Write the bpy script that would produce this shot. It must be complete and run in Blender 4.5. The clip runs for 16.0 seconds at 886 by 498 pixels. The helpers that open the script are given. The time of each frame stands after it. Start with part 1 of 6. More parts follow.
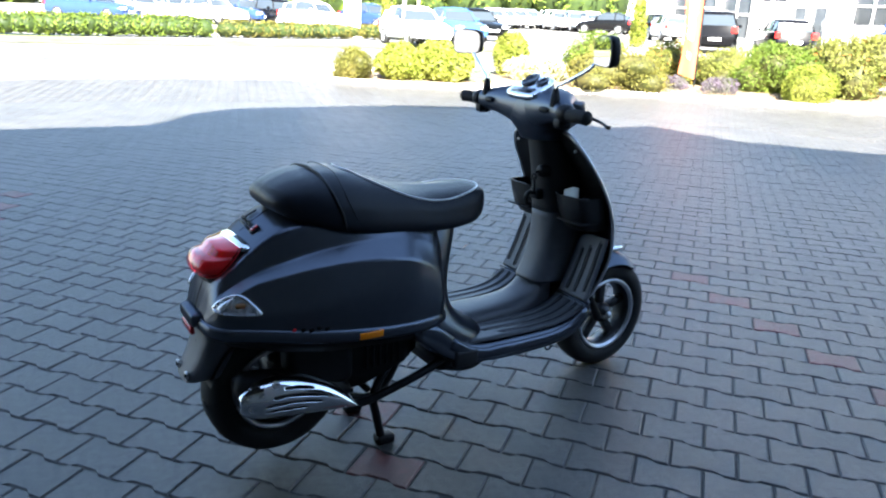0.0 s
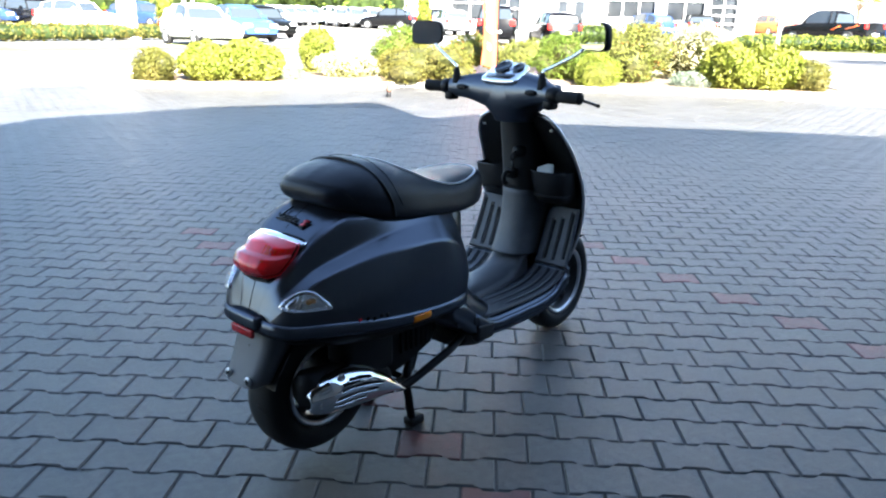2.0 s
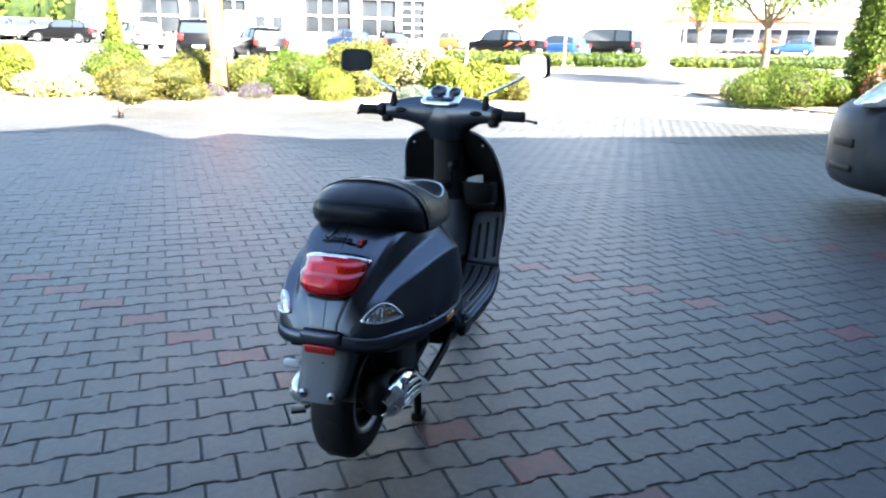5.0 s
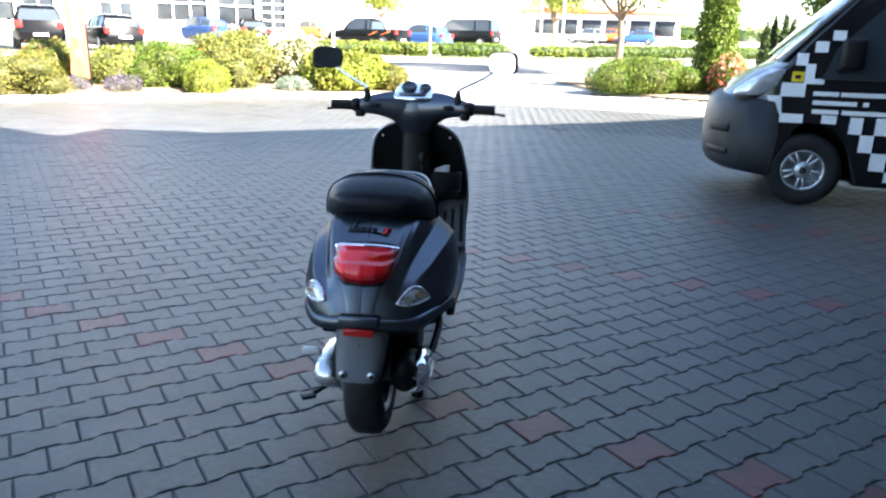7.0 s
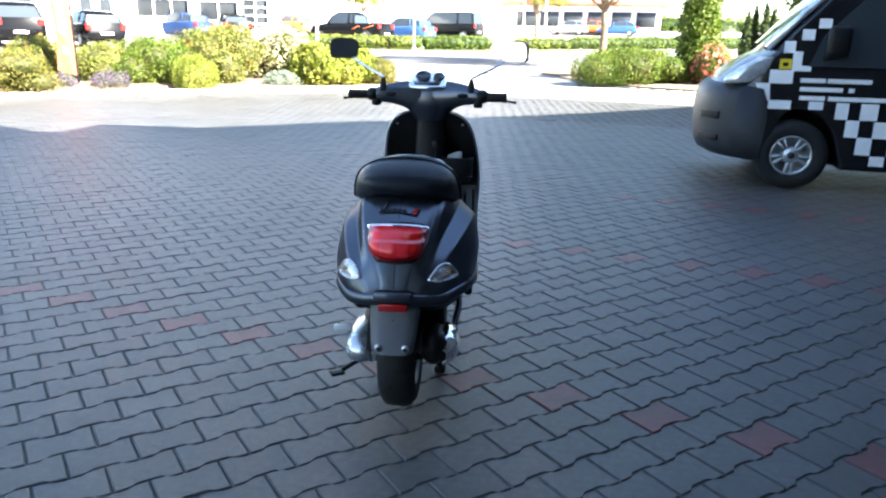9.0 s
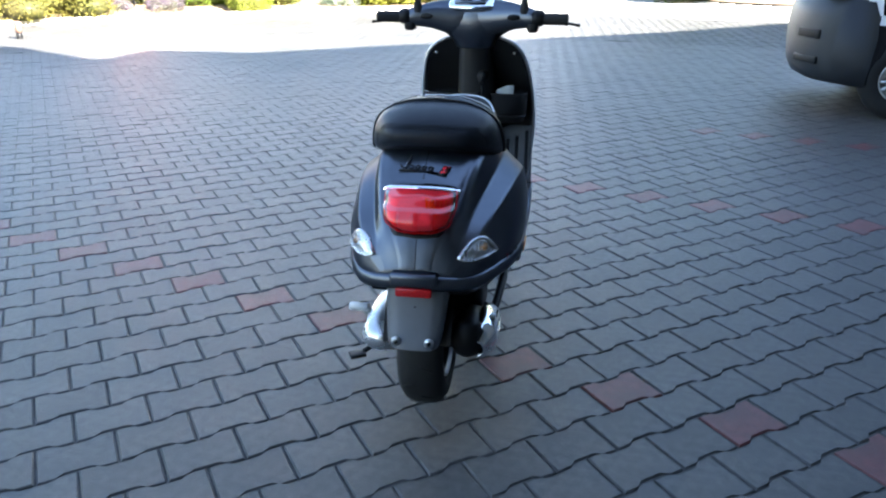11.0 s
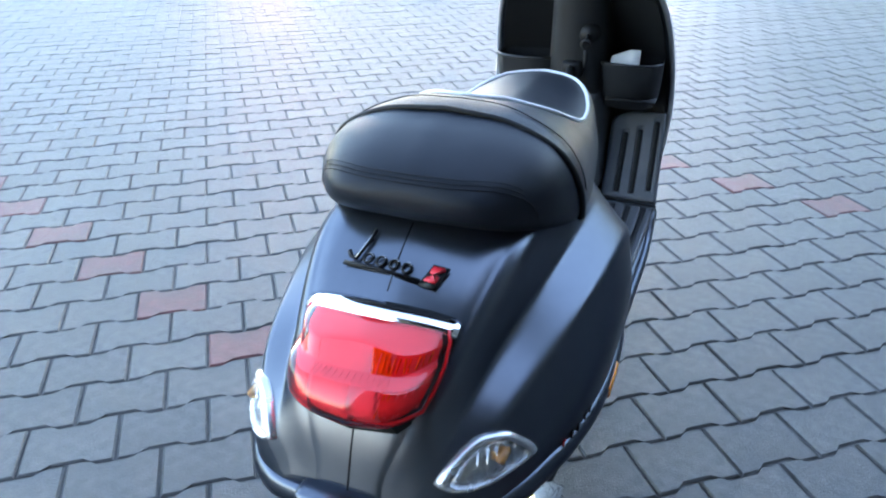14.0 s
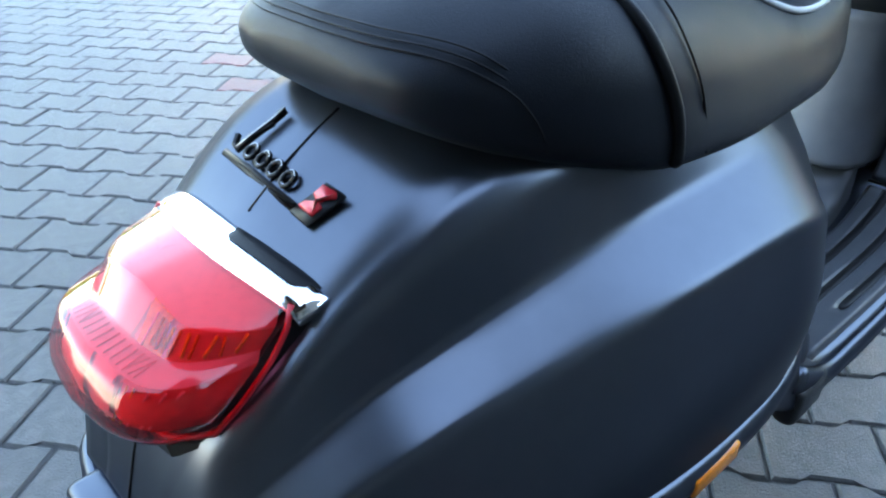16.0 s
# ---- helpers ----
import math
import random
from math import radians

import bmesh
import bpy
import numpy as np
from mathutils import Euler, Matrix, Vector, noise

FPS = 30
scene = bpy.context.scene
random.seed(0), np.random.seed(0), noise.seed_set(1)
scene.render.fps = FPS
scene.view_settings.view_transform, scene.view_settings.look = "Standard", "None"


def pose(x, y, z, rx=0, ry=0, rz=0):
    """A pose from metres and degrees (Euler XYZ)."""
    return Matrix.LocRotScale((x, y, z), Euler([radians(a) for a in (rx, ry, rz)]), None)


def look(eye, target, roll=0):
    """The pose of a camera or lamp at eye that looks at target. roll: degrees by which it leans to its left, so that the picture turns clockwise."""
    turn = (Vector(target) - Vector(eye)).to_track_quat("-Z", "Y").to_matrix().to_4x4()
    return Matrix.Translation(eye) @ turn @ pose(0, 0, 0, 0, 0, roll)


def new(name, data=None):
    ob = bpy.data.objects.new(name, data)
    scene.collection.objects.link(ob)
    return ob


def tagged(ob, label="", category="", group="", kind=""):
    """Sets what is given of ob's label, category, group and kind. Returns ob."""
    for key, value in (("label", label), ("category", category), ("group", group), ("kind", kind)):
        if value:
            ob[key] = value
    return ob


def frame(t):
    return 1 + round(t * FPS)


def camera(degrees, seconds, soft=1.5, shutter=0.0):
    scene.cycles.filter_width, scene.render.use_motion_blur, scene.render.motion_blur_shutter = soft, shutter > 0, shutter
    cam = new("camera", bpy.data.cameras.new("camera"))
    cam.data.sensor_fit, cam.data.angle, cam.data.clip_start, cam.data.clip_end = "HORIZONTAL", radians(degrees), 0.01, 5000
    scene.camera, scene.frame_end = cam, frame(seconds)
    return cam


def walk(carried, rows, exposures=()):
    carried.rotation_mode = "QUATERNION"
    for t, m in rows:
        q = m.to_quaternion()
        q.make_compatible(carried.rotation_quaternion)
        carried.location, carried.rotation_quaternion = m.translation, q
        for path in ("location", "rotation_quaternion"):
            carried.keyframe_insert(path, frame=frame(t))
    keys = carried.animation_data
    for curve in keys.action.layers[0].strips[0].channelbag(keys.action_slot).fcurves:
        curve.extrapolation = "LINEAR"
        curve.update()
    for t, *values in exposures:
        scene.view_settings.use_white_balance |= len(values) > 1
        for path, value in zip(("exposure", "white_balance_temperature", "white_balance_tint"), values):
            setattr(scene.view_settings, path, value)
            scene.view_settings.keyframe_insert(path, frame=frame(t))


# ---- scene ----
cam = camera(62.6, 16.0, soft=2.2)
PATH = [
    (0, (1.958, -0.445, 1.273), (0.309, 0.524, 0.687), 2.4),
    (0.5, (1.893, -0.616, 1.267), (0.337, 0.519, 0.727), 1.6),
    (1, (1.838, -0.803, 1.25), (0.353, 0.42, 0.704), 1.3),
    (1.5, (1.731, -0.934, 1.24), (0.293, 0.343, 0.69), 1.7),
    (2, (1.624, -1.045, 1.234), (0.317, 0.355, 0.657), 1.3),
    (2.5, (1.53, -1.177, 1.251), (0.3, 0.307, 0.714), 2.3),
    (3, (1.409, -1.37, 1.261), (0.338, 0.225, 0.704), 1.2),
    (3.5, (1.273, -1.48, 1.245), (0.271, 0.154, 0.676), 1.3),
    (4, (1.139, -1.544, 1.248), (0.251, 0.16, 0.691), 1.3),
    (4.5, (1.051, -1.611, 1.256), (0.257, 0.142, 0.713), 1.7),
    (4.7, (1.023, -1.67, 1.261), (0.29, 0.113, 0.727), 1.6),
    (6.8, (0.603, -1.986, 1.275), (0.279, -0.083, 0.754), 2.1),
    (7, (0.578, -2.035, 1.289), (0.287, -0.131, 0.747), 1.7),
    (7.5, (0.503, -2.143, 1.292), (0.257, -0.233, 0.752), 0.9),
    (8, (0.485, -2.19, 1.288), (0.248, -0.277, 0.754), 1.1),
    (8.5, (0.476, -2.196, 1.288), (0.227, -0.287, 0.746), 1.1),
    (9, (0.464, -2.183, 1.273), (0.216, -0.278, 0.716), 1.1),
    (9.5, (0.467, -2.094, 1.271), (0.196, -0.206, 0.669), 0.3),
    (10, (0.486, -1.946, 1.281), (0.128, -0.075, 0.671), -0.4),
    (10.2, (0.497, -1.896, 1.276), (0.104, -0.041, 0.641), -0.3),
    (12.3, (0.418, -1.214, 1.222), (-0.006, 0.545, 0.37), 0.2),
    (12.5, (0.431, -1.13, 1.222), (-0.038, 0.619, 0.375), 0.4),
    (13, (0.46, -0.946, 1.209), (-0.077, 0.751, 0.298), -0.1),
    (13.5, (0.426, -0.767, 1.196), (-0.149, 0.906, 0.262), 0.5),
    (14, (0.396, -0.604, 1.167), (-0.331, 1.002, 0.223), -0.2),
    (14.5, (0.427, -0.409, 1.096), (-0.545, 1.063, 0.153), -0.7),
    (15, (0.445, -0.294, 1.042), (-0.615, 1.096, 0.07), -2.5),
    (15.5, (0.441, -0.195, 0.988), (-0.684, 1.111, -0.026), -0.5),
    (16, (0.45, -0.133, 0.957), (-0.855, 0.946, -0.108), -0.3),
]
EXPOSURE = [(0, 3.80, 6320, 10), (2.2, 3.87, 6320, 10), (4.5, 3.96, 6350, 10), (7, 3.79, 6420, 10), (10.2, 3.84, 6350, 10), (12.3, 4.93, 6850, 10), (14, 5.12, 6950, 10), (15.5, 5.13, 7050, 9), (16, 5.24, 7100, 7)]
walk(cam, [(t, look(eye, target, roll)) for t, eye, target, roll in PATH], EXPOSURE)

# ---- daylight: sun behind the dealership hall, open shade on the forecourt ----
SUN_AZ, SUN_EL = (0.9, -0.43), 35.0          # horizontal way towards the sun, elevation
world = bpy.data.worlds.new("sky")
scene.world = world
world.use_nodes = True
nt = world.node_tree
sky = nt.nodes.new("ShaderNodeTexSky")
sky.sky_type, sky.sun_disc = "NISHITA", False
sky.sun_elevation = radians(SUN_EL)
sky.sun_rotation = math.atan2(SUN_AZ[0], SUN_AZ[1])
sky.air_density, sky.dust_density, sky.ozone_density = 1.0, 0.5, 1.0
nt.links.new(sky.outputs[0], nt.nodes["Background"].inputs[0])
nt.nodes["Background"].inputs[1].default_value = 0.050
sun_lamp = bpy.data.lights.new("sun", "SUN")
sun_lamp.energy, sun_lamp.angle, sun_lamp.color = 5.0, radians(0.55), (1.0, 0.95, 0.86)
sun_ob = new("sun", sun_lamp)
_h = math.cos(radians(SUN_EL))
sun_ob.matrix_world = look((_h * SUN_AZ[0] * 60, _h * SUN_AZ[1] * 60, math.sin(radians(SUN_EL)) * 60), (0, 0, 0))

# ---- materials ----
def material(name, color, rough=0.5, metal=0.0, var=0.15, vscale=6.0, bump=0.1, bscale=80.0, coat=0.0, spec=0.5,
             rand=0.0, island=0.0, rvar=0.1, trans=0.0, ior=1.45, second=None, sscale=2.0, emit=None, estr=0.0, dist=0.004):
    """A node material: base colour varied at two scales, roughness varied, fine relief."""
    m = bpy.data.materials.new(name)
    m.use_nodes = True
    t = m.node_tree
    b = t.nodes["Principled BSDF"]
    tc = t.nodes.new("ShaderNodeTexCoord")
    n1 = t.nodes.new("ShaderNodeTexNoise")
    n1.inputs["Scale"].default_value, n1.inputs["Detail"].default_value = vscale, 5.0
    t.links.new(tc.outputs["Object"], n1.inputs["Vector"])
    n2 = t.nodes.new("ShaderNodeTexNoise")
    n2.inputs["Scale"].default_value, n2.inputs["Detail"].default_value = bscale, 4.0
    t.links.new(tc.outputs["Object"], n2.inputs["Vector"])
    base = t.nodes.new("ShaderNodeMix")
    base.data_type = "RGBA"
    base.inputs["A"].default_value = (*[c * (1 - var) for c in color], 1)
    base.inputs["B"].default_value = (*[min(1, c * (1 + var)) for c in color], 1)
    ramp = t.nodes.new("ShaderNodeMapRange")
    ramp.inputs["From Min"].default_value, ramp.inputs["From Max"].default_value = 0.3, 0.7
    t.links.new(n1.outputs["Fac"], ramp.inputs["Value"])
    t.links.new(ramp.outputs[0], base.inputs["Factor"])
    out = base.outputs["Result"]
    if second:
        n3 = t.nodes.new("ShaderNodeTexNoise")
        n3.inputs["Scale"].default_value, n3.inputs["Detail"].default_value = sscale, 3.0
        t.links.new(tc.outputs["Object"], n3.inputs["Vector"])
        r3 = t.nodes.new("ShaderNodeMapRange")
        r3.inputs["From Min"].default_value, r3.inputs["From Max"].default_value = 0.45, 0.65
        t.links.new(n3.outputs["Fac"], r3.inputs["Value"])
        mx = t.nodes.new("ShaderNodeMix")
        mx.data_type = "RGBA"
        t.links.new(r3.outputs[0], mx.inputs["Factor"])
        t.links.new(out, mx.inputs["A"])
        mx.inputs["B"].default_value = (*second, 1)
        out = mx.outputs["Result"]
    if rand or island:
        hs = t.nodes.new("ShaderNodeHueSaturation")
        if island:
            src = t.nodes.new("ShaderNodeNewGeometry").outputs["Random Per Island"]
        else:
            src = t.nodes.new("ShaderNodeObjectInfo").outputs["Random"]
        mr = t.nodes.new("ShaderNodeMapRange")
        amount = rand or island
        mr.inputs["To Min"].default_value, mr.inputs["To Max"].default_value = 1 - amount, 1 + amount
        t.links.new(src, mr.inputs["Value"])
        t.links.new(mr.outputs[0], hs.inputs["Value"])
        t.links.new(out, hs.inputs["Color"])
        out = hs.outputs["Color"]
    t.links.new(out, b.inputs["Base Color"])
    rr = t.nodes.new("ShaderNodeMapRange")
    rr.inputs["To Min"].default_value, rr.inputs["To Max"].default_value = max(0.0, rough - rvar * rough), min(1, rough + rvar * rough)
    t.links.new(n1.outputs["Fac"], rr.inputs["Value"])
    t.links.new(rr.outputs[0], b.inputs["Roughness"])
    if bump:
        bp = t.nodes.new("ShaderNodeBump")
        bp.inputs["Strength"].default_value, bp.inputs["Distance"].default_value = bump, dist
        t.links.new(n2.outputs["Fac"], bp.inputs["Height"])
        t.links.new(bp.outputs[0], b.inputs["Normal"])
    b.inputs["Metallic"].default_value = metal
    b.inputs["Coat Weight"].default_value = coat
    b.inputs["Specular IOR Level"].default_value = spec
    b.inputs["Transmission Weight"].default_value = trans
    b.inputs["IOR"].default_value = ior
    if emit:
        b.inputs["Emission Color"].default_value = (*emit, 1)
        b.inputs["Emission Strength"].default_value = estr
    return m


M = {}
M["paver"] = material("paver_concrete", (0.053, 0.0515, 0.0492), 0.49, spec=0.60, var=0.36, vscale=34, bump=0.5, bscale=240, rand=0.13, second=(0.044, 0.043, 0.041), sscale=1.3)
M["paver_far"] = material("paver_concrete_joined", (0.053, 0.0515, 0.0492), 0.49, spec=0.60, var=0.36, vscale=34, bump=0.5, bscale=240, island=0.13, second=(0.044, 0.043, 0.041), sscale=1.3)
M["paver_red"] = material("paver_red_concrete", (0.112, 0.032, 0.030), 0.48, var=0.28, vscale=28, bump=0.5, bscale=240, rand=0.14, second=(0.082, 0.031, 0.029), sscale=5)
M["paver_red_far"] = material("paver_red_joined", (0.112, 0.032, 0.030), 0.48, var=0.28, vscale=28, bump=0.5, bscale=240, island=0.14, second=(0.082, 0.031, 0.029), sscale=5)
M["joint"] = material("joint_sand", (0.060, 0.058, 0.055), 0.95, var=0.5, vscale=25, bump=0.6, bscale=300)
M["yard"] = material("yard_ground", (0.24, 0.23, 0.215), 0.85, var=0.12, vscale=0.5, bump=0.2, bscale=30)
M["asphalt"] = material("asphalt", (0.075, 0.075, 0.078), 0.8, var=0.2, vscale=0.6, bump=0.4, bscale=120, second=(0.095, 0.093, 0.09), sscale=0.3)
M["grass"] = material("grass_verge", (0.10, 0.13, 0.035), 0.9, var=0.4, vscale=3, bump=0.8, bscale=60, second=(0.17, 0.16, 0.07), sscale=0.8)
M["soil"] = material("bark_mulch", (0.16, 0.115, 0.075), 0.95, var=0.5, vscale=30, bump=1.0, bscale=50, dist=0.02)
M["kerb"] = material("kerb_concrete", (0.34, 0.32, 0.29), 0.85, var=0.15, vscale=6, bump=0.3, bscale=120)
M["paint"] = material("matte_titanium_paint", (0.109, 0.122, 0.144), 0.28, metal=0.9, var=0.03, vscale=40, bump=0.0, bscale=900, spec=0.45, rvar=0.04)
M["paint"].node_tree.nodes["Principled BSDF"].inputs["Specular Tint"].default_value = (0.3, 0.3, 0.32, 1)
M["flap_grey"] = material("matte_grey_plastic", (0.105, 0.110, 0.120), 0.5, metal=0.25, var=0.06, vscale=30, bump=0.1, bscale=500, dist=0.001)
M["plastic"] = material("grained_dark_plastic", (0.012, 0.0125, 0.0135), 0.5, var=0.1, vscale=40, bump=0.25, bscale=700, dist=0.001)
M["mat_grey"] = material("floor_mat_rubber", (0.088, 0.094, 0.104), 0.5, var=0.1, vscale=30, bump=0.2, bscale=500, dist=0.001)
M["rubber"] = material("tyre_rubber", (0.009, 0.009, 0.009), 0.78, var=0.25, vscale=30, bump=0.3, bscale=200, dist=0.001)
M["black"] = material("black_metal", (0.005, 0.005, 0.0055), 0.5, var=0.3, vscale=25, bump=0.15, bscale=200, spec=0.28, dist=0.001)
M["vinyl"] = material("black_seat_vinyl", (0.0090, 0.0116, 0.0165), 0.42, var=0.08, vscale=60, bump=0.35, bscale=900, spec=0.24, dist=0.0008)
M["piping"] = material("white_piping", (0.72, 0.72, 0.70), 0.45, var=0.06, vscale=60, bump=0.1, bscale=400, dist=0.001)
M["chrome"] = material("chrome", (0.86, 0.87, 0.88), 0.06, metal=1.0, var=0.03, vscale=20, bump=0.0)
M["alu"] = material("cast_aluminium", (0.55, 0.56, 0.57), 0.36, metal=0.9, var=0.12, vscale=20, bump=0.2, bscale=300, dist=0.001)
M["rim"] = material("rim_black_paint", (0.018, 0.018, 0.019), 0.35, var=0.1, vscale=20, bump=0.05, bscale=200)
M["mirror"] = material("mirror_glass", (0.9, 0.9, 0.9), 0.01, metal=1.0, var=0.0, bump=0.0, rvar=0)


def lens_glass(name, tint, gloss=0.5, rough=0.02, facing=0.05):
    """Thin clear moulded plastic: light passes tinted, the surface mirrors more at a slant."""
    m = bpy.data.materials.new(name)
    m.use_nodes = True
    t = m.node_tree
    t.nodes.remove(t.nodes["Principled BSDF"])
    tr, gl, mix, lw = (t.nodes.new("ShaderNode" + k) for k in ("BsdfTransparent", "BsdfGlossy", "MixShader", "LayerWeight"))
    pw, mr = t.nodes.new("ShaderNodeMath"), t.nodes.new("ShaderNodeMapRange")
    tr.inputs["Color"].default_value = (*tint, 1)
    gl.inputs["Roughness"].default_value = rough
    lw.inputs["Blend"].default_value = 0.5
    pw.operation = "POWER"
    pw.inputs[1].default_value = 3.0
    mr.inputs["To Min"].default_value, mr.inputs["To Max"].default_value = facing, gloss
    t.links.new(lw.outputs["Facing"], pw.inputs[0])
    t.links.new(pw.outputs[0], mr.inputs["Value"])
    t.links.new(mr.outputs[0], mix.inputs[0])
    t.links.new(tr.outputs[0], mix.inputs[1])
    t.links.new(gl.outputs[0], mix.inputs[2])
    t.links.new(mix.outputs[0], t.nodes["Material Output"].inputs["Surface"])
    return m


M["red_lens"] = lens_glass("red_lens", (1.0, 0.20, 0.24), 0.75, 0.03, 0.055)
M["red_refl"] = material("red_reflector", (0.42, 0.012, 0.014), 0.14, var=0.2, vscale=160, bump=0.2, bscale=500, dist=0.001)
M["amber"] = material("amber_reflector", (0.85, 0.24, 0.01), 0.15, var=0.15, vscale=160, bump=0.2, bscale=500, dist=0.001)
M["amber_facet"] = material("amber_facet", (0.98, 0.58, 0.03), 0.22, var=0.3, vscale=220, bump=0.4, bscale=400, dist=0.001)
M["bulb"] = material("amber_bulb", (0.40, 0.17, 0.05), 0.15, var=0.05, vscale=40, bump=0.0)
M["clear"] = lens_glass("clear_lens", (0.93, 0.93, 0.93), 0.6)
M["reflector"] = material("lamp_reflector", (0.85, 0.86, 0.86), 0.14, metal=1.0, var=0.1, vscale=90, bump=0.5, bscale=150, dist=0.003)
M["white_rubber"] = material("pale_pedal_rubber", (0.62, 0.62, 0.6), 0.5, var=0.1, vscale=60, bump=0.2, bscale=300, dist=0.001)
M["badge_red"] = material("badge_red", (0.6, 0.02, 0.03), 0.3, var=0.1, vscale=100, bump=0.0)
M["paper"] = material("white_paper", (0.75, 0.75, 0.73), 0.8, var=0.05, vscale=30, bump=0.05, bscale=100)
M["dial"] = material("dial_face", (0.030, 0.036, 0.044), 0.16, var=0.1, vscale=40, bump=0.0, spec=0.7)
M["badge_silver"] = material("badge_silver", (0.34, 0.35, 0.36), 0.3, metal=0.9, var=0.1, vscale=90, bump=0.0)
M["engine_silver"] = material("silver_cast_cover", (0.62, 0.63, 0.64), 0.27, metal=0.85, var=0.12, vscale=25, bump=0.2, bscale=300, dist=0.001)
M["lamp_pink"] = material("lamp_pink_insert", (0.95, 0.66, 0.64), 0.28, var=0.04, vscale=200, bump=0.05, bscale=400, dist=0.001)
M["lamp_white"] = material("lamp_white_insert", (0.96, 0.94, 0.92), 0.30, var=0.06, vscale=200, bump=0.2, bscale=400, dist=0.001)
M["lamp_red"] = material("lamp_red_insert", (0.95, 0.34, 0.30), 0.25, var=0.08, vscale=160, bump=0.15, bscale=300, dist=0.001)
M["floor_dark"] = material("dark_floor_rubber", (0.050, 0.053, 0.059), 0.42, var=0.1, vscale=30, bump=0.2, bscale=500, dist=0.001)

# ---- mesh helpers ----
def spline(pts, n):
    """n points along a smooth curve (Catmull-Rom) through pts."""
    p = np.array(pts, float)
    k = len(p)
    ext = np.vstack([2 * p[0] - p[1], p, 2 * p[-1] - p[-2]])
    out = []
    for u in np.linspace(0, k - 1, n):
        i = min(int(u), k - 2)
        f = u - i
        a, b, c, d = ext[i], ext[i + 1], ext[i + 2], ext[i + 3]
        out.append(0.5 * (2 * b + (c - a) * f + (2 * a - 5 * b + 4 * c - d) * f * f + (3 * b - a - 3 * c + d) * f ** 3))
    return np.array(out)


def mesh(name, verts, faces, smooth=True):
    me = bpy.data.meshes.new(name)
    me.from_pydata([tuple(map(float, v)) for v in verts], [], [tuple(map(int, f)) for f in faces])
    me.validate()
    bm = bmesh.new()
    bm.from_mesh(me)
    bmesh.ops.recalc_face_normals(bm, faces=bm.faces)
    bm.to_mesh(me)
    bm.free()
    me.shade_smooth() if smooth else me.shade_flat()
    return me


def part(name, data, mat, parent=None, label=""):
    """Links a mesh (or a bmesh, or a tuple of vertices and faces) as one object under parent."""
    if isinstance(data, bmesh.types.BMesh):
        me = bpy.data.meshes.new(name)
        data.to_mesh(me)
        data.free()
    elif isinstance(data, tuple):
        me = mesh(name, *data)
    else:
        me = data
    if mat and not me.materials:
        me.materials.append(M[mat] if isinstance(mat, str) else mat)
    ob = new(name, me)
    ob.parent = parent
    if label:
        tagged(ob, label)
    return ob


def sharp(me, degrees=35):
    """Marks edges sharper than that, and shades the rest smooth."""
    me.shade_smooth()
    me.set_sharp_from_angle(angle=radians(degrees))
    return me


def join(*packs):
    """Several (verts, faces) as one."""
    vs, fs = [], []
    for v, f in packs:
        o = len(vs)
        vs.extend([tuple(p) for p in v])
        fs.extend([tuple(i + o for i in g) for g in f])
    return vs, fs


def loft(rings, closed=True, cap=True):
    """A skin over rings of equally many points."""
    n = len(rings[0])
    vs = [tuple(p) for r in rings for p in r]
    fs = []
    for i in range(len(rings) - 1):
        for j in range(n if closed else n - 1):
            k = (j + 1) % n
            fs.append((i * n + j, i * n + k, (i + 1) * n + k, (i + 1) * n + j))
    if cap and closed:
        fs.append(tuple(range(n)))
        fs.append(tuple((len(rings) - 1) * n + j for j in range(n)))
    return vs, fs


def tube(path, radius, n=10, squash=1.0):
    """A round bar along path; radius is one number or one for each point."""
    p = np.array(path, float)
    rad = np.broadcast_to(np.array(radius, float), (len(p),))
    rings, up = [], None
    for i in range(len(p)):
        d = p[min(i + 1, len(p) - 1)] - p[max(i - 1, 0)]
        d = d / (np.linalg.norm(d) + 1e-9)
        if up is None:
            up = np.array([0, 0, 1.0]) if abs(d[2]) < 0.9 else np.array([1.0, 0, 0])
        s = np.cross(d, up)
        s /= np.linalg.norm(s) + 1e-9
        up = np.cross(s, d)
        rings.append([p[i] + rad[i] * (math.cos(a) * s + squash * math.sin(a) * up) for a in np.linspace(0, 2 * math.pi, n, endpoint=False)])
    return loft(rings)


def lathe(profile, axis="x", n=40, centre=(0, 0, 0)):
    """A profile of (along the axis, radius) turned about the axis."""
    rings = []
    for a in np.linspace(0, 2 * math.pi, n, endpoint=False):
        c, s = math.cos(a), math.sin(a)
        ring = []
        for h, r in profile:
            q = {"x": (h, r * c, r * s), "y": (r * c, h, r * s), "z": (r * c, r * s, h)}[axis]
            ring.append((q[0] + centre[0], q[1] + centre[1], q[2] + centre[2]))
        rings.append(ring)
    rings.append(rings[0])
    m = len(profile)
    vs = [p for r in rings[:-1] for p in r]
    fs = []
    for i in range(n):
        for j in range(m - 1):
            a, b = i * m + j, ((i + 1) % n) * m + j
            fs.append((a, b, b + 1, a + 1))
    return vs, fs


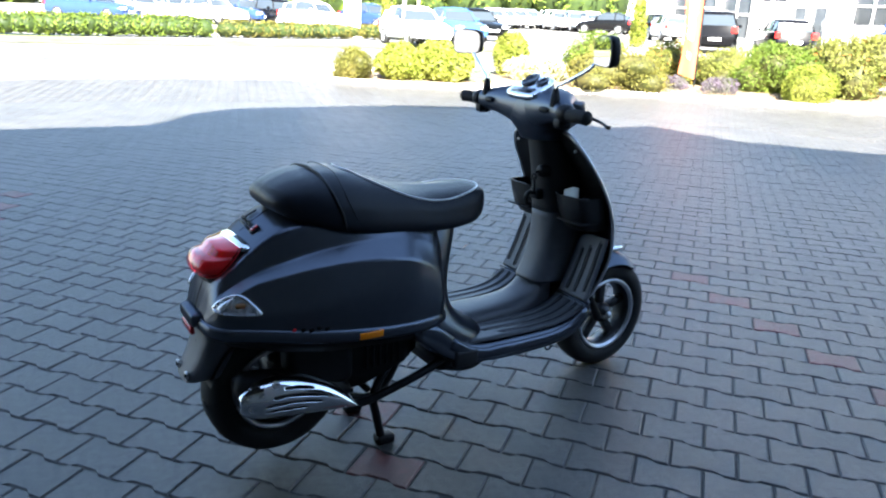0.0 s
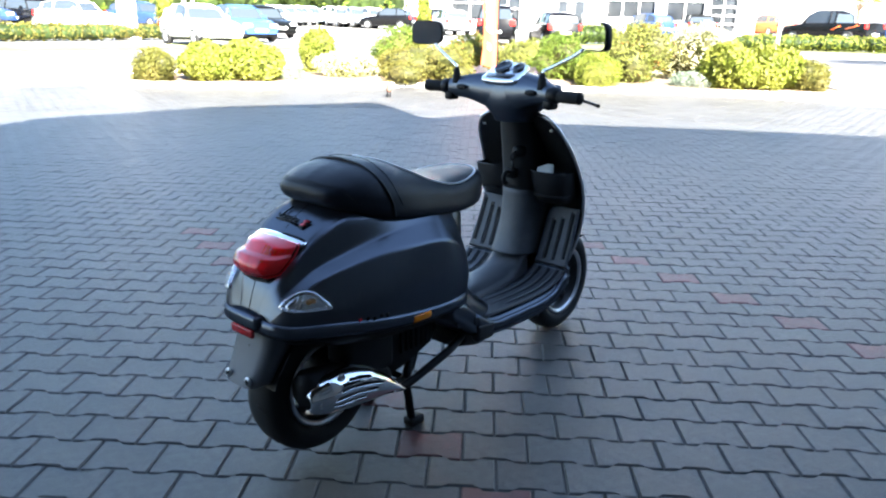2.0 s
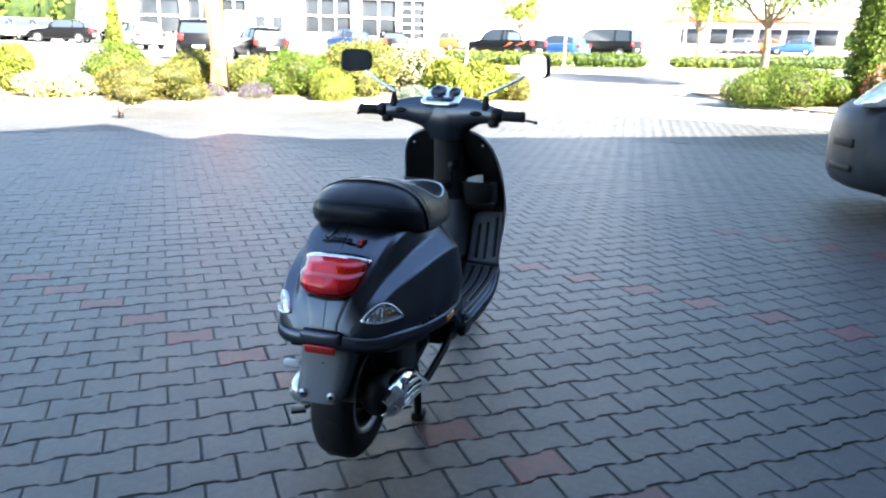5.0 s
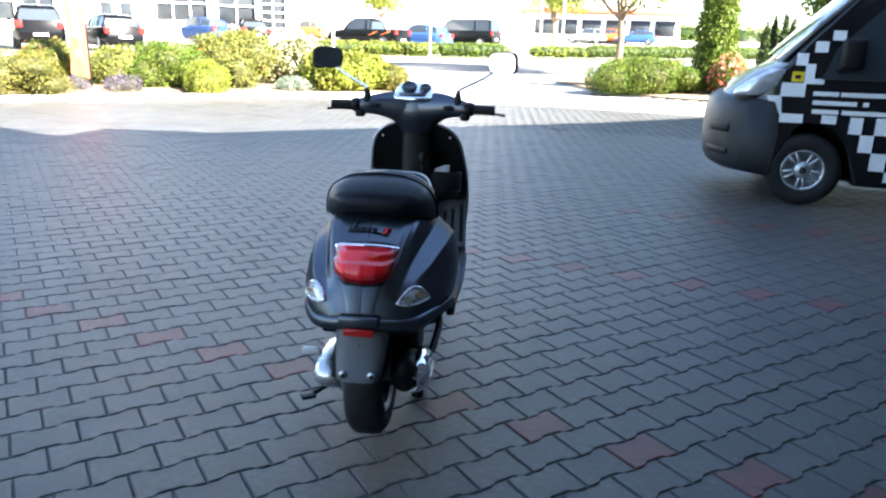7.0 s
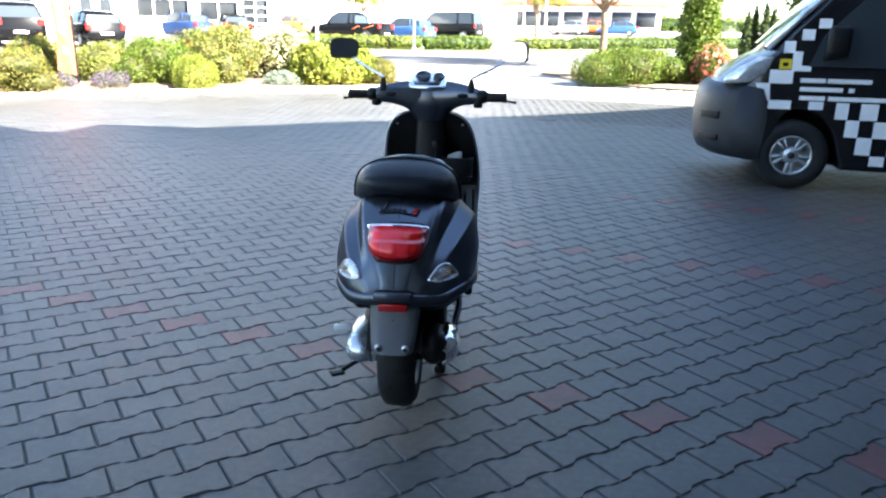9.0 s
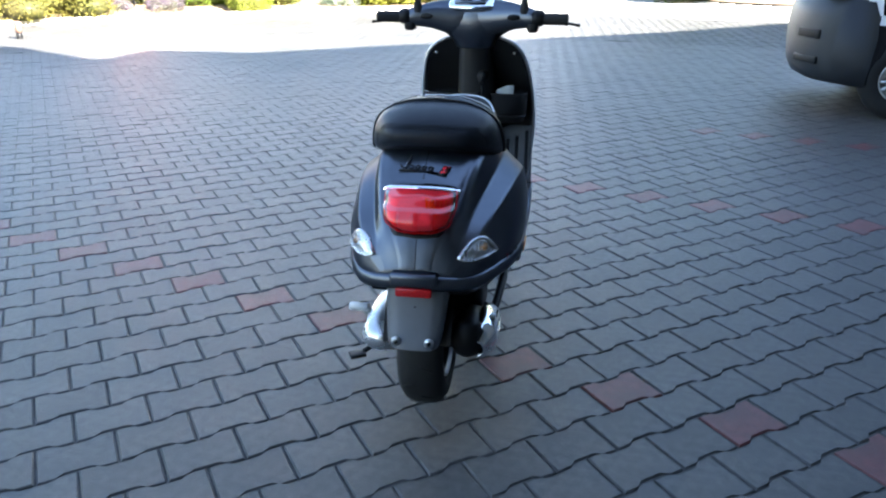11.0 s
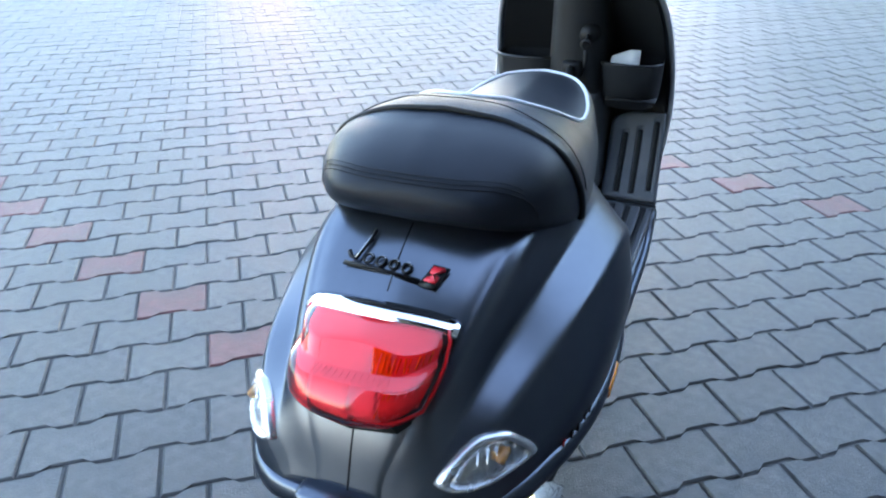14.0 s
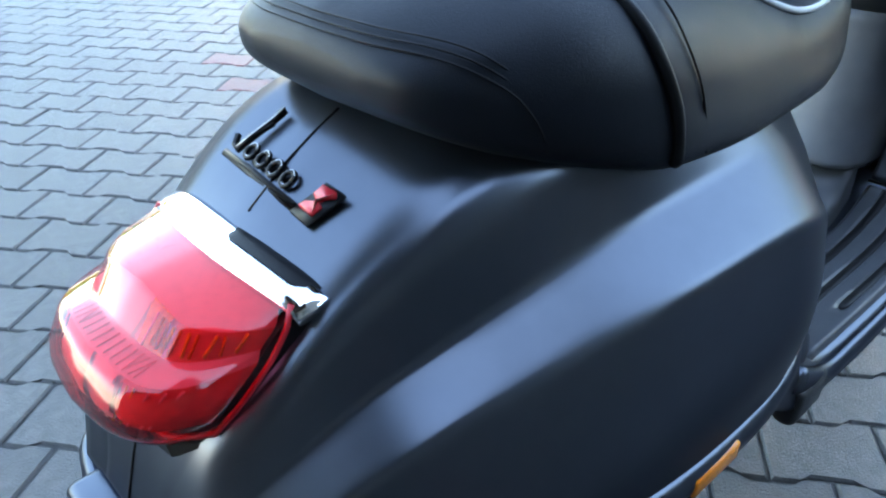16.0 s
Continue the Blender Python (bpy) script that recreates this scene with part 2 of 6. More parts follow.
def block(size, centre=(0, 0, 0), bevel=0.004, seg=2, rot=None):
    """A box with rounded edges, as (verts, faces)."""
    bm = bmesh.new()
    bmesh.ops.create_cube(bm, size=1)
    bmesh.ops.scale(bm, vec=size, verts=bm.verts)
    if bevel:
        bmesh.ops.bevel(bm, geom=bm.edges[:], offset=min(bevel, min(size) * 0.45), segments=seg, affect="EDGES", profile=0.5)
    m = Matrix.Translation(centre) @ (rot.to_matrix().to_4x4() if rot else Matrix())
    bmesh.ops.transform(bm, matrix=m, verts=bm.verts)
    bm.verts.ensure_lookup_table()
    v = [tuple(x.co) for x in bm.verts]
    f = [tuple(x.index for x in g.verts) for g in bm.faces]
    bm.free()
    return v, f


def prism(outline, z0, z1, bevel=0.0):
    """An outline in the plane drawn up from z0 to z1, its upper edge chamfered."""
    o = np.array(outline, float)
    n = len(o)
    c = o.mean(0)
    rings = [[(x, y, z0) for x, y in o]]
    if bevel:
        rings.append([(x, y, z1 - bevel) for x, y in o])
        q = c + (o - c) * (1 - bevel / np.maximum(1e-6, np.linalg.norm(o - c, axis=1)))[:, None]
        rings.append([(x, y, z1) for x, y in q])
    else:
        rings.append([(x, y, z1) for x, y in o])
    return loft(rings)


def mapped(pack, fn):
    return [tuple(fn(*v)) for v in pack[0]], pack[1]


def thing(name, m, label, category, group="", kind=""):
    """An empty at a thing's base, which parents its parts."""
    ob = new(name)
    ob.matrix_world = m
    return tagged(ob, label, category, group, kind)


def ground_z(x, y):
    """The yard is level, and rises gently towards the road and the car parks."""
    return 0.026 * max(0.0, math.hypot(x, y) - 10.0)

# ---- ground ----
def leafy(name, color, other, rough=0.5):
    """Leaf material: per-leaf colour, and light through the leaf."""
    m = material(name, color, rough, var=0.25, vscale=1.5, bump=0.0, spec=0.2, island=0.3, second=other, sscale=2.5)
    t = m.node_tree
    out = t.nodes["Material Output"]
    b = t.nodes["Principled BSDF"]
    tr = t.nodes.new("ShaderNodeBsdfTranslucent")
    mix = t.nodes.new("ShaderNodeMixShader")
    mix.inputs[0].default_value = 0.35
    t.links.new(b.inputs["Base Color"].links[0].from_socket, tr.inputs["Color"])
    t.links.new(b.outputs[0], mix.inputs[1])
    t.links.new(tr.outputs[0], mix.inputs[2])
    t.links.new(mix.outputs[0], out.inputs["Surface"])
    return m


M["leaf_olive"] = leafy("leaf_olive", (0.102, 0.100, 0.020), (0.143, 0.123, 0.030))
# darker leaf colour for the cores: shade inside the bushes, put into the colour
M["leaf_shade"] = leafy("leaf_core_shade", (0.06, 0.065, 0.02), (0.09, 0.08, 0.03))
M["leaf_light"] = leafy("leaf_light_green", (0.156, 0.184, 0.026), (0.213, 0.217, 0.041))
M["leaf_mid"] = leafy("leaf_mid_green", (0.078, 0.119, 0.016), (0.115, 0.148, 0.023))
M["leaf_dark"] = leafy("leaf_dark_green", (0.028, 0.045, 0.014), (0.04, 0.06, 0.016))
M["leaf_yellow"] = leafy("leaf_yellow_green", (0.164, 0.168, 0.037), (0.115, 0.135, 0.030))
M["leaf_grey"] = leafy("leaf_grey_green", (0.16, 0.20, 0.15), (0.22, 0.24, 0.18))
M["leaf_orange"] = leafy("leaf_orange", (0.36, 0.15, 0.04), (0.2, 0.13, 0.03))
M["petal_pink"] = leafy("petal_pink", (0.62, 0.16, 0.12), (0.7, 0.28, 0.2))
M["petal_lilac"] = leafy("petal_lilac", (0.11, 0.085, 0.115), (0.10, 0.115, 0.065))
M["petal_pale"] = leafy("petal_pale", (0.446, 0.418, 0.259), (0.360, 0.360, 0.144))
M["bark"] = material("bark", (0.16, 0.115, 0.075), 0.9, var=0.4, vscale=12, bump=1.0, bscale=30, dist=0.03)

# one sheet to the horizon
rr = [0, 3, 6, 9, 10, 11, 12.5, 14, 16, 19, 23, 28, 34, 42, 52, 65, 85, 120, 200, 400, 900, 2500]
rings = [[(r * math.cos(a), r * math.sin(a), min(ground_z(r, 0), 3.5) - 0.022) for a in np.linspace(0, 2 * math.pi, 72, endpoint=False)] for r in rr[1:]]
ground = tagged(part("ground", join(loft(rings, cap=False), (list(rings[0]), [tuple(range(72))])), "yard"), "pale paved yard rising gently to the road", "ground", kind="structure")

# paving: interlocking double-T stones in half bond, single red ones marking the bays
PAV_A, PAV_O, PAV_L, PAV_P = radians(40.4), (0.245, 0.395), 0.2, 0.144
ax, bx = np.array([math.cos(PAV_A), math.sin(PAV_A)]), np.array([math.sin(PAV_A), -math.cos(PAV_A)])
EA, EE, EW, EX, EZ = 0.0972, 0.0762, 0.0622, 0.056, 0.036
BONE = [(EA, -EE), (EA, EE), (EX, EE), (EZ, EW), (-EZ, EW), (-EX, EE), (-EA, EE), (-EA, -EE), (-EX, -EE), (-EZ, -EW), (EZ, -EW), (EX, -EE)]
inner_bone = [(x - math.copysign(0.0042, x), y - math.copysign(0.0042, y)) for x, y in BONE]
P_V = np.array([(x, y, 0.0) for x, y in inner_bone] + [(x, y, -0.0045) for x, y in BONE] + [(x, y, -0.011) for x, y in BONE])
P_F = [tuple(range(12))] + [(i, i + 12, (i + 1) % 12 + 12, (i + 1) % 12) for i in range(12)] + [(i + 12, i + 24, (i + 1) % 12 + 24, (i + 1) % 12 + 12) for i in range(12)]


def paver_places():
    """Centre and whether it is red, for every stone of the visible yard."""
    for r in range(-95, 60):
        for c in range(-75, 85):
            q = np.array(PAV_O) + ax * PAV_L * (c + 0.5 * (r % 2)) + bx * PAV_P * r
            x, y = q
            if y > -6.2 and math.hypot(x + 1.0, y - 1.5) < 12.2 and (x < 2.84 or y - 0.62 * x > -4.2):
                k = c - r // 2
                yield q, (r % 2 == 0 and r >= -16 and k in (0, 12)) or (r % 2 == 1 and r >= -15 and k == 23) or (r % 2 == 0 and -15 < r < -9 and k == -12)


base_rings = [[(-1.0 + r * math.cos(a), 1.5 + r * math.sin(a), (-0.0052 if r < 3 else -0.0034 if r < 4.5 else -0.0024) + ground_z(-1.0 + r * math.cos(a), 1.5 + r * math.sin(a))) for a in np.linspace(0, 2 * math.pi, 120, endpoint=False)] for r in (0.01, 2, 4, 6, 7, *np.linspace(7.3, 12.1, 17))]
pavement = tagged(part("pavement", loft(base_rings, cap=False), "joint"), "grey interlocking double-T concrete paving with red marker stones", "pavement", kind="structure")

# ---- the scooter (x right, y forward, z up; the rear axle above its origin) ----
from mathutils.bvhtree import BVHTree

MIR = {1: (0.5, -18.0), -1: (4.0, 23.0)}       # tilt and turn of each mirror, degrees
scooter = thing("scooter", pose(0.026, 0.1225, 0, 0, 0, 3.6) @ Matrix.Diagonal((0.988, 0.988, 0.988, 1)), "matte dark grey retro motor scooter standing on its centre stand", "scooter")


def half_ring(sec, n=40):
    """A section through points (x, z) of the right half, mirrored to a closed ring (top centre first)."""
    s = spline(sec, n)
    right = [(abs(x), z) for x, z in s]
    left = [(-x, z) for x, z in right[::-1]]
    return right + left[(1 if right[-1][0] < 1e-4 else 0):(-1 if right[0][0] < 1e-4 else None)]


def section_loft(stations, ny, nr):
    """Stations (y, [(x, z), ...]) of half sections, smoothed along y, as a closed skin."""
    ys = np.array([s[0] for s in stations], float)
    secs = np.array([s[1] for s in stations], float)
    flat = np.hstack([ys[:, None], secs.reshape(len(ys), -1)])
    dense = spline(flat, ny)
    rings = []
    for row in dense:
        sec = row[1:].reshape(-1, 2)
        rings.append([(x, row[0], z) for x, z in half_ring(sec, nr)])
    return loft(rings)


# bodywork: top, valley, a bevelled shoulder and the bulging flank
BODY = [
    (-0.2135, [(0, 0.528), (0.05, 0.525), (0.077, 0.521), (0.087, 0.517), (0.089, 0.514), (0.092, 0.503), (0.090, 0.486)]),
    (-0.208, [(0, 0.545), (0.05, 0.541), (0.082, 0.534), (0.096, 0.527), (0.099, 0.522), (0.104, 0.510), (0.102, 0.484)]),
    (-0.198, [(0, 0.575), (0.06, 0.571), (0.095, 0.556), (0.113, 0.546), (0.117, 0.539), (0.125, 0.516), (0.122, 0.483)]),
    (-0.175, [(0, 0.628), (0.08, 0.617), (0.107, 0.586), (0.135, 0.573), (0.140, 0.565), (0.152, 0.524), (0.149, 0.482)]),
    (-0.14, [(0, 0.668), (0.1, 0.652), (0.117, 0.612), (0.1525, 0.602), (0.158, 0.594), (0.173, 0.532), (0.169, 0.481)]),
    (-0.1, [(0, 0.708), (0.114, 0.689), (0.127, 0.635), (0.168, 0.6255), (0.174, 0.617), (0.191, 0.539), (0.187, 0.479)]),
    (-0.05, [(0, 0.748), (0.127, 0.727), (0.138, 0.655), (0.182, 0.641), (0.188, 0.632), (0.208, 0.545), (0.203, 0.474)]),
    (0.0, [(0, 0.776), (0.137, 0.752), (0.1490, 0.6715), (0.1945, 0.652), (0.2005, 0.642), (0.224, 0.549), (0.218, 0.468)]),
    (0.09, [(0, 0.79), (0.143, 0.768), (0.1645, 0.6925), (0.2135, 0.6655), (0.2195, 0.655), (0.242, 0.554), (0.235, 0.458)]),
    (0.18, [(0, 0.792), (0.144, 0.770), (0.1755, 0.7035), (0.2265, 0.6710), (0.2325, 0.660), (0.252, 0.554), (0.243, 0.449)]),
    (0.27, [(0, 0.78), (0.143, 0.758), (0.1815, 0.7065), (0.2335, 0.6685), (0.2395, 0.657), (0.255, 0.549), (0.244, 0.441)]),
    (0.35, [(0, 0.75), (0.138, 0.740), (0.1805, 0.6985), (0.2315, 0.6515), (0.2370, 0.640), (0.250, 0.538), (0.239, 0.436)]),
    (0.425, [(0, 0.728), (0.13, 0.720), (0.1715, 0.673), (0.2130, 0.613), (0.2175, 0.602), (0.230, 0.521), (0.222, 0.432)]),
    (0.482, [(0, 0.715), (0.115, 0.705), (0.1501, 0.645), (0.178, 0.578), (0.182, 0.568), (0.193, 0.508), (0.188, 0.430)]),
    (0.505, [(0, 0.708), (0.096, 0.698), (0.123, 0.634), (0.140, 0.572), (0.142, 0.563), (0.150, 0.505), (0.147, 0.429)]),
]


def creased(sec):
    """Half section with flat faces between the creases, small fillets at them and a curved flank."""
    p = [np.array(q, float) for q in sec]

    def lin(a, b, n):
        return [a + (b - a) * f for f in np.linspace(0, 1, n + 2)[1:-1]]

    def fillet(a, b, c, r0, r1, n=5):
        u, w = b + (a - b) * r0, b + (c - b) * r1
        return [(1 - f) ** 2 * u + 2 * f * (1 - f) * b + f * f * w for f in np.linspace(0, 1, n)]
    edge = (p[3] + p[4]) / 2
    top = [p[0] + (p[1] - p[0]) * f + np.array([0, .010 * f * (1 - f)]) for f in (0, .16, .33, .5, .67, .82)]
    return top + fillet(p[0], p[1], p[2], .16, .30, 7) + lin(p[1] + (p[2] - p[1]) * .3, p[2], 3) + fillet(p[1], p[2], edge, .10, .10) + lin(p[2], edge, 3) + fillet(p[2], edge, p[5], .12, .09) + list(spline([edge, p[5], p[6]], 15)[3:])


def body_skin(stations, n):
    """A skin through the stations, each line along y a natural cubic spline."""
    ys = np.array([q[0] for q in stations])
    dense = np.array([np.array(creased(q[1])).ravel() for q in stations])
    h = np.diff(ys)
    k = len(ys)
    a, rhs = np.eye(k), np.zeros_like(dense)
    for i in range(1, k - 1):
        a[i, i - 1:i + 2] = h[i - 1], 2 * (h[i - 1] + h[i]), h[i]
        rhs[i] = 6 * ((dense[i + 1] - dense[i]) / h[i] - (dense[i] - dense[i - 1]) / h[i - 1])
    m = np.linalg.solve(a, rhs)
    rings = []
    for u in np.linspace(0, k - 1, n):
        i = min(int(u), k - 2)
        y = ys[i] + (u - i) * h[i]
        p, q = ys[i + 1] - y, y - ys[i]
        row = m[i] * p ** 3 / (6 * h[i]) + m[i + 1] * q ** 3 / (6 * h[i]) + (dense[i] / h[i] - m[i] * h[i] / 6) * p + (dense[i + 1] / h[i] - m[i + 1] * h[i] / 6) * q
        sec = row.reshape(-1, 2)
        rings.append([(x, y, z) for x, z in sec] + [(-x, y, z) for x, z in sec[::-1][:-1]])
    return loft(rings)



rear_body = part("rear_body", sharp(mesh("rear_body", *body_skin(BODY, 99)), 70), "paint", scooter, "matte titanium grey sheet-metal rear bodywork with a bevelled shoulder")
# fine seam down the middle of the tail
part("seam", tube([(0, y, z + 0.0012) for y, z in ((0.0, .7755), (-.025, .7625), (-.05, .7475), (-.082, .7225))], 0.0011, 6), "black", rear_body)
part("seam", tube([(0, y, z) for y, z in ((-.1765, .6265), (-.190, .5965), (-.1985, .5745), (-.2085, .545), (-.2145, .525), (-.2145, .50))], 0.0011, 6), "black", rear_body)

# the rail round the lower edge
RAIL = [(s[0], s[1][-1][0], s[1][-1][1]) for s in BODY[2:]]


def rail_ring(y, x, z, out):
    pts = []
    for a in np.linspace(0, 2 * math.pi, 10, endpoint=False):
        pts.append((x + out[0] * (0.010 * math.cos(a)), y + out[1] * (0.010 * math.cos(a)), z + 0.006 + 0.020 * math.sin(a)))
    return pts


plan = [(x, y, z) for y, x, z in RAIL][::-1]
plan = plan[1:] + [(0.098, -0.210, .486), (0.052, -0.218, .489), (0, -0.220, .490)]
plan = plan + [(-x, y, z) for x, y, z in plan[::-1][1:]]
plan = spline(plan, 90)
rings = []
for i, q in enumerate(plan):
    d = plan[min(i + 1, len(plan) - 1)] - plan[max(i - 1, 0)]
    o = np.array([-d[1], d[0]])
    o = o / np.linalg.norm(o)
    if o @ (q[:2] - np.array([0, 0.15])) < 0:
        o = -o
    rings.append(rail_ring(q[1], q[0], q[2], o))
side_rail = part("lower_rail", loft(rings), "paint", scooter, "dark grey moulding round the lower edge of the tail")
part("bumper_block", block((0.122, 0.036, 0.038), (0, -0.224, 0.506), 0.010, 3), "paint", scooter)
part("rear_reflector", block((0.092, 0.012, 0.024), (0, -0.236, 0.474), 0.005, 3), "red_refl", scooter, "red rear reflector strip")
for s in (1, -1):
    refl = part("side_reflector", block((0.012, 0.075, 0.022), (0.249 * s, 0.200, 0.452), 0.004, 2, Euler((0, 0, radians(-2 * s)))), "amber", scooter, "orange side reflector")

# panel under the seat's nose, hollowed and drawn out to the floor
PANEL = [(.716, .612, .098), (.690, .609, .112), (.650, .598, .128), (.610, .584, .142), (.560, .568, .156), (.510, .558, .170), (.465, .557, .186), (.425, .574, .200), (.395, .602, .208), (.372, .636, .211), (.352, .668, .212), (.335, .690, .212)]
rings = []
for z, yf, w in spline(PANEL, 34):
    yb = .400 + .5 * max(0, .44 - z)
    ring = []
    for a in np.linspace(0, math.pi, 31):
        c, q = math.cos(a), math.sin(a)
        ring.append((w * math.copysign(abs(c) ** .62, c), yb + (yf - yb) * q ** .72, z))
    rings.append(ring + [(-w, yb - .03, z), (w, yb - .03, z)])
part("under_seat_panel", sharp(mesh("under_seat_panel", *loft(rings)), 60), "paint", scooter, "grey hollow panel between seat and floorboard")

# number-plate flap: a channel with a rounded face
flap = []
for z, y, w in ((.505, -.198, .080), (.47, -.206, .079), (.43, -.216, .078), (.39, -.232, .075), (.355, -.251, .071), (.333, -.263, .066), (.326, -.266, .060)):
    ring = [(-w, y + .085, z), (-w, y + .02, z), (-w + .012, y + .004, z), (-w * .5, y, z), (0, y - .001, z), (w * .5, y, z), (w - .012, y + .004, z), (w, y + .02, z), (w, y + .085, z)]
    back = [(x * .955, yy + .004, z) for x, yy, z in ring[::-1]]
    flap.append(ring + back)
rear_flap = part("number_plate_flap", sharp(mesh("number_plate_flap", *loft(flap)), 50), "flap_grey", scooter, "grey plate carrier behind the rear wheel, without a plate")
for x in (-.043, .043):
    bolt = part("bolt", lathe([(0, 0), (0, .013), (.004, .013), (.006, .009), (.006, 0)], "y", 14, (x, -.262, .346)), "alu", rear_flap)
    part("bolt_head", lathe([(-.004, 0), (-.004, .006), (.002, .006)], "y", 6, (x, -.262, .346)), "black", bolt)
part("hole", lathe([(0, 0), (0, .0035), (.002, .0035)], "y", 10, (0, -.2195, .424)), "black", rear_flap)

# tail lamp: chrome surround, red lens with a projecting lower lip, bowl and bulb behind it
tail = part("tail_light", loft([
    [(x, y, z) for x, y, z in ring] for ring in (
        [(-.098, -.080, .694), (0, -.086, .700), (.098, -.080, .694), (.094, -.100, .684), (.078, -.160, .618), (.055, -.184, .604), (0, -.190, .601), (-.055, -.184, .604), (-.078, -.160, .618), (-.094, -.100, .684)],
        [(-.099, -.088, .697), (0, -.094, .704), (.099, -.088, .697), (.095, -.106, .690), (.079, -.166, .622), (.056, -.190, .608), (0, -.197, .605), (-.056, -.190, .608), (-.079, -.166, .622), (-.095, -.106, .690)],
        [(-.090, -.108, .699), (0, -.117, .704), (.090, -.108, .699), (.089, -.118, .692), (.074, -.169, .628), (.050, -.190, .614), (0, -.196, .611), (-.050, -.190, .614), (-.074, -.169, .628), (-.089, -.118, .692)],
    )]), "black", scooter, "red tail lamp under a chrome strip")
tail.data.shade_flat()
strip = []
for x in np.linspace(-.0985, .0985, 25):
    u = 1 - (x / .0985) ** 2
    yb, zb = -.080 - .006 * u, .7035 + .0065 * u
    drop = .005 * (abs(x) / .0985) ** 6
    strip.append([(x, yb, zb - .004 - drop), (x, yb - .004, zb + .0045 - drop), (x, yb - .010, zb + .0068 - drop), (x, yb - .022 - .004 * u, zb + .0052 - drop), (x, yb - .030 - .005 * u, zb + .0015 - drop), (x, yb - .030 - .005 * u, zb - .004 - drop)])
part("chrome_strip", loft(strip), "chrome", tail, "chrome strip along the lamp's upper edge")
# levels of the lens from its upper edge down: roof, recessed upper face, ledge, bulging lower face
LENS = [
    [(0, -.112, .711), (0.0309, -.111, .7105), (0.0515, -.110, .710), (0.0721, -.109, .708), (0.0845, -.108, .7065), (0.0906, -.108, .706)],
    [(0, -.164, .708), (0.0294, -.165, .705), (0.0567, -.163, .700), (0.0798, -.146, .698), (0.0903, -.128, .696), (0.0945, -.115, .694)],
    [(0, -.187, .681), (0.0360, -.184, .680), (0.0594, -.176, .678), (0.0753, -.161, .679), (0.0869, -.141, .680), (0.0933, -.124, .680)],
    [(0, -.210, .678), (0.0389, -.207, .677), (0.0637, -.200, .674), (0.0810, -.183, .673), (0.0907, -.157, .674), (0.0940, -.131, .673)],
    [(0, -.228, .651), (0.0396, -.224, .650), (0.0649, -.213, .648), (0.0803, -.195, .647), (0.0891, -.173, .649), (0.0891, -.151, .650)],
    [(0, -.215, .622), (0.0384, -.209, .624), (0.0599, -.199, .627), (0.0746, -.184, .632), (0.0802, -.169, .635), (0.0825, -.162, .636)],
    [(0, -.193, .616), (0.0345, -.190, .617), (0.0517, -.186, .619), (0.0690, -.176, .625), (0.0759, -.171, .628), (0.0805, -.168, .630)],
]


def lens_rows(k=1.0, wide=45):
    """The levels with eased ridges, mirrored, and drawn in by k towards the lamp's heart."""
    half = [np.array(spline(r, wide // 2 + 1)) for r in LENS]
    rows = []
    for i, r in enumerate(half):
        if i in (0, 6):
            rows.append(r)
            continue
        e = .34 if i in (4, 5) else .13
        a, b = r + (half[i - 1] - r) * e, r + (half[i + 1] - r) * e
        rows += [a, a * .30 + b * .30 + r * .40, b]
    heart = np.array([0, -.152, .663])
    full = [np.concatenate([r[::-1] * np.array([-1, 1, 1]), r[1:]]) for r in rows]
    return [heart + (r - heart) * k for r in full]


lens = part("lens", loft([[tuple(p) for p in r] for r in lens_rows()], closed=False, cap=False), "red_lens", tail, "glossy red lens with a ledge across its middle")
inner = lens_rows(.90)


def lens_cell(name, r0, r1, x0, x1, mat, label=""):
    """A reflector cell just behind the lens between two levels and two stations across."""
    rows = [[tuple(p) for p in r if x0 - 1e-6 <= p[0] <= x1 + 1e-6] for r in inner[r0:r1 + 1]]
    n = min(len(r) for r in rows)
    rows = [[r[int(round(i * (len(r) - 1) / (n - 1)))] for i in range(n)] for r in rows]
    return part(name, loft(rows, closed=False, cap=False), mat, tail, label)


part("lamp_backing", loft([[tuple(p) for p in r] for r in lens_rows(.87)], closed=False, cap=False), "lamp_white", tail)
lens_cell("reflector_bowl", 0, 2, -.1, .1, "lamp_pink")
lens_cell("reflector_bowl", 2, 5, -.1, -.046, "lamp_pink")
lens_cell("reflector_bowl", 2, 5, -.048, .020, "lamp_white")
lens_cell("reflector_bowl", 2, 5, .016, .046, "amber_facet", "orange faceted reflector")
lens_cell("reflector_bowl", 2, 5, .042, .11, "lamp_red")
lens_cell("lens_ledge", 5, 8, -.1, .1, "lamp_white")
lens_cell("reflector_bowl", 8, 16, -.1, -.040, "lamp_red")
lens_cell("reflector_bowl", 8, 16, -.042, .012, "lamp_pink")
lens_cell("reflector_bowl", 8, 16, .010, .044, "lamp_white", "bright faceted reflector")
lens_cell("reflector_bowl", 8, 16, .042, .1, "lamp_red", "red faceted reflector")
rim_pts = [r[0] for r in lens_rows(.985)] + list(lens_rows(.985)[-1][1:]) + [r[-1] for r in lens_rows(.985)[::-1][1:]]
part("lens_rim", tube(rim_pts, .0022, 6), "badge_red", tail)


def on_lens(x, row, lift=0.0):
    r = inner[row]
    q = r[int(np.argmin(abs(r[:, 0] - x)))]
    return q + np.array([0, -lift * .8, lift * .6])


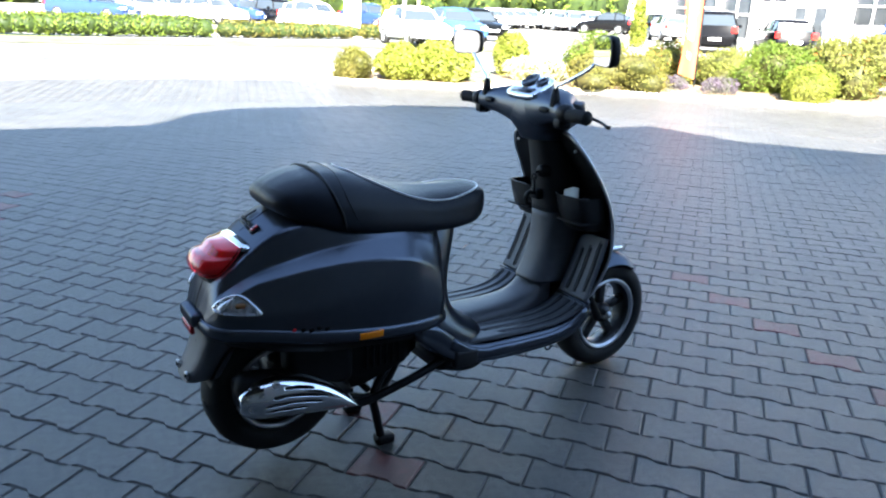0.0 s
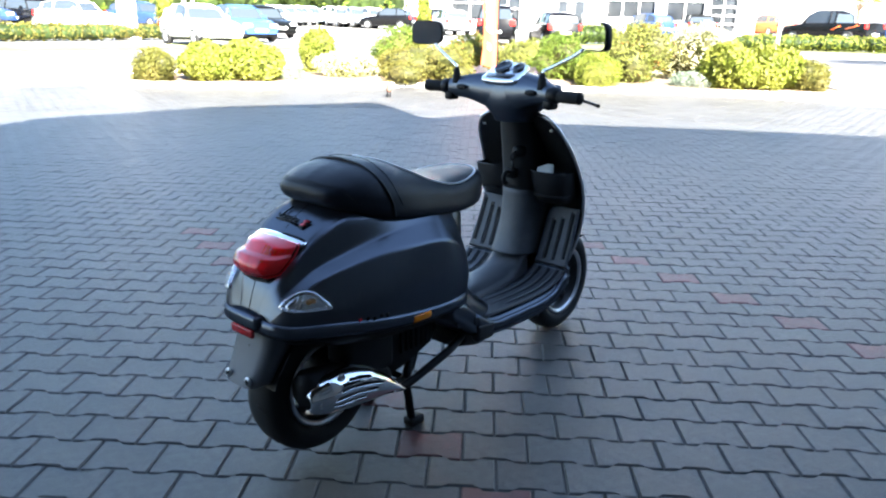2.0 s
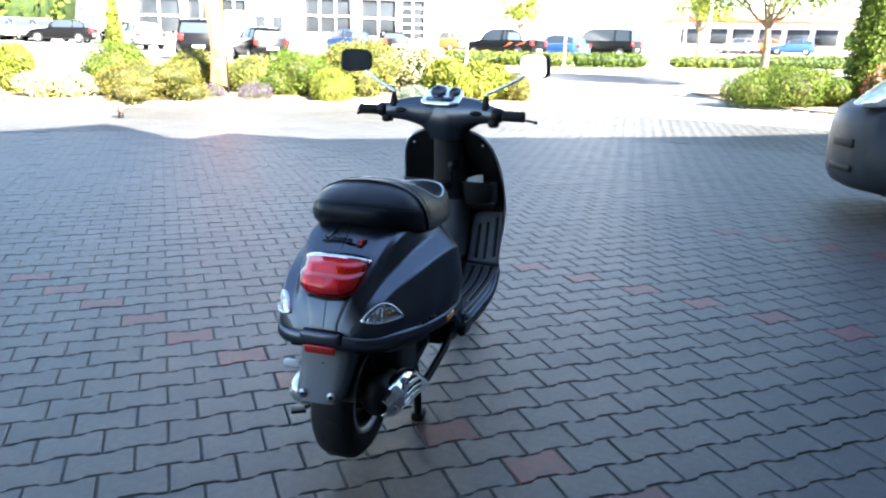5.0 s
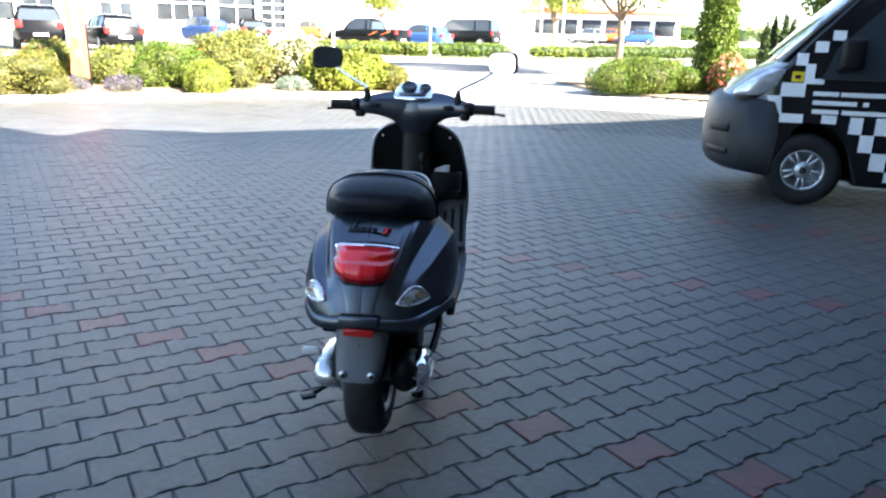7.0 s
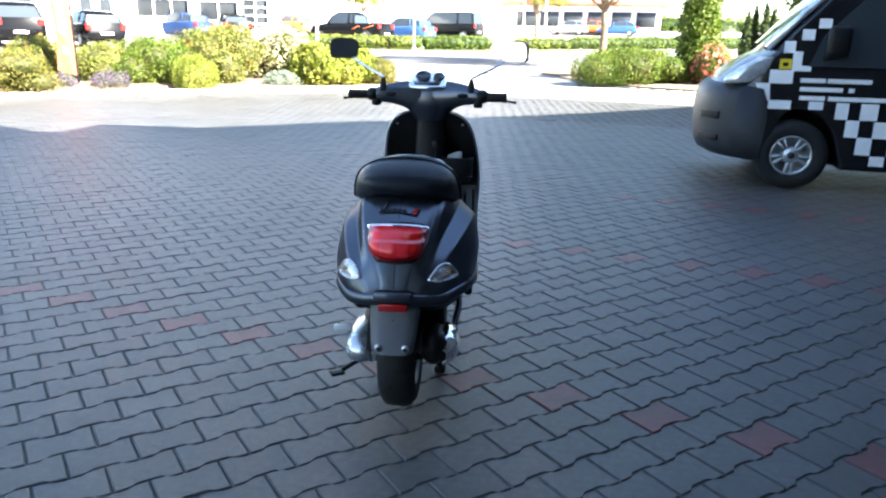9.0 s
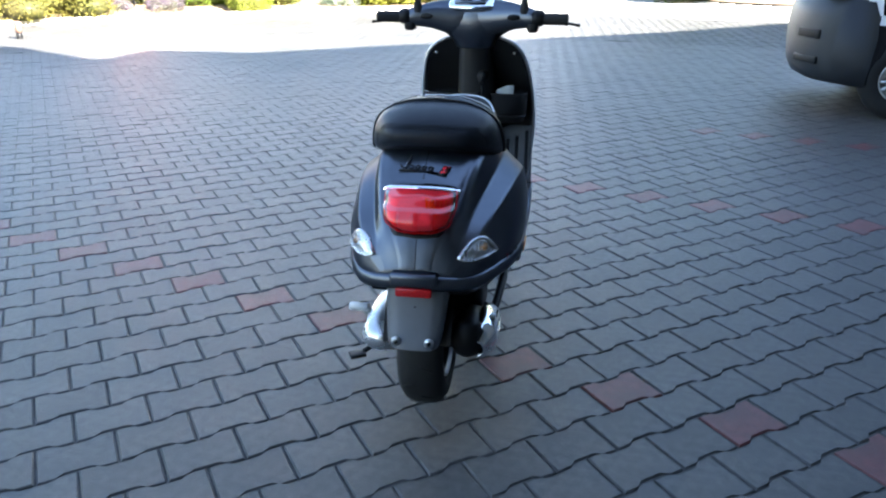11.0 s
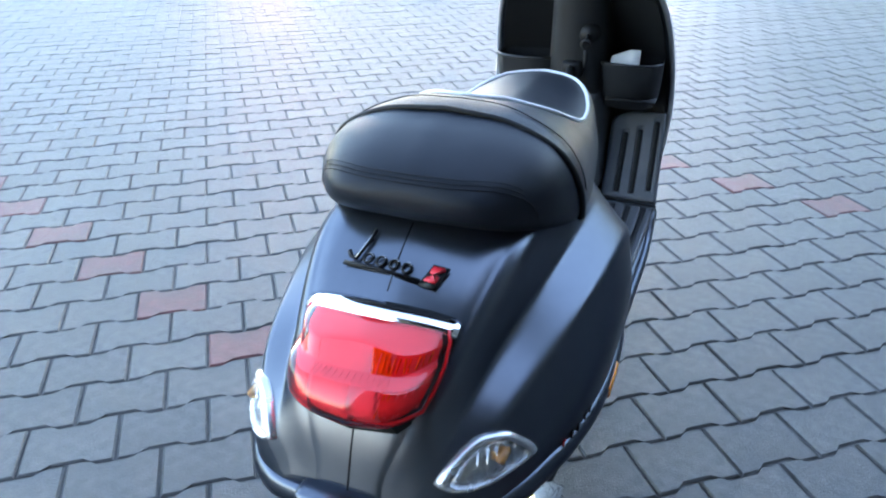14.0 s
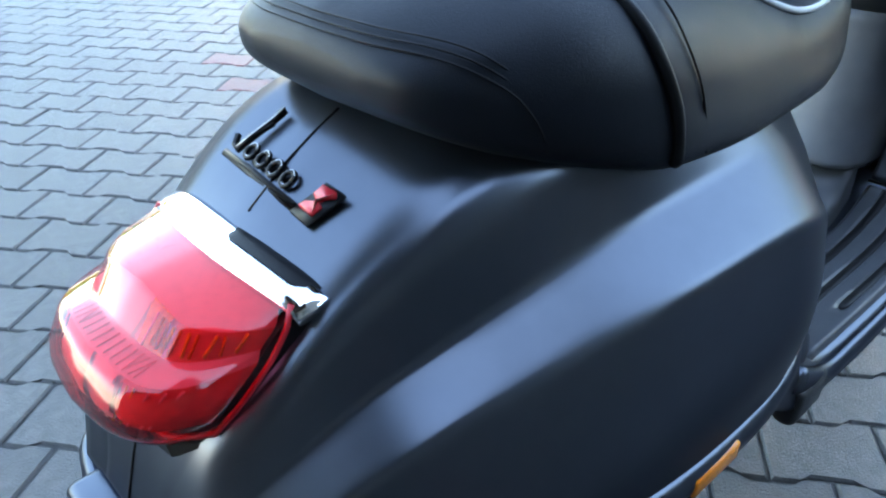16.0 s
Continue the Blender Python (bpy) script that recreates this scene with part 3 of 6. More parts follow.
for x in (.030, -.046):
    part("lamp_divider", tube([on_lens(x, 3, .001), on_lens(x, 4, .001), on_lens(x, 5, .001)], .0006, 5), "lamp_pink", tail)
for k in range(9):
    part("lamp_facet", tube([on_lens(.036 + .0055 * k, 3, .001), on_lens(.034 + .0055 * k, 4, .001)], .0012, 5), "amber" if k % 2 else "amber_facet", tail)
for k in range(7):
    part("lamp_facet", tube([on_lens(.026 + .006 * k, 12, .001), on_lens(.038 + .006 * k, 9, .001)], .0010, 5), "amber_facet" if k in (2, 3) else "lamp_pink", tail)
for k in range(27):
    x = -.046 + .0036 * k
    part("ledge_rib", tube([on_lens(x, 6, .0008), on_lens(x, 7, .0008)], .0005, 5), "lamp_pink", tail)
inset = []
for x in np.linspace(.002, .090, 19):
    u = 1 - (x / .0985) ** 2
    drop = .005 * (abs(x) / .0985) ** 6
    yb, zb, w = -.080 - .006 * u, .7035 + .0065 * u - drop, math.sin(math.pi / 2 * min(1, (x + .002) / .014, (.093 - x) / .018))
    inset.append([(x, yb - .0010, zb + .0000), (x, yb - .0040, zb + .0052), (x, yb - .0040 - .008 * w, zb + .0053 + .0024 * w), (x, yb - .0040 - .0150 * w, zb + .0053 + .0016 * w)])
part("dark_inset", loft(inset, closed=False, cap=False), "black", tail)

# badge on the tail: plain shapes in the badge's colours
slope = Euler((radians(-32), 0, 0))


def on_tail(x, y):
    """Just above the tail's top at (x, y)."""
    ys = [s[0] for s in BODY]
    zs = [s[1][0][1] for s in BODY]
    return float(np.interp(y, ys, zs)) - 0.006 * (x / 0.09) ** 2


def bar_on(pts, rad=.0018):
    return tube([(x, y, on_tail(x, y) + .0032) for x, y in pts], rad, 6)


loops = [[(-.037 + .0175 * i + .0056 * math.cos(a) + .10 * (.0047 * math.sin(a)), -.0535 - .0012 * i + .0047 * math.sin(a)) for a in np.linspace(0, 2 * math.pi, 13)] for i in range(4)]
swash = [(-.066, -.0475), (-.061, -.0535), (-.054, -.0560), (-.049, -.0440), (-.0445, -.0300), (-.0425, -.0180)]
badge = part("badge", join(
    bar_on([(-.066, -.0600), (-.03, -.0622), (.036, -.0665)], .0022),
    bar_on(swash, .0029),
    bar_on([(-.0515, -.0505), (-.045, -.0365), (-.0405, -.0300)], .0020),
    *[bar_on(q, .0021) for q in loops]), "black", scooter, "small dark badge with silver strokes and a red panel")
part("badge_stroke", join(
    mapped(bar_on(swash[2:], .0011), lambda x, y, z: (x, y, z + .0022)),
    *[mapped(bar_on(q, .0006), lambda x, y, z: (x, y, z + .0016)) for q in loops]), "badge_silver", badge, "thin silver strokes")
part("badge_panel", mapped(prism([(.0405, -.0660), (.0555, -.0665), (.0585, -.0600), (.0500, -.0590), (.0640, -.0520), (.0625, -.0500), (.0480, -.0505), (.0455, -.0570), (.0530, -.0590), (.0430, -.0625)], 0, .002), lambda x, y, z: (x, y, on_tail(x, y) + .0032 + z)), "badge_red", badge, "red panel shape")
part("badge_base", join(
    mapped(prism([(-.070, -.061), (.036, -.0695), (.036, -.065), (-.068, -.0575)], 0, .002), lambda x, y, z: (x, y, on_tail(x, y) + .001 + z)),
    mapped(prism([(.035, -.070), (.057, -.071), (.068, -.047), (.047, -.047)], 0, .002), lambda x, y, z: (x, y, on_tail(x, y) + .001 + z))), "black", badge)

# turn signals at the tail's corners, laid on the bodywork
skin = BVHTree.FromPolygons([v.co[:] for v in rear_body.data.vertices], [tuple(p.vertices) for p in rear_body.data.polygons])
SIG = [(-.040, .556), (-.026, .572), (-.002, .588), (.024, .598), (.048, .595), (.070, .578), (.094, .549), (.064, .546), (.010, .546), (-.026, .550)]
sig_line = spline(SIG + [SIG[0]], 33)[:-1]
sig_c = np.array([.026, .568])
AIM = Vector((-.62, .78, 0))


def on_skin(u, v, lift):
    """The point of the bodywork seen at (u, v) from outside its right rear corner, lifted off it."""
    at = Vector((.78 * u, .62 * u, v)) - AIM * .5
    hit, nrm, _, _ = skin.ray_cast(at, AIM)
    if hit is None:
        hit, nrm = at + AIM * .3, -AIM
    if nrm.dot(AIM) > 0:
        nrm = -nrm
    return hit + (nrm * .4 - AIM * .6) * lift


def patch(steps):
    return [[tuple(on_skin(*(sig_c + (q - sig_c) * k), lift)) for q in sig_line] for k, lift in steps]


for s in (1, -1):
    flip = lambda rings, s=s: [[(s * x, y, z) for x, y, z in r] for r in rings]
    ind = part("turn_signal", loft(flip(patch(((1.04, -.006), (1.03, .004), (.99, .0080), (.88, .0092), (.80, .0065), (.78, -.004)))), cap=False), "engine_silver", scooter, "clear turn signal with a chrome rim")
    part("signal_lens", loft(flip(patch(((.80, .004), (.78, .0075), (.66, .0105), (.45, .0128), (.2, .0138), (.02, .014))))), "clear", ind)
    part("signal_reflector", loft(flip(patch(((.80, .002), (.66, .0035), (.5, .0015), (.3, .004), (.03, .002))))), "reflector", ind)
    bp = on_skin(.045, .571, .003)
    part("bulb", lathe([(-.018, 0), (-.014, .006), (.006, .0075), (.016, 0)], "y", 12, (s * bp.x, bp.y, bp.z)), "bulb", ind, "amber bulb")
    for k in range(5):
        a, b = on_skin(.006 + .013 * k, .553, .0035), on_skin(.012 + .013 * k, .590 - .003 * abs(k - 2), .0035)
        part("reflector_rib", tube([(s * a.x, a.y, a.z), (s * b.x, b.y, b.z)], .0016, 5), "reflector", ind)
# small sport script on the flank, as plain bars
for k in range(5):
    hit, nrm, _, _ = skin.ray_cast(Vector((.5, -.012 + .021 * k, .492 + .004 * (k % 2))), Vector((-1, 0, 0)))
    if hit:
        part("script_bar", block((.002, .014, .020 if k == 0 else .011), tuple(hit + Vector((.0006, 0, 0))), .0008, 1, Euler((radians(18), 0, 0))), "badge_red" if k == 0 else "black", rear_body)

# seat
SEAT = [
    (-0.026, [(0, 0.828), (0.03, 0.826), (0.055, 0.823), (0.063, 0.818), (0.0536, 0.809), (0, 0.806)]),
    (-0.018, [(0, 0.841), (0.05, 0.837), (0.084, 0.829), (0.096, 0.816), (0.0799, 0.799), (0, 0.793)]),
    (0.002, [(0, 0.857), (0.062, 0.851), (0.106, 0.836), (0.12, 0.814), (0.1015, 0.786), (0, 0.78)]),
    (0.0376, [(0, 0.872), (0.074, 0.865), (0.126, 0.845), (0.146, 0.8076), (0.1241, 0.7691), (0, 0.7631)]),
    (0.0844, [(0, 0.884), (0.083, 0.876), (0.144, 0.8518), (0.168, 0.8024), (0.146, 0.7533), (0, 0.7473)]),
    (0.15, [(0, 0.891), (0.088, 0.882), (0.152, 0.85), (0.181, 0.792), (0.166, 0.735), (0, 0.73)]),
    (0.22, [(0, 0.882), (0.082, 0.875), (0.146, 0.842), (0.178, 0.783), (0.165, 0.721), (0, 0.718)]),
    (0.3, [(0, 0.85), (0.075, 0.85), (0.128, 0.833), (0.168, 0.774), (0.16, 0.709), (0, 0.706)]),
    (0.38, [(0, 0.826), (0.08, 0.82), (0.13, 0.806), (0.158, 0.764), (0.152, 0.702), (0, 0.7)]),
    (0.46, [(0, 0.812), (0.08, 0.802), (0.126, 0.784), (0.148, 0.748), (0.143, 0.696), (0, 0.694)]),
    (0.54, [(0, 0.806), (0.075, 0.797), (0.118, 0.78), (0.137, 0.743), (0.132, 0.691), (0, 0.69)]),
    (0.62, [(0, 0.804), (0.065, 0.797), (0.104, 0.784), (0.12, 0.744), (0.112, 0.694), (0, 0.692)]),
    (0.672, [(0, 0.803), (0.052, 0.798), (0.084, 0.787), (0.097, 0.75), (0.086, 0.702), (0, 0.698)]),
    (0.705, [(0, 0.797), (0.038, 0.793), (0.06, 0.783), (0.068, 0.755), (0.058, 0.718), (0, 0.712)]),
    (0.720, [(0, 0.785), (0.02, 0.783), (0.033, 0.775), (0.037, 0.757), (0.03, 0.737), (0, 0.732)]),
]
seat = part("seat", section_loft(SEAT, 64, 34), "vinyl", scooter, "black vinyl two-up seat with white piping")
SEAT_Y = np.array([s[0] for s in SEAT])
SEAT_P = np.array([s[1] for s in SEAT])


def seat_at(y, u):
    """A point of the seat's right skin: u runs 0 at the crown to 4 at the lower edge."""
    sec = np.array([[np.interp(y, SEAT_Y, SEAT_P[:, i, j]) for j in (0, 1)] for i in range(6)])
    d = spline(sec, 51)
    x, z = d[int(round(min(u, 5) * 10))]
    return x, y, z


pipe = [(.205, 0.0), (.208, .25), (.222, .6), (.25, 1.1), (.29, 1.65), (.34, 1.9), (.40, 2.0), (.47, 2.0), (.54, 1.95), (.61, 1.8), (.660, 1.5), (.690, 1.0), (.702, .4), (.704, 0)]
right = [np.array(seat_at(y, u)) + np.array([0, 0, .002]) for y, u in pipe]
right = spline(right, 60)
loop = list(right) + [np.array([-q[0], q[1], q[2]]) for q in right[::-1][1:-1]]
part("piping", tube(loop + [loop[0]], .0032, 8), "piping", seat, "white piping round the rider's seat")


def seat_line(ys, us, rad, mat, name, lift=.001, both=True):
    p = spline([np.array(seat_at(y, u)) + np.array([lift if u > 2 else 0, 0, lift]) for y, u in zip(ys, us)], 40)
    p = [np.array([-q[0], q[1], q[2]]) for q in p[::-1][:-1]] + list(p)
    return part(name, tube(p, rad, 8), mat, seat)


def seam_line(name, pts, rad, mat="black", mirror=True, side=1):
    q = spline([(x * 1.010 + .0008, y - .0006, z + .0020) for x, y, z in pts], 36)
    if mirror:
        q = [np.array([-v[0], v[1], v[2]]) for v in q[::-1][:-1]] + list(q)
    else:
        q = [(side * v[0], v[1], v[2]) for v in q]
    return part(name, tube(q, rad, 8), mat, seat)


seam_line("strap", [(-.0008, .118, .8895), (.045, .119, .8855), (.081, .121, .880), (.121, .121, .866), (.152, .125, .846), (.170, .132, .821), (.181, .145, .785), (.184, .151, .752), (.181, .154, .744)], .0048)
seam_line("stitching", [(-.0008, .166, .891), (.06, .165, .888), (.105, .162, .875), (.148, .160, .852), (.170, .167, .821), (.180, .182, .784), (.180, .202, .736)], .0009)
# the rear roll: three rows of stitches that turn down at the corners
for dy, dz in ((0, 0), (.004, .0042), (.008, .0084)):
    seam_line("stitching", [(-.0008, -.0195 + dy, .8375 + dz), (.03, -.019 + dy, .8378 + dz), (.062, -.015 + dy, .837 + dz), (.100, -.002 + dy, .835 + dz), (.123, .013 + dy, .827 + dz), (.139, .031 + dy, .812 + dz * .6), (.1475, .044 + dy, .791 + dz * .3), (.146, .055 + dy, .770)], .0007)
part("seat_base", section_loft([(y, [(0, min(zz for _, zz in sec) + .004), (max(x for x, _ in sec) * .72, min(zz for _, zz in sec) + .004), (max(x for x, _ in sec) * .72, min(zz for _, zz in sec) - .010), (0, min(zz for _, zz in sec) - .010)]) for y, sec in SEAT[4:-1]], 30, 10), "black", seat)


# wheels
def wheel(name, y, z, r, half, rim_r, parent, lab, hub=True):
    w = part(name, lathe([(-half * .55, rim_r), (-half * .9, rim_r + .012), (-half, rim_r + .032), (-half * .93, r - .026), (-half * .7, r - .008), (-half * .35, r - .001), (0, r), (half * .35, r - .001), (half * .7, r - .008), (half * .93, r - .026), (half, rim_r + .032), (half * .9, rim_r + .012), (half * .55, rim_r)], "x", 64, (0, y, z)), "rubber", parent, lab)
    part("rim", lathe([(-half * .75, rim_r + .004), (-half * .8, rim_r - .006), (-half * .5, rim_r - .018), (0, rim_r - .024), (half * .5, rim_r - .018), (half * .8, rim_r - .006), (half * .75, rim_r + .004)], "x", 48, (0, y, z)), "rim", w)
    for s in (1, -1):
        part("rim_edge", lathe([(s * half * .70, rim_r + .006), (s * half * .88, rim_r + .005), (s * half * .90, rim_r - .004), (s * half * .72, rim_r - .012)], "x", 48, (0, y, z)), "alu", w, "polished rim edge")
    packs = []
    for i in range(5):
        a = radians(90 + 72 * i)
        c = Vector((0, math.cos(a), math.sin(a)))
        packs.append(block((half * .5, .034, rim_r - .045), tuple(Vector((0, y, z)) + c * (rim_r * .55)), .006, 2, Euler((a - math.pi / 2, 0, 0))))
    for pk in packs:
        part("spoke", pk, "rim", w)
    part("hub", lathe([(-half * 1.0, 0), (-half * 1.0, .018), (-half * .6, .040), (half * .6, .040), (half * 1.0, .018), (half * 1.0, 0)], "x", 28, (0, y, z)), "rim", w)
    part("axle_nut", lathe([(half * 1.0, .015), (half * 1.16, .012), (half * 1.16, 0)], "x", 12, (0, y, z)), "alu", w)
    return w


rear_wheel = wheel("rear_wheel", 0.0, .247, .210, .064, .127, scooter, "black road tyre on a small cast wheel")
# tread grooves
for k in range(22):
    a0 = 2 * math.pi * k / 22
    g = [(0 + .045 * s, .2115 * math.cos(a0 + .10 * abs(s)) * (1 - .028 * s * s), .247 + .2115 * math.sin(a0 + .10 * abs(s)) * (1 - .028 * s * s)) for s in np.linspace(.15, .9, 5) * (1 if k % 2 else -1)]
    part("tread_groove", tube(g, .0016, 5), "black", rear_wheel)
front_wheel = wheel("front_wheel", 1.362, .219, .219, .056, .142, scooter, "black road tyre on a five-spoke wheel with a polished edge")

# engine, gearbox cover, exhaust
engine = part("engine", loft([[(x, y, z + .02 * math.sin(y * 40)) for x, z in ring] for y, ring in (
    (-.02, [(-.12, .21), (-.12, .30), (-.06, .33), (.075, .33), (.075, .22), (-.05, .19)]),
    (.10, [(-.15, .20), (-.15, .33), (-.07, .40), (.10, .40), (.10, .22), (-.05, .18)]),
    (.25, [(-.15, .20), (-.15, .34), (-.08, .42), (.12, .42), (.12, .24), (-.05, .19)]),
    (.38, [(-.13, .24), (-.13, .35), (-.07, .42), (.13, .42), (.13, .27), (-.04, .23)]),
    (.44, [(-.10, .30), (-.10, .36), (-.06, .42), (.10, .42), (.10, .32), (-.03, .29)]))]), "black", scooter, "dark engine block under the bodywork")
for i in range(6):
    part("cooling_fin", block((.012, .010, .13), (.124, .25 + i * .022, .345), .003, 1), "black", engine)
cover_pts = []
for x, k in ((-.070, .97), (-.130, 1.0), (-.158, .97), (-.176, .86), (-.184, .62), (-.186, .3)):
    ring = []
    for a in np.linspace(0, 2 * math.pi, 32, endpoint=False):
        c, q = math.cos(a), math.sin(a)
        ring.append((x, .045 + k * .155 * math.copysign(abs(c) ** .72, c), .248 + k * (.060 + .004 * c) * math.copysign(abs(q) ** .85, q) - .004 * c))
    cover_pts.append(ring)
gear = part("gearbox_cover", loft(cover_pts), "engine_silver", scooter, "bright cast aluminium transmission cover")
for yy, zz in ((-.07, .255), (.0, .205), (.10, .200), (.18, .235)):
    part("cover_bolt", lathe([(-.182, 0), (-.182, .007), (-.16, .008)], "x", 10, (0, yy, zz)), "alu", gear)
for a in np.linspace(.4, 5.6, 7):
    part("cover_rib", tube([(-.120, .045 + .150 * math.cos(a), .248 + .058 * math.sin(a)), (-.168, .045 + .142 * math.cos(a), .248 + .053 * math.sin(a))], .004, 6), "engine_silver", gear)
part("crankcase", block((.10, .20, .19), (.098, .10, .355), .025, 3), "black", engine)
kick = part("kick_pedal", tube([(-.160, .10, .245), (-.180, .06, .262), (-.186, .02, .285), (-.188, .01, .296)], .008, 8), "black", scooter)
part("pedal_rubber", tube([(-.182, .008, .298), (-.190, .006, .299), (-.234, .002, .302), (-.240, .002, .302)], [.009, .0125, .0125, .009], 12), "white_rubber", kick, "pale pedal rubber")

muffler = part("muffler", mapped(lathe([(-.165, 0), (-.160, .045), (-.135, .066), (-.02, .072), (.10, .060), (.17, .036), (.20, .02), (.20, 0)], "y", 28), lambda x, y, z: (.122 + x * .72, .000 + y * .96, .272 + z * .92 - .20 * y)), "black", scooter, "black muffler on the right of the rear wheel")
SLOTS = ((.34, .60, .62), (.24, .72, .27), (.17, .66, -.05), (.16, .53, -.37))


def shield_at(u, a):
    """A point of the shield: u along it from the rear, a round its bulge."""
    h = .132 * (u + .012) ** .42 * (1.005 - u) ** .66
    deep = .052 * min(1, (u + .03) / .20) ** .5 * (1 - .30 * max(0, u - .5))
    return (.151 + deep * math.cos(a), -.155 + .345 * u, .279 + .045 * u - .119 * u * u + h * math.sin(a))


def in_slot(u, a):
    """Whether a point lies in one of the four long slots, which have round ends."""
    for u0, u1, c in SLOTS:
        end = max(0, u0 + .03 - u, u - u1 + .03) / .03
        if end < 1 and abs(a - c - .10 * (u - .4)) < .072 * math.sqrt(1 - end * end):
            return True
    return False


NU, NA = 120, 96
us, aa = np.linspace(0, 1, NU), np.linspace(-1.5, 1.5, NA)
shell_v = [shield_at(u, a) for u in us for a in aa]
shell_f = [(i * NA + j, i * NA + j + 1, (i + 1) * NA + j + 1, (i + 1) * NA + j) for i in range(NU - 1) for j in range(NA - 1) if not in_slot((us[i] + us[i + 1]) / 2, (aa[j] + aa[j + 1]) / 2)]
shield = part("heat_shield", mesh("heat_shield", shell_v, shell_f), "chrome", scooter, "chromed slotted heat shield over the muffler")
mod = shield.modifiers.new("thick", "SOLIDIFY")
mod.thickness = .004
part("shield_bolt", lathe([(.172, 0), (.180, .006), (.180, .010), (.170, .011)], "x", 14, (.012, -.059, .332)), "alu", shield)
part("shield_bolt", lathe([(.176, 0), (.183, .005), (.183, .008), (.170, .009)], "x", 14, (.010, .150, .218)), "alu", shield)
part("shield_bolt", lathe([(.168, 0), (.176, .005), (.176, .008), (.164, .009)], "x", 14, (.012, -.128, .274)), "alu", shield)
part("exhaust_pipe", tube(spline([(.11, .19, .19), (.11, .27, .175), (.08, .34, .19), (.05, .40, .24)], 16), .014, 10), "black", scooter)
# rear suspension, mudguard underside and dark frame
part("inner_mudguard", loft([[(x * w, .02 + r * math.cos(a), .247 + r * math.sin(a)) for x in (-1, -.5, .5, 1)] for w, r, a in [(.09, .238, radians(d)) for d in range(20, 176, 12)]], closed=False, cap=False), "black", scooter)
part("shock_absorber", join(tube([(-.10, -.03, .25), (-.10, .06, .47)], .018, 12), *[lathe([(-.004, .020), (0, .026), (.004, .020)], "z", 18, (-.10, -.015 + .012 * i, .30 + .026 * i)) for i in range(6)]), "black", scooter)
part("under_frame", loft([[(x, y, z) for x, z in ((-w, zt), (w, zt), (w * .9, zb), (-w * .9, zb))] for y, w, zt, zb in ((-.17, .135, .475, .445), (-.05, .185, .47, .42), (.1, .215, .46, .40), (.3, .215, .44, .385), (.42, .20, .435, .37), (.47, .16, .43, .36))]), "black", scooter)
# centre stand with both feet down, and its treadle
stand = part("centre_stand", join(
    tube(spline([(.07, .37, .26), (.112, .285, .185), (.118, .292, .10), (.114, .312, .018)], 18), .014, 10),
    tube(spline([(-.07, .37, .26), (-.112, .285, .185), (-.118, .292, .10), (-.114, .312, .018)], 18), .014, 10),
    tube([(-.112, .285, .175), (.112, .285, .175)], .011, 10)), "black", scooter, "black centre stand, folded down")
for s in (1, -1):
    part("foot", block((.044, .062, .030), (.114 * s, .322, .0155), .008, 2), "black", stand)
part("treadle", join(tube(spline([(-.10, .32, .085), (-.16, .24, .092), (-.215, .17, .082), (-.245, .14, .070)], 14), .0085, 8), block((.052, .040, .012), (-.262, .125, .066), .004, 2, Euler((0, 0, radians(30))))), "black", stand)
part("stand_link", tube(spline([(.150, .55, .285), (.178, .44, .258), (.172, .33, .222), (.158, .225, .190), (.140, .17, .196)], 18), .0135, 10), "black", scooter)

# floorboard with its rubber strips and the side rails
FLOOR = [
    (.38, [(0, .44), (.10, .440), (.180, .438), (.212, .428), (.218, .405), (.20, .375), (0, .370)]),
    (.46, [(0, .42), (.10, .418), (.175, .414), (.212, .400), (.219, .360), (.200, .312), (0, .305)]),
    (.54, [(0, .37), (.10, .365), (.170, .358), (.210, .340), (.218, .300), (.200, .266), (0, .262)]),
    (.62, [(0, .330), (.08, .328), (.150, .324), (.208, .312), (.216, .282), (.205, .255), (0, .252)]),
    (.75, [(0, .328), (.08, .326), (.150, .322), (.214, .310), (.222, .280), (.210, .250), (0, .246)]),
    (.88, [(0, .330), (.08, .328), (.150, .324), (.216, .312), (.225, .284), (.212, .252), (0, .248)]),
    (.97, [(0, .345), (.08, .340), (.150, .334), (.218, .322), (.228, .296), (.214, .264), (0, .260)]),
    (1.03, [(0, .370), (.08, .362), (.150, .358), (.220, .352), (.231, .326), (.216, .296), (0, .290)]),
    (1.070, [(0, .410), (.08, .402), (.150, .400), (.222, .396), (.233, .372), (.218, .344), (0, .336)]),
]
floorboard = part("floorboard", section_loft(FLOOR, 48, 36), "paint", scooter, "dark grey floorboard")
FY = np.array([s[0] for s in FLOOR])


def floor_z(x, y):
    xs = [[p[0] for p in s[1][:4]] for s in FLOOR]
    zs = [[p[1] for p in s[1][:4]] for s in FLOOR]
    return float(np.interp(y, FY, [np.interp(abs(x), a, b) for a, b in zip(xs, zs)]))


# ribbed liner pads: one on each side of the floor, one on each side of the shield above it
FLOOR_PAD = [(.575, .334), (.66, .333), (.78, .331), (.88, .333), (.945, .341), (.99, .355), (1.022, .372), (1.038, .386)]
WALL_PAD = [(1.043, .393), (1.058, .420), (1.074, .455), (1.090, .492), (1.104, .530), (1.115, .560), (1.126, .590), (1.133, .606)]


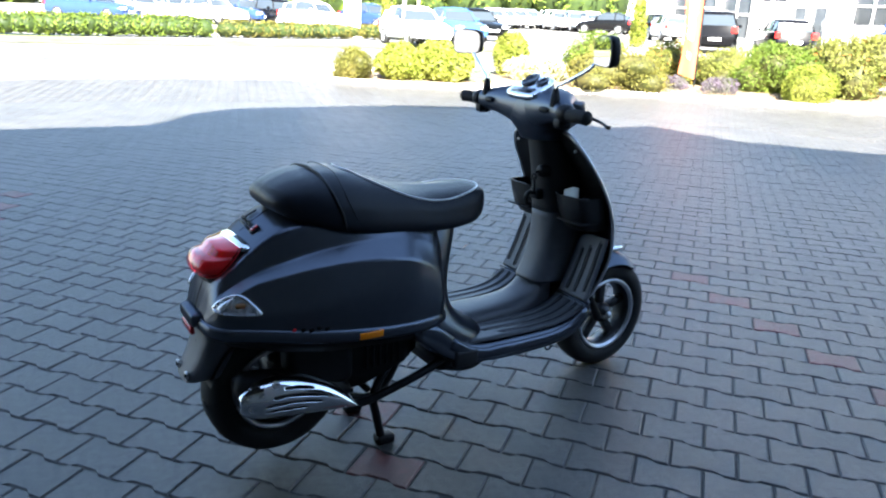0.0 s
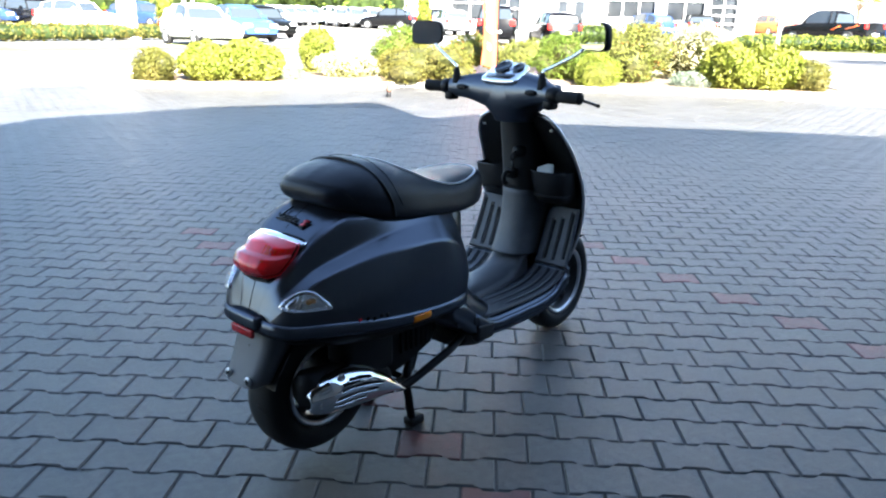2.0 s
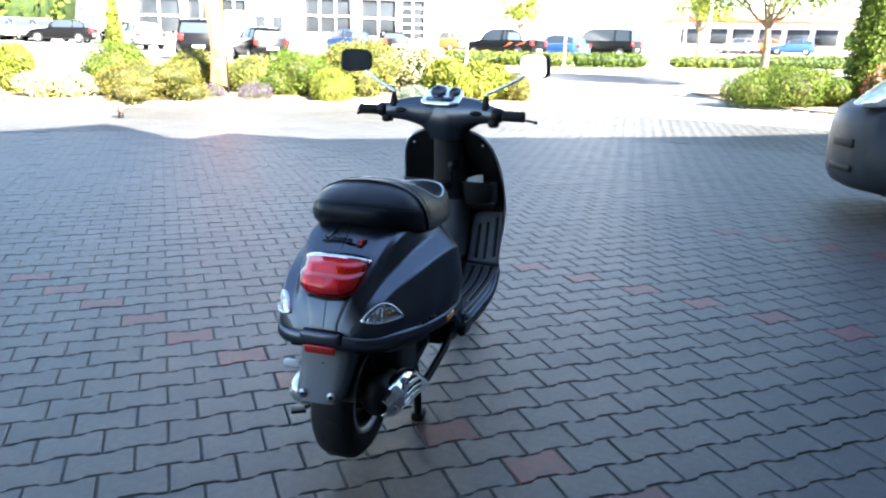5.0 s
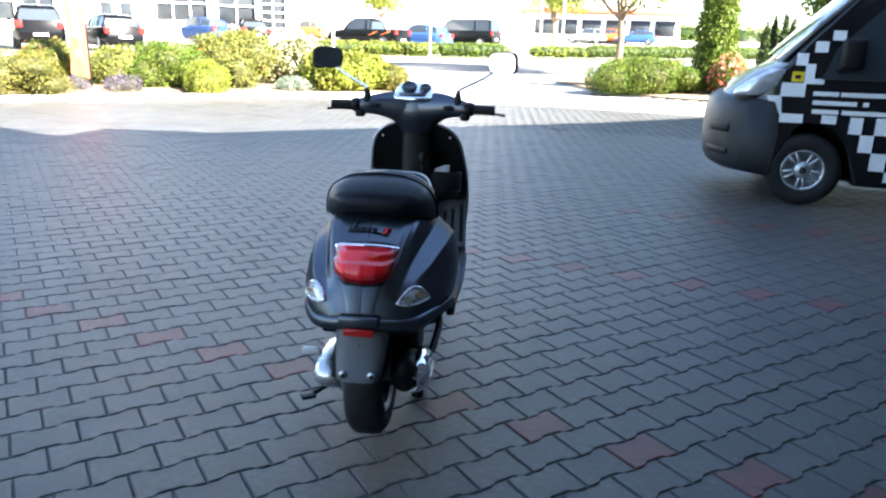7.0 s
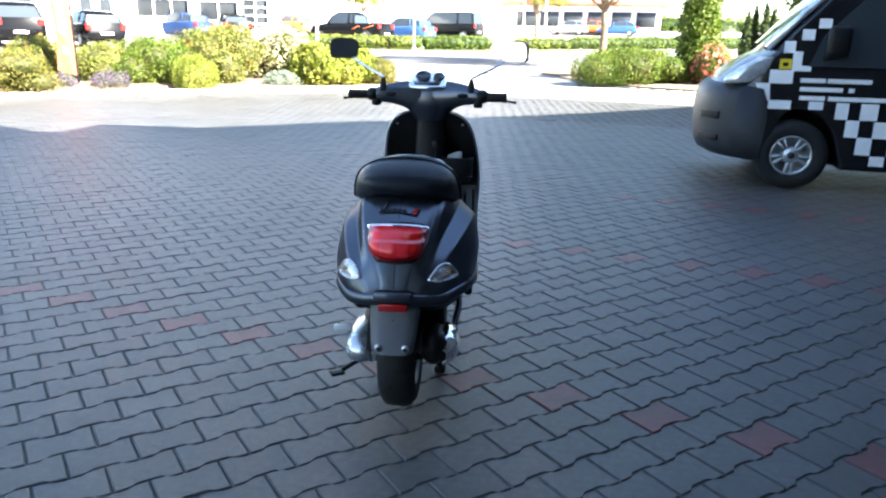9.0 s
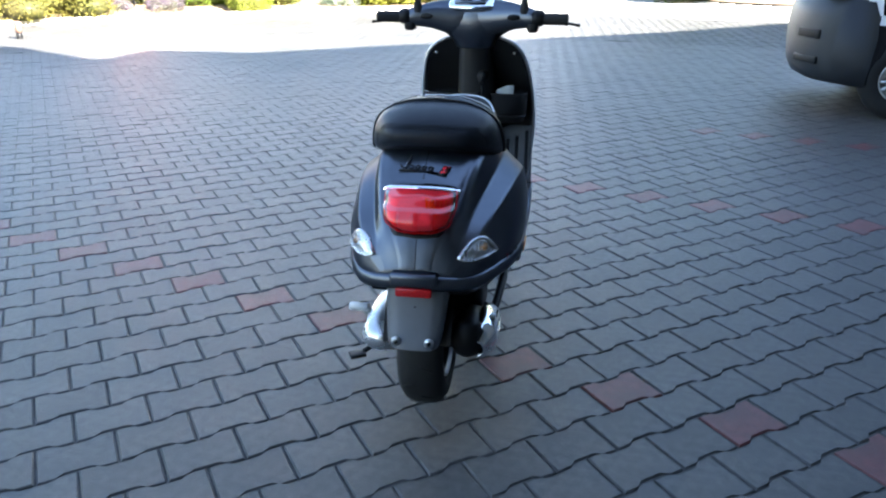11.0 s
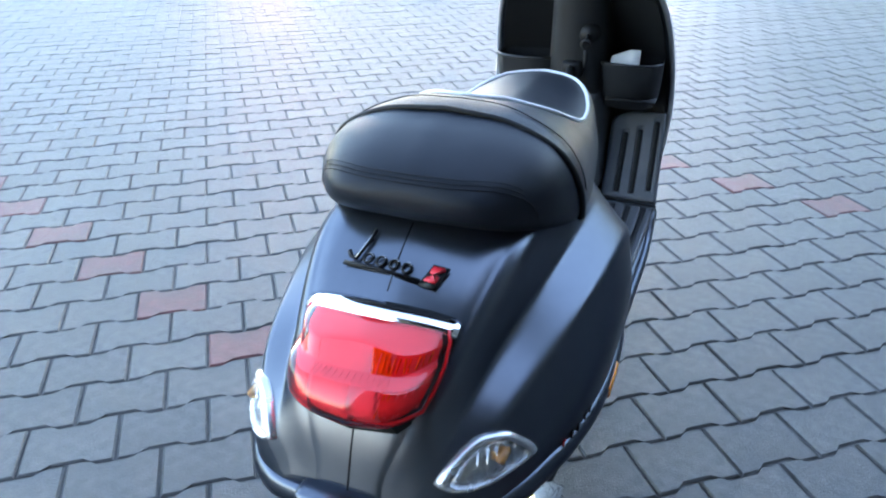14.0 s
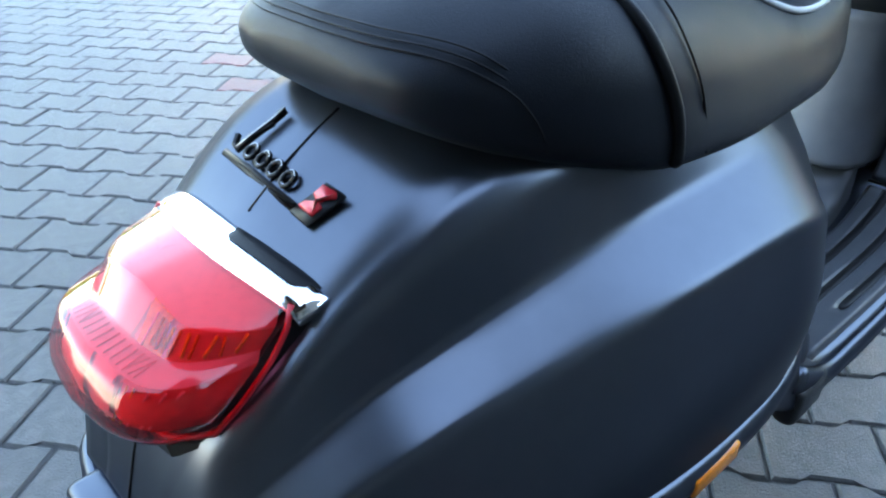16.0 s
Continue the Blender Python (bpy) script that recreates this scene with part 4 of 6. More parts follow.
def pad(prof, s, wide, slots, rear, n=56, m=52):
    """A raised pad along a profile of (y, z): three grooves sunk into it, its edges rolled over."""
    q = spline(prof, n)
    d = np.gradient(q, axis=0)
    d /= np.linalg.norm(d, axis=1)[:, None]
    nrm = np.stack([-d[:, 1], d[:, 0]], 1)
    rows = []
    for i in range(n):
        f = i / (n - 1)
        x0, x1 = wide(f)
        row = []
        for j in range(m):
            g = j / (m - 1)
            x = x0 + (x1 - x0) * g
            lift = -.012 * max(0, 1 - min(g, 1 - g) / .05) ** 2 - .012 * max(0, 1 - min(f, 1 - f) / .03) ** 2
            for xs, f0, f1 in slots(f):
                a = max(0, 1 - (abs(x - xs) / .0085) ** 4) * (f0 < f < f1)
                lift -= .007 * a
            y, z = q[i] + nrm[i] * lift
            bow = rear * (abs(x) / .225) ** 2.2
            row.append((s * x, y - bow, z + .25 * bow))
        rows.append(row)
    return rows, q, nrm


for s in (1, -1):
    lanes = lambda f: [(x0 + (x1 - x0) * f, .10 + .05 * k, .955) for k, (x0, x1) in enumerate(((.112, .128), (.148, .169), (.182, .209)))]
    rows, q, nrm = pad(FLOOR_PAD, s, lambda f: (.084 + .006 * f, .206 + .028 * f), lanes, .004)
    part("floor_mat", sharp(mesh("floor_mat", *loft(rows, closed=False, cap=False)), 50), "floor_dark", floorboard, "dark grey rubber floor mat with long grooves")
    for k in range(3):
        line = []
        for i in range(6 + 3 * k, 54):
            x = lanes(i / 55)[k][0]
            y, z = q[i] - nrm[i] * .0045
            line.append((s * x, y - .004 * (x / .225) ** 2.2, z))
        part("floor_slot", tube(line, [.003] + [.0080] * (len(line) - 2) + [.003], 8, .35), "black", floorboard, "dark groove in the mat")
    part("side_trim", tube(spline([(s * (.214 + .014 * min(1, (y - .5) * 2.4)), y, floor_z(.216, y) - .026) for y in np.linspace(.50, 1.06, 10)], 30), .011, 10, 1.8), "paint", floorboard)
    part("trim_end", block((.034, .095, .062), (s * .212, .555, .286), .014, 3, Euler((radians(-4), 0, 0))), "plastic", floorboard)
# rounded tunnel along the middle, rising to the steering column
tun = []
for y, c, w in spline([(.60, .366, .094), (.68, .364, .092), (.76, .364, .088), (.84, .366, .084), (.90, .374, .081), (.940, .389, .079), (.965, .407, .077), (.985, .428, .075), (1.02, .450, .073)], 40):
    ring = [(0, c), (.30 * w, c - .001), (.58 * w, c - .004), (.80 * w, c - .011), (.93 * w, c - .022), (w, c - .038), (w * 1.04, .315)]
    tun.append([(x, y, z) for x, z in spline(ring, 18)] + [(-x, y, z) for x, z in spline(ring, 18)[::-1][:-1]])
part("tunnel", loft(tun), "floor_dark", floorboard, "dark rounded tunnel along the floor")
part("under_tray", section_loft([(.50, [(0, .29), (.16, .29), (.15, .225), (0, .22)]), (.62, [(0, .27), (.17, .27), (.15, .20), (0, .195)]), (.74, [(0, .265), (.15, .265), (.12, .225), (0, .22)])], 12, 12), "black", scooter)

# leg shield: a bowed plate, with the steering column's cover and two glove pockets on its inner side
SH = [(.345, 1.080, .150), (.40, 1.132, .205), (.50, 1.188, .223), (.60, 1.202, .230), (.70, 1.184, .225), (.80, 1.132, .212), (.88, 1.072, .192), (.93, 1.032, .162), (.955, 1.016, .118), (.965, 1.012, .06)]


def shield_sheet(off, inset=0.0):
    rows = []
    for z, y, w in spline(SH, 40):
        w = w - inset
        rows.append([(w * u, y - .055 * abs(u) ** 2.2 * (w / .22) ** 2 + off, z) for u in np.linspace(-1, 1, 25)])
    return rows


leg = part("leg_shield", join(loft(shield_sheet(.012), closed=False, cap=False), loft(shield_sheet(0), closed=False, cap=False)), "paint", scooter, "dark grey leg shield")
edge = [r[-1] for r in shield_sheet(.006)] + [r for r in shield_sheet(.006)[-1][::-1]] + [r[0] for r in shield_sheet(.006)[::-1]]
part("edge_trim", tube(edge, .0065, 8), "alu", leg, "bright edge trim")
inner = part("inner_cover", loft(shield_sheet(-.008, .014)[3:-2], closed=False, cap=False), "plastic", leg, "grained dark plastic inner cover")
COL = [(.405, .948, .074, 1.10), (.43, .957, .074, 1.12), (.46, .972, .072, 1.14), (.50, .986, .069, 1.16), (.56, .999, .067, 1.17), (.62, 1.004, .066, 1.17), (.68, 1.002, .066, 1.15), (.74, .994, .064, 1.13), (.82, .978, .060, 1.11), (.90, .958, .056, 1.08), (.955, .945, .052, 1.06)]
col_rings = []
for z, yf, w, yb in spline(COL, 30):
    col_rings.append([(-w * 1.25, yb, z), (-w * 1.1, yf + .06, z), (-w * .9, yf + .02, z), (-w * .55, yf + .003, z), (0, yf, z), (w * .55, yf + .003, z), (w * .9, yf + .02, z), (w * 1.1, yf + .06, z), (w * 1.25, yb, z)])
column = part("column_cover", loft(col_rings[17:]), "plastic", scooter, "dark plastic steering column cover")
part("column_foot", loft(col_rings[2:18]), "mat_grey", column, "grey moulded lower end of the column cover")
part("column_seam", tube([(x, y - .0005, z) for x, y, z in col_rings[2][:]], .0016, 6), "black", column)
part("ignition_lock", join(lathe([(-.016, 0), (-.016, .016), (-.006, .022), (.02, .024)], "y", 24, (.036, .974, .822))), "black", column)
part("key", join(tube([(.036, .962, .822), (.036, .944, .820)], .004, 8), lathe([(-.003, .008), (-.003, .013), (.003, .013), (.003, .008)], "y", 18, (.036, .938, .806)), tube([(.036, .940, .793), (.038, .941, .770), (.037, .943, .752)], .005, 8)), "black", column, "ignition key with a ring and a second key")
part("bag_hook", join(tube(spline([(.0, .985, .735), (.0, .955, .742), (0, .940, .728), (0, .944, .706), (0, .958, .700)], 14), .008, 10), block((.05, .03, .04), (0, .988, .735), .008, 2)), "black", column)
for s in (1, -1):
    pocket = []
    for z, y, w0, w1 in ((.618, 1.095, .075, .175), (.630, 1.058, .070, .190), (.66, 1.036, .066, .199), (.70, 1.022, .064, .202), (.735, 1.014, .062, .203), (.748, 1.012, .062, .203)):
        front = [(s * w0, y + .012, z), (s * (w0 + .02), y, z), (s * (w0 + w1) / 2, y - .006, z), (s * (w1 - .02), y + .004, z), (s * w1, y + .03, z), (s * w1, y + .10, z), (s * w0, y + .12, z)]
        pocket.append(front)
    box = part("glove_pocket", sharp(mesh("glove_pocket", *loft(pocket[:], cap=False)), 40), "plastic", scooter, "open glove pocket in dark plastic")
    part("pocket_floor", block((.12, .09, .006), (s * .14, 1.065, .66), .002, 1), "black", box)
    part("pocket_lip", tube([(x, y, z) for x, y, z in pocket[-1][:5]], .004, 8), "plastic", box)
part("paper", mapped(prism([(.075, .70), (.150, .70), (.150, .778), (.125, .778), (.082, .760)], 0, .006), lambda x, z, y: (x, 1.040 + y + .03 * (.78 - z), z)), "paper", scooter, "folded white papers in the glove pocket")
# ribbed pads on the shield's lower inner side
for s in (1, -1):
    lanes = lambda f: [(.128 + .004 * f, .09, .70), (.168 - .002 * f, .09, .76), (.211 - .006 * f, .13, .86)]
    rows, q, nrm = pad(WALL_PAD, s, lambda f: (.088 + .062 * max(0, (f - .72) / .28) ** 2.2, .234 - .010 * f), lanes, .006)
    part("shield_pad", sharp(mesh("shield_pad", *loft(rows, closed=False, cap=False)), 50), "mat_grey", leg, "grey ribbed pad with three dark grooves")
    for k in range(3):
        _, f0, f1 = lanes(0)[k]
        line = []
        for i in range(int(f0 * 55) + 1, int(f1 * 55)):
            x = lanes(i / 55)[k][0]
            y, z = q[i] - nrm[i] * .0045
            line.append((s * x, y - .006 * (x / .225) ** 2.2, z))
        part("shield_slot", tube(line, [.003] + [.0080] * (len(line) - 2) + [.003], 8, .35), "black", leg, "dark groove in the pad")
    part("pad_seam", tube([(s * x, 1.0385 - .006 * (x / .225) ** 2.2, .389) for x in (.090, .13, .17, .21, .236)], .0022, 6), "black", leg)

for s in (1, -1):
    part("screw", lathe([(-.004, 0), (-.004, .005), (.002, .006)], "y", 10, (.150 * s, 1.012, .905)), "alu", leg)
# front mudguard and fork
fend = []
for d in range(44, 179, 9):
    a = radians(d)
    r = .242
    w = .074 if d > 62 else .012 + .062 * ((d - 44) / 18) ** .6
    fend.append([(w * u, 1.356 + (r - .035 * u * u) * math.cos(a), .226 + (r - .035 * u * u) * math.sin(a)) for u in np.linspace(-1, 1, 9)])
fender = part("front_mudguard", loft(fend, closed=False, cap=False), "paint", scooter, "dark grey front mudguard with a chrome crest")
part("mudguard_crest", block((.016, .09, .022), (0, 1.415, .468), .008, 3), "chrome", fender)
part("fork", join(tube([(.062, 1.30, .22), (.05, 1.235, .34), (.03, 1.19, .48)], .016, 12), tube([(.062, 1.30, .22), (.062, 1.34, .214)], .012, 10), tube([(-.055, 1.32, .22), (-.05, 1.235, .34), (-.02, 1.19, .48)], .016, 12)), "black", scooter)
part("brake_disc", lathe([(-.058, .05), (-.058, .095), (-.062, .095), (-.062, .05)], "x", 36, (0, 1.362, .219)), "alu", scooter)
part("horn_loop", tube([(.19, .93 + .014 * math.cos(a), .236 + .016 * math.sin(a)) for a in np.linspace(0, 6.3, 14)], .003, 6), "black", scooter)

# handlebar head
HEAD = [  # along x: (y back, y front, z low, z high)
    (0.0, .898, 1.085, .968, 1.108), (.05, .897, 1.085, .970, 1.107), (.09, .899, 1.078, .977, 1.104), (.13, .903, 1.06, .990, 1.100), (.17, .908, 1.03, 1.002, 1.093), (.21, .914, 1.005, 1.008, 1.084), (.245, .922, .99, 1.014, 1.074), (.262, .932, .98, 1.024, 1.064)]
rings = []
full = [(-q[0], *q[1:]) for q in HEAD[::-1][:-1]] + HEAD
for x, y0, y1, z0, z1 in spline(full, 48):
    x = x * .93
    back = .055 * min(1.1, abs(x) / .25) ** 1.6
    y0, y1 = y0 - back, y1 - back
    yc, zc, ry, rz = (y0 + y1) / 2, (z0 + z1) / 2, (y1 - y0) / 2, (z1 - z0) / 2
    ring = []
    for a in np.linspace(0, 2 * math.pi, 24, endpoint=False):
        c, s = math.cos(a), math.sin(a)
        ring.append((x, yc + ry * math.copysign(abs(c) ** .75, c), zc + rz * math.copysign(abs(s) ** .75, s)))
    rings.append(ring)
head = part("handlebar_head", loft(rings), "paint", scooter, "matte grey handlebar cowl with chrome instruments")
neck = []
for z, w, y0, y1 in spline([(1.072, .205, .900, 1.06), (1.050, .204, .896, 1.07), (1.028, .190, .894, 1.085), (1.006, .158, .895, 1.095), (.988, .124, .899, 1.10), (.972, .099, .906, 1.09), (.954, .080, .918, 1.08), (.932, .068, .930, 1.07)], 24):
    neck.append([(w * math.copysign(abs(math.cos(a)) ** .8, math.cos(a)), (y0 + y1) / 2 + (y1 - y0) / 2 * math.sin(a), z) for a in np.linspace(0, 2 * math.pi, 28, endpoint=False)])
part("neck", loft(neck), "paint", head)
dash_rot = Euler((radians(28), 0, 0))
dash = part("instrument_panel", mapped(prism([tuple(q) for q in spline([(-.084, -.044), (-.070, -.060), (0, -.066), (.066, -.060), (.080, -.044), (.072, .030), (.052, .056), (-.010, .064), (-.058, .058), (-.078, .030), (-.084, -.044)], 41)[:-1]], 0, .018, .006), lambda x, y, z: tuple(dash_rot.to_matrix() @ Vector((x, y, z)) + Vector((0, .948, 1.096)))), "chrome", head, "chrome instrument bezel")
for px, py, r in ((-.026, .020, .034), (.044, .018, .024)):
    pod = part("dial_pod", mapped(lathe([(0, r), (.010, r * 1.02), (.014, r * .96), (.012, r * .86), (.008, r * .82), (.008, 0)], "z", 32), lambda x, y, z, px=px, py=py: tuple(dash_rot.to_matrix() @ Vector((x + px, y + py, z + .012)) + Vector((0, .948, 1.096)))), "dial", dash, "round black dial")
    part("dial_hood", mapped(lathe([(.012, r * 1.10), (.026, r * 1.08), (.030, r * 1.03), (.028, r * .97), (.014, r * .99)], "z", 32), lambda x, y, z, px=px, py=py, r=r: tuple(dash_rot.to_matrix() @ Vector((x + px, y + py, .012 + (z - .012) * max(.12, min(1, .5 + .5 * y / r)))) + Vector((0, .948, 1.096)))), "chrome", dash, "chrome hood round the dial")
part("display", mapped(prism([(-.056, -.051), (.052, -.051), (.060, -.026), (-.064, -.026)], .016, .0225), lambda x, y, z: tuple(dash_rot.to_matrix() @ Vector((x, y, z)) + Vector((0, .948, 1.096)))), "dial", dash)
for s in (1, -1):
    back = []
    ob = part("switch_block", mapped(prism([(.180 + .024 * math.cos(a), -.002 + .0105 * math.sin(a)) for a in np.linspace(0, 2 * math.pi, 18, endpoint=False)], 0, .007, .002), lambda x, y, z, s=s: (s * x, .914 - z + .05 * (x - .15), 1.050 + y)), "black", head)
    back.append(ob)
    ob = part("control_housing", join(lathe([(s * .245, 0), (s * .245, .026), (s * .262, .030), (s * .280, .027), (s * .290, .018)], "x", 24, (0, .955, 1.045)), block((.040, .05, .036), (s * .248, .958, 1.014), .012, 3)), "black", head)
    back.append(ob)
    grip = part("grip", lathe([(s * .280, .013), (s * .284, .0200), (s * .355, .0192), (s * .366, .0220), (s * .371, .0195), (s * .373, 0)], "x", 20, (0, .952, 1.043)), "rubber", head, "ribbed black rubber grip")
    for i in range(9):
        part("grip_rib", lathe([(s * (.290 + i * .0075), .0188), (s * (.2925 + i * .0075), .0208), (s * (.295 + i * .0075), .0188)], "x", 16, (0, .952, 1.043)), "rubber", grip)
    back.append(grip)
    ob = part("brake_lever", join(tube(spline([(s * .250, .985, 1.040), (s * .275, 1.020, 1.036), (s * .320, 1.030, 1.030), (s * .370, 1.018, 1.024), (s * .402, 1.005, 1.020)], 20), .0062, 8, .8), mapped(lathe([(-.008, 0), (-.006, .006), (.006, .006), (.008, 0)], "x", 10), lambda x, y, z, s=s: (x + s * .404, y + 1.004, z + 1.020))), "black", head)
    back.append(ob)
    for ob in back:
        ob.location = (-s * .022, -.058 if ob is not back[0] else -.036, 0)
    mir = part("mirror", tube(spline([(s * .198, .965, 1.075), (s * .200, .965, 1.118), (s * .222, .970, 1.132), (s * .300, .985, 1.172), (s * .335, .99, 1.196)], 22), .0055, 8), "chrome", head, "rectangular mirror on a chrome stalk")
    part("mirror_boot", lathe([(1.060, .016), (1.085, .015), (1.110, .010), (1.118, .007)], "z", 16, (s * .198, .965, 0)), "rubber", mir)
    shape = [tuple(q) for q in spline([(-.062, 0), (-.050, -.037), (0, -.043), (.058, -.040), (.066, 0), (.054, .040), (0, .045), (-.052, .036), (-.062, 0)], 29)[:-1]]
    mrot = Euler((radians(MIR[s][0]), 0, radians(MIR[s][1])))
    cx = s * .372
    put_m = lambda x, d, z, s=s, cx=cx, mrot=mrot: tuple(mrot.to_matrix() @ Vector((s * x, d, z)) + Vector((cx, .985, 1.236)))
    part("mirror_shell", mapped(loft([[(x * .8, .030, z * .8) for x, z in shape], [(x * .97, .022, z * .97) for x, z in shape], [(x, .006, z) for x, z in shape], [(x, 0, z) for x, z in shape], [(x * .93, -.001, z * .93) for x, z in shape]]), put_m), "black", mir)
    part("mirror_glass", mapped(prism([(x * .92, z * .92) for x, z in shape], .0, .003), lambda x, z, d, put_m=put_m: put_m(x, -.0015 - d, z)), "mirror", mir, "mirror glass").data.shade_flat()
    mir.location = (-s * .004, -.075, 0)
head.matrix_local = pose(0, -.012, 0) @ pose(0, .95, 0) @ pose(0, 0, 0, 0, 0, -3.5) @ pose(0, -.95, 0)

# ---- the dealership hall behind the camera, whose shadow lies over the yard ----
HALL_H = 10.5
_reach = HALL_H / math.tan(radians(SUN_EL))
_n = math.hypot(*SUN_AZ)
hall_shift = (SUN_AZ[0] / _n * _reach, SUN_AZ[1] / _n * _reach)
M["render_white"] = material("white_render", (0.78, 0.77, 0.75), 0.85, var=0.06, vscale=1.5, bump=0.2, bscale=60)
# for unseen walls: set dark so that little light returns from that side
M["hall_clad"] = material("dark_metal_cladding", (0.035, 0.036, 0.038), 0.5, metal=0.1, var=0.1, vscale=1.0, bump=0.2, bscale=8)
M["facade_grey"] = material("facade_metal_grey", (0.30, 0.31, 0.33), 0.5, metal=0.2, var=0.08, vscale=1.0, bump=0.1, bscale=20)
M["glass_dark"] = material("window_glass", (0.03, 0.034, 0.038), 0.06, var=0.3, vscale=0.5, bump=0.0, spec=0.3)
M["frame_white"] = material("white_window_frame", (0.78, 0.78, 0.77), 0.45, var=0.04, vscale=5, bump=0.05, bscale=60)
shade_line = [(-5.8, -0.6), (-7.0, 0.4), (-7.6, 1.1), (-8.4, 1.6), (-8.9, 2.4), (-8.9, 4.9), (-8.15, 6.9), (-8.0, 7.4), (-7.4, 7.25), (-6.7, 6.75), (-6.0, 6.6), (-4.5, 7.4), (-2.9, 8.65), (-0.8, 10.05), (1.2, 11.25), (3.2, 12.75), (16, 21.4)]
hall_plan = [(x + hall_shift[0], y + hall_shift[1]) for x, y in shade_line] + [(40, 4), (34, -24), (16, -16), (11.2, -11.5)]
hall = thing("dealership_hall", pose(0, 0, 0), "tall dark-clad commercial hall shading the yard", "building")
part("wall", prism(hall_plan, -0.05, HALL_H), "hall_clad", hall).data.shade_flat()
for i, (p, q) in enumerate(((hall_plan[4], hall_plan[5]), (hall_plan[9], hall_plan[13]), (hall_plan[13], hall_plan[16]))):
    p, q = np.array(p), np.array(q)
    d = (q - p) / np.linalg.norm(q - p)
    o = np.array([-d[1], d[0]])
    o = o if o @ np.array([-.5, .8]) > 0 else -o
    n = max(1, int(np.linalg.norm(q - p) / 2.6))
    for k in range(n):
        c = p + d * (k + .5) * np.linalg.norm(q - p) / n + o * 0.03
        for z in (1.6, 5.2):
            part("window", block((2.0, 0.08, 2.2), (c[0], c[1], z), .01, 1, Euler((0, 0, math.atan2(d[1], d[0])))), "glass_dark", hall)

# unseen dark walls added on the right and behind the camera to cut the light
wing = thing("side_light_block", pose(0, 0, 0), "unseen dark walls added beside the yard to cut the light", "building")
part("wall", prism([(5.0, -9.0), (5.0, 2.3), (13, 2.7), (13, -9.0)], 6.2, 8.2), "hall_clad", wing).data.shade_flat()
part("low_blocker", prism([(8.2, 2.8), (8.2, 7.6), (13, 7.6), (13, 2.8)], -.05, 3.6), "hall_clad", wing).data.shade_flat()
part("blocker_edge", prism([(4.9, -9.0), (4.9, 2.4), (13, 2.8), (13, -9.0)], 8.2, 8.3), "hall_clad", wing).data.shade_flat()
part("front_blocker", prism([(2.85, -9.0), (2.85, 2.3), (13, 2.7), (13, -9.0)], -.05, 6.2), "hall_clad", wing).data.shade_flat()
# added slab overhead, keeps sky light off the ground at the right
part("sky_blocker", prism([(1.3, -5.2), (1.3, .3), (2.84, .3), (2.84, -5.2)], 3.6, 3.75), "hall_clad", wing).data.shade_flat()
for y in (-6.0, -3.2, -.4):
    part("window", block((.06, 1.8, 1.5), (2.83, y, 1.75), .02, 1), "glass_dark", wing)
part("blocker_panel", block((.08, 3.4, 3.2), (8.17, 5.6, 1.58), .02, 1), "facade_grey", wing)
rear = thing("rear_light_block", pose(0, 0, 0), "unseen dark wall and roof added behind the yard to cut the light", "building")
part("wall", prism([(-1.2, -6.3), (2.84, -5.6), (2.84, -6.2), (-1.2, -6.9)], -.05, 6.0), "hall_clad", rear).data.shade_flat()
part("blocker_edge", prism([(-1.3, -6.2), (2.84, -5.5), (2.84, -6.3), (-1.3, -7.0)], 6.0, 6.15), "hall_clad", rear).data.shade_flat()
# added slab behind the camera, darkens the nearest paving
part("sky_blocker", prism([(-.9, -6.2), (2.84, -5.5), (2.84, -1.2), (-.9, -1.2)], 4.85, 5.0), "hall_clad", rear).data.shade_flat()

# ---- road, verge, planted island ----
def band(name, line, width, z, mat, label, cat):
    p = spline(line, 80)
    vs, fs = [], []
    for i in range(len(p)):
        d = p[min(i + 1, len(p) - 1)] - p[max(i - 1, 0)]
        d /= np.linalg.norm(d)
        for s in (-1, 1):
            x, y = p[i][0] - d[1] * s * width / 2, p[i][1] + d[0] * s * width / 2
            vs.append((x, y, min(ground_z(x, y), 3.5) + z))
    for i in range(len(p) - 1):
        fs.append((2 * i, 2 * i + 1, 2 * i + 3, 2 * i + 2))
    return tagged(part(name, (vs, fs), mat), label, cat, kind="structure")


road = band("road", [(-21, -60), (-20.2, -20), (-20, 0), (-19.2, 9), (-15.5, 18.5), (-9, 25), (0, 27.6), (14, 29), (70, 33)], 5.2, -0.002, "asphalt", "worn grey asphalt access road in the sun", "road")
verge = band("verge", [(-25, -60), (-24.6, -20), (-24.6, 0), (-24.4, 9), (-22.6, 16)], 3.4, 0.004, "grass", "dry mown grass verge beside the road", "verge")
verge2 = band("verge", [(-14, 34.0), (-6, 35.6), (2, 38.0), (14, 42)], 2.4, 0.004, "grass", "dry mown grass strip under the hedge", "verge")


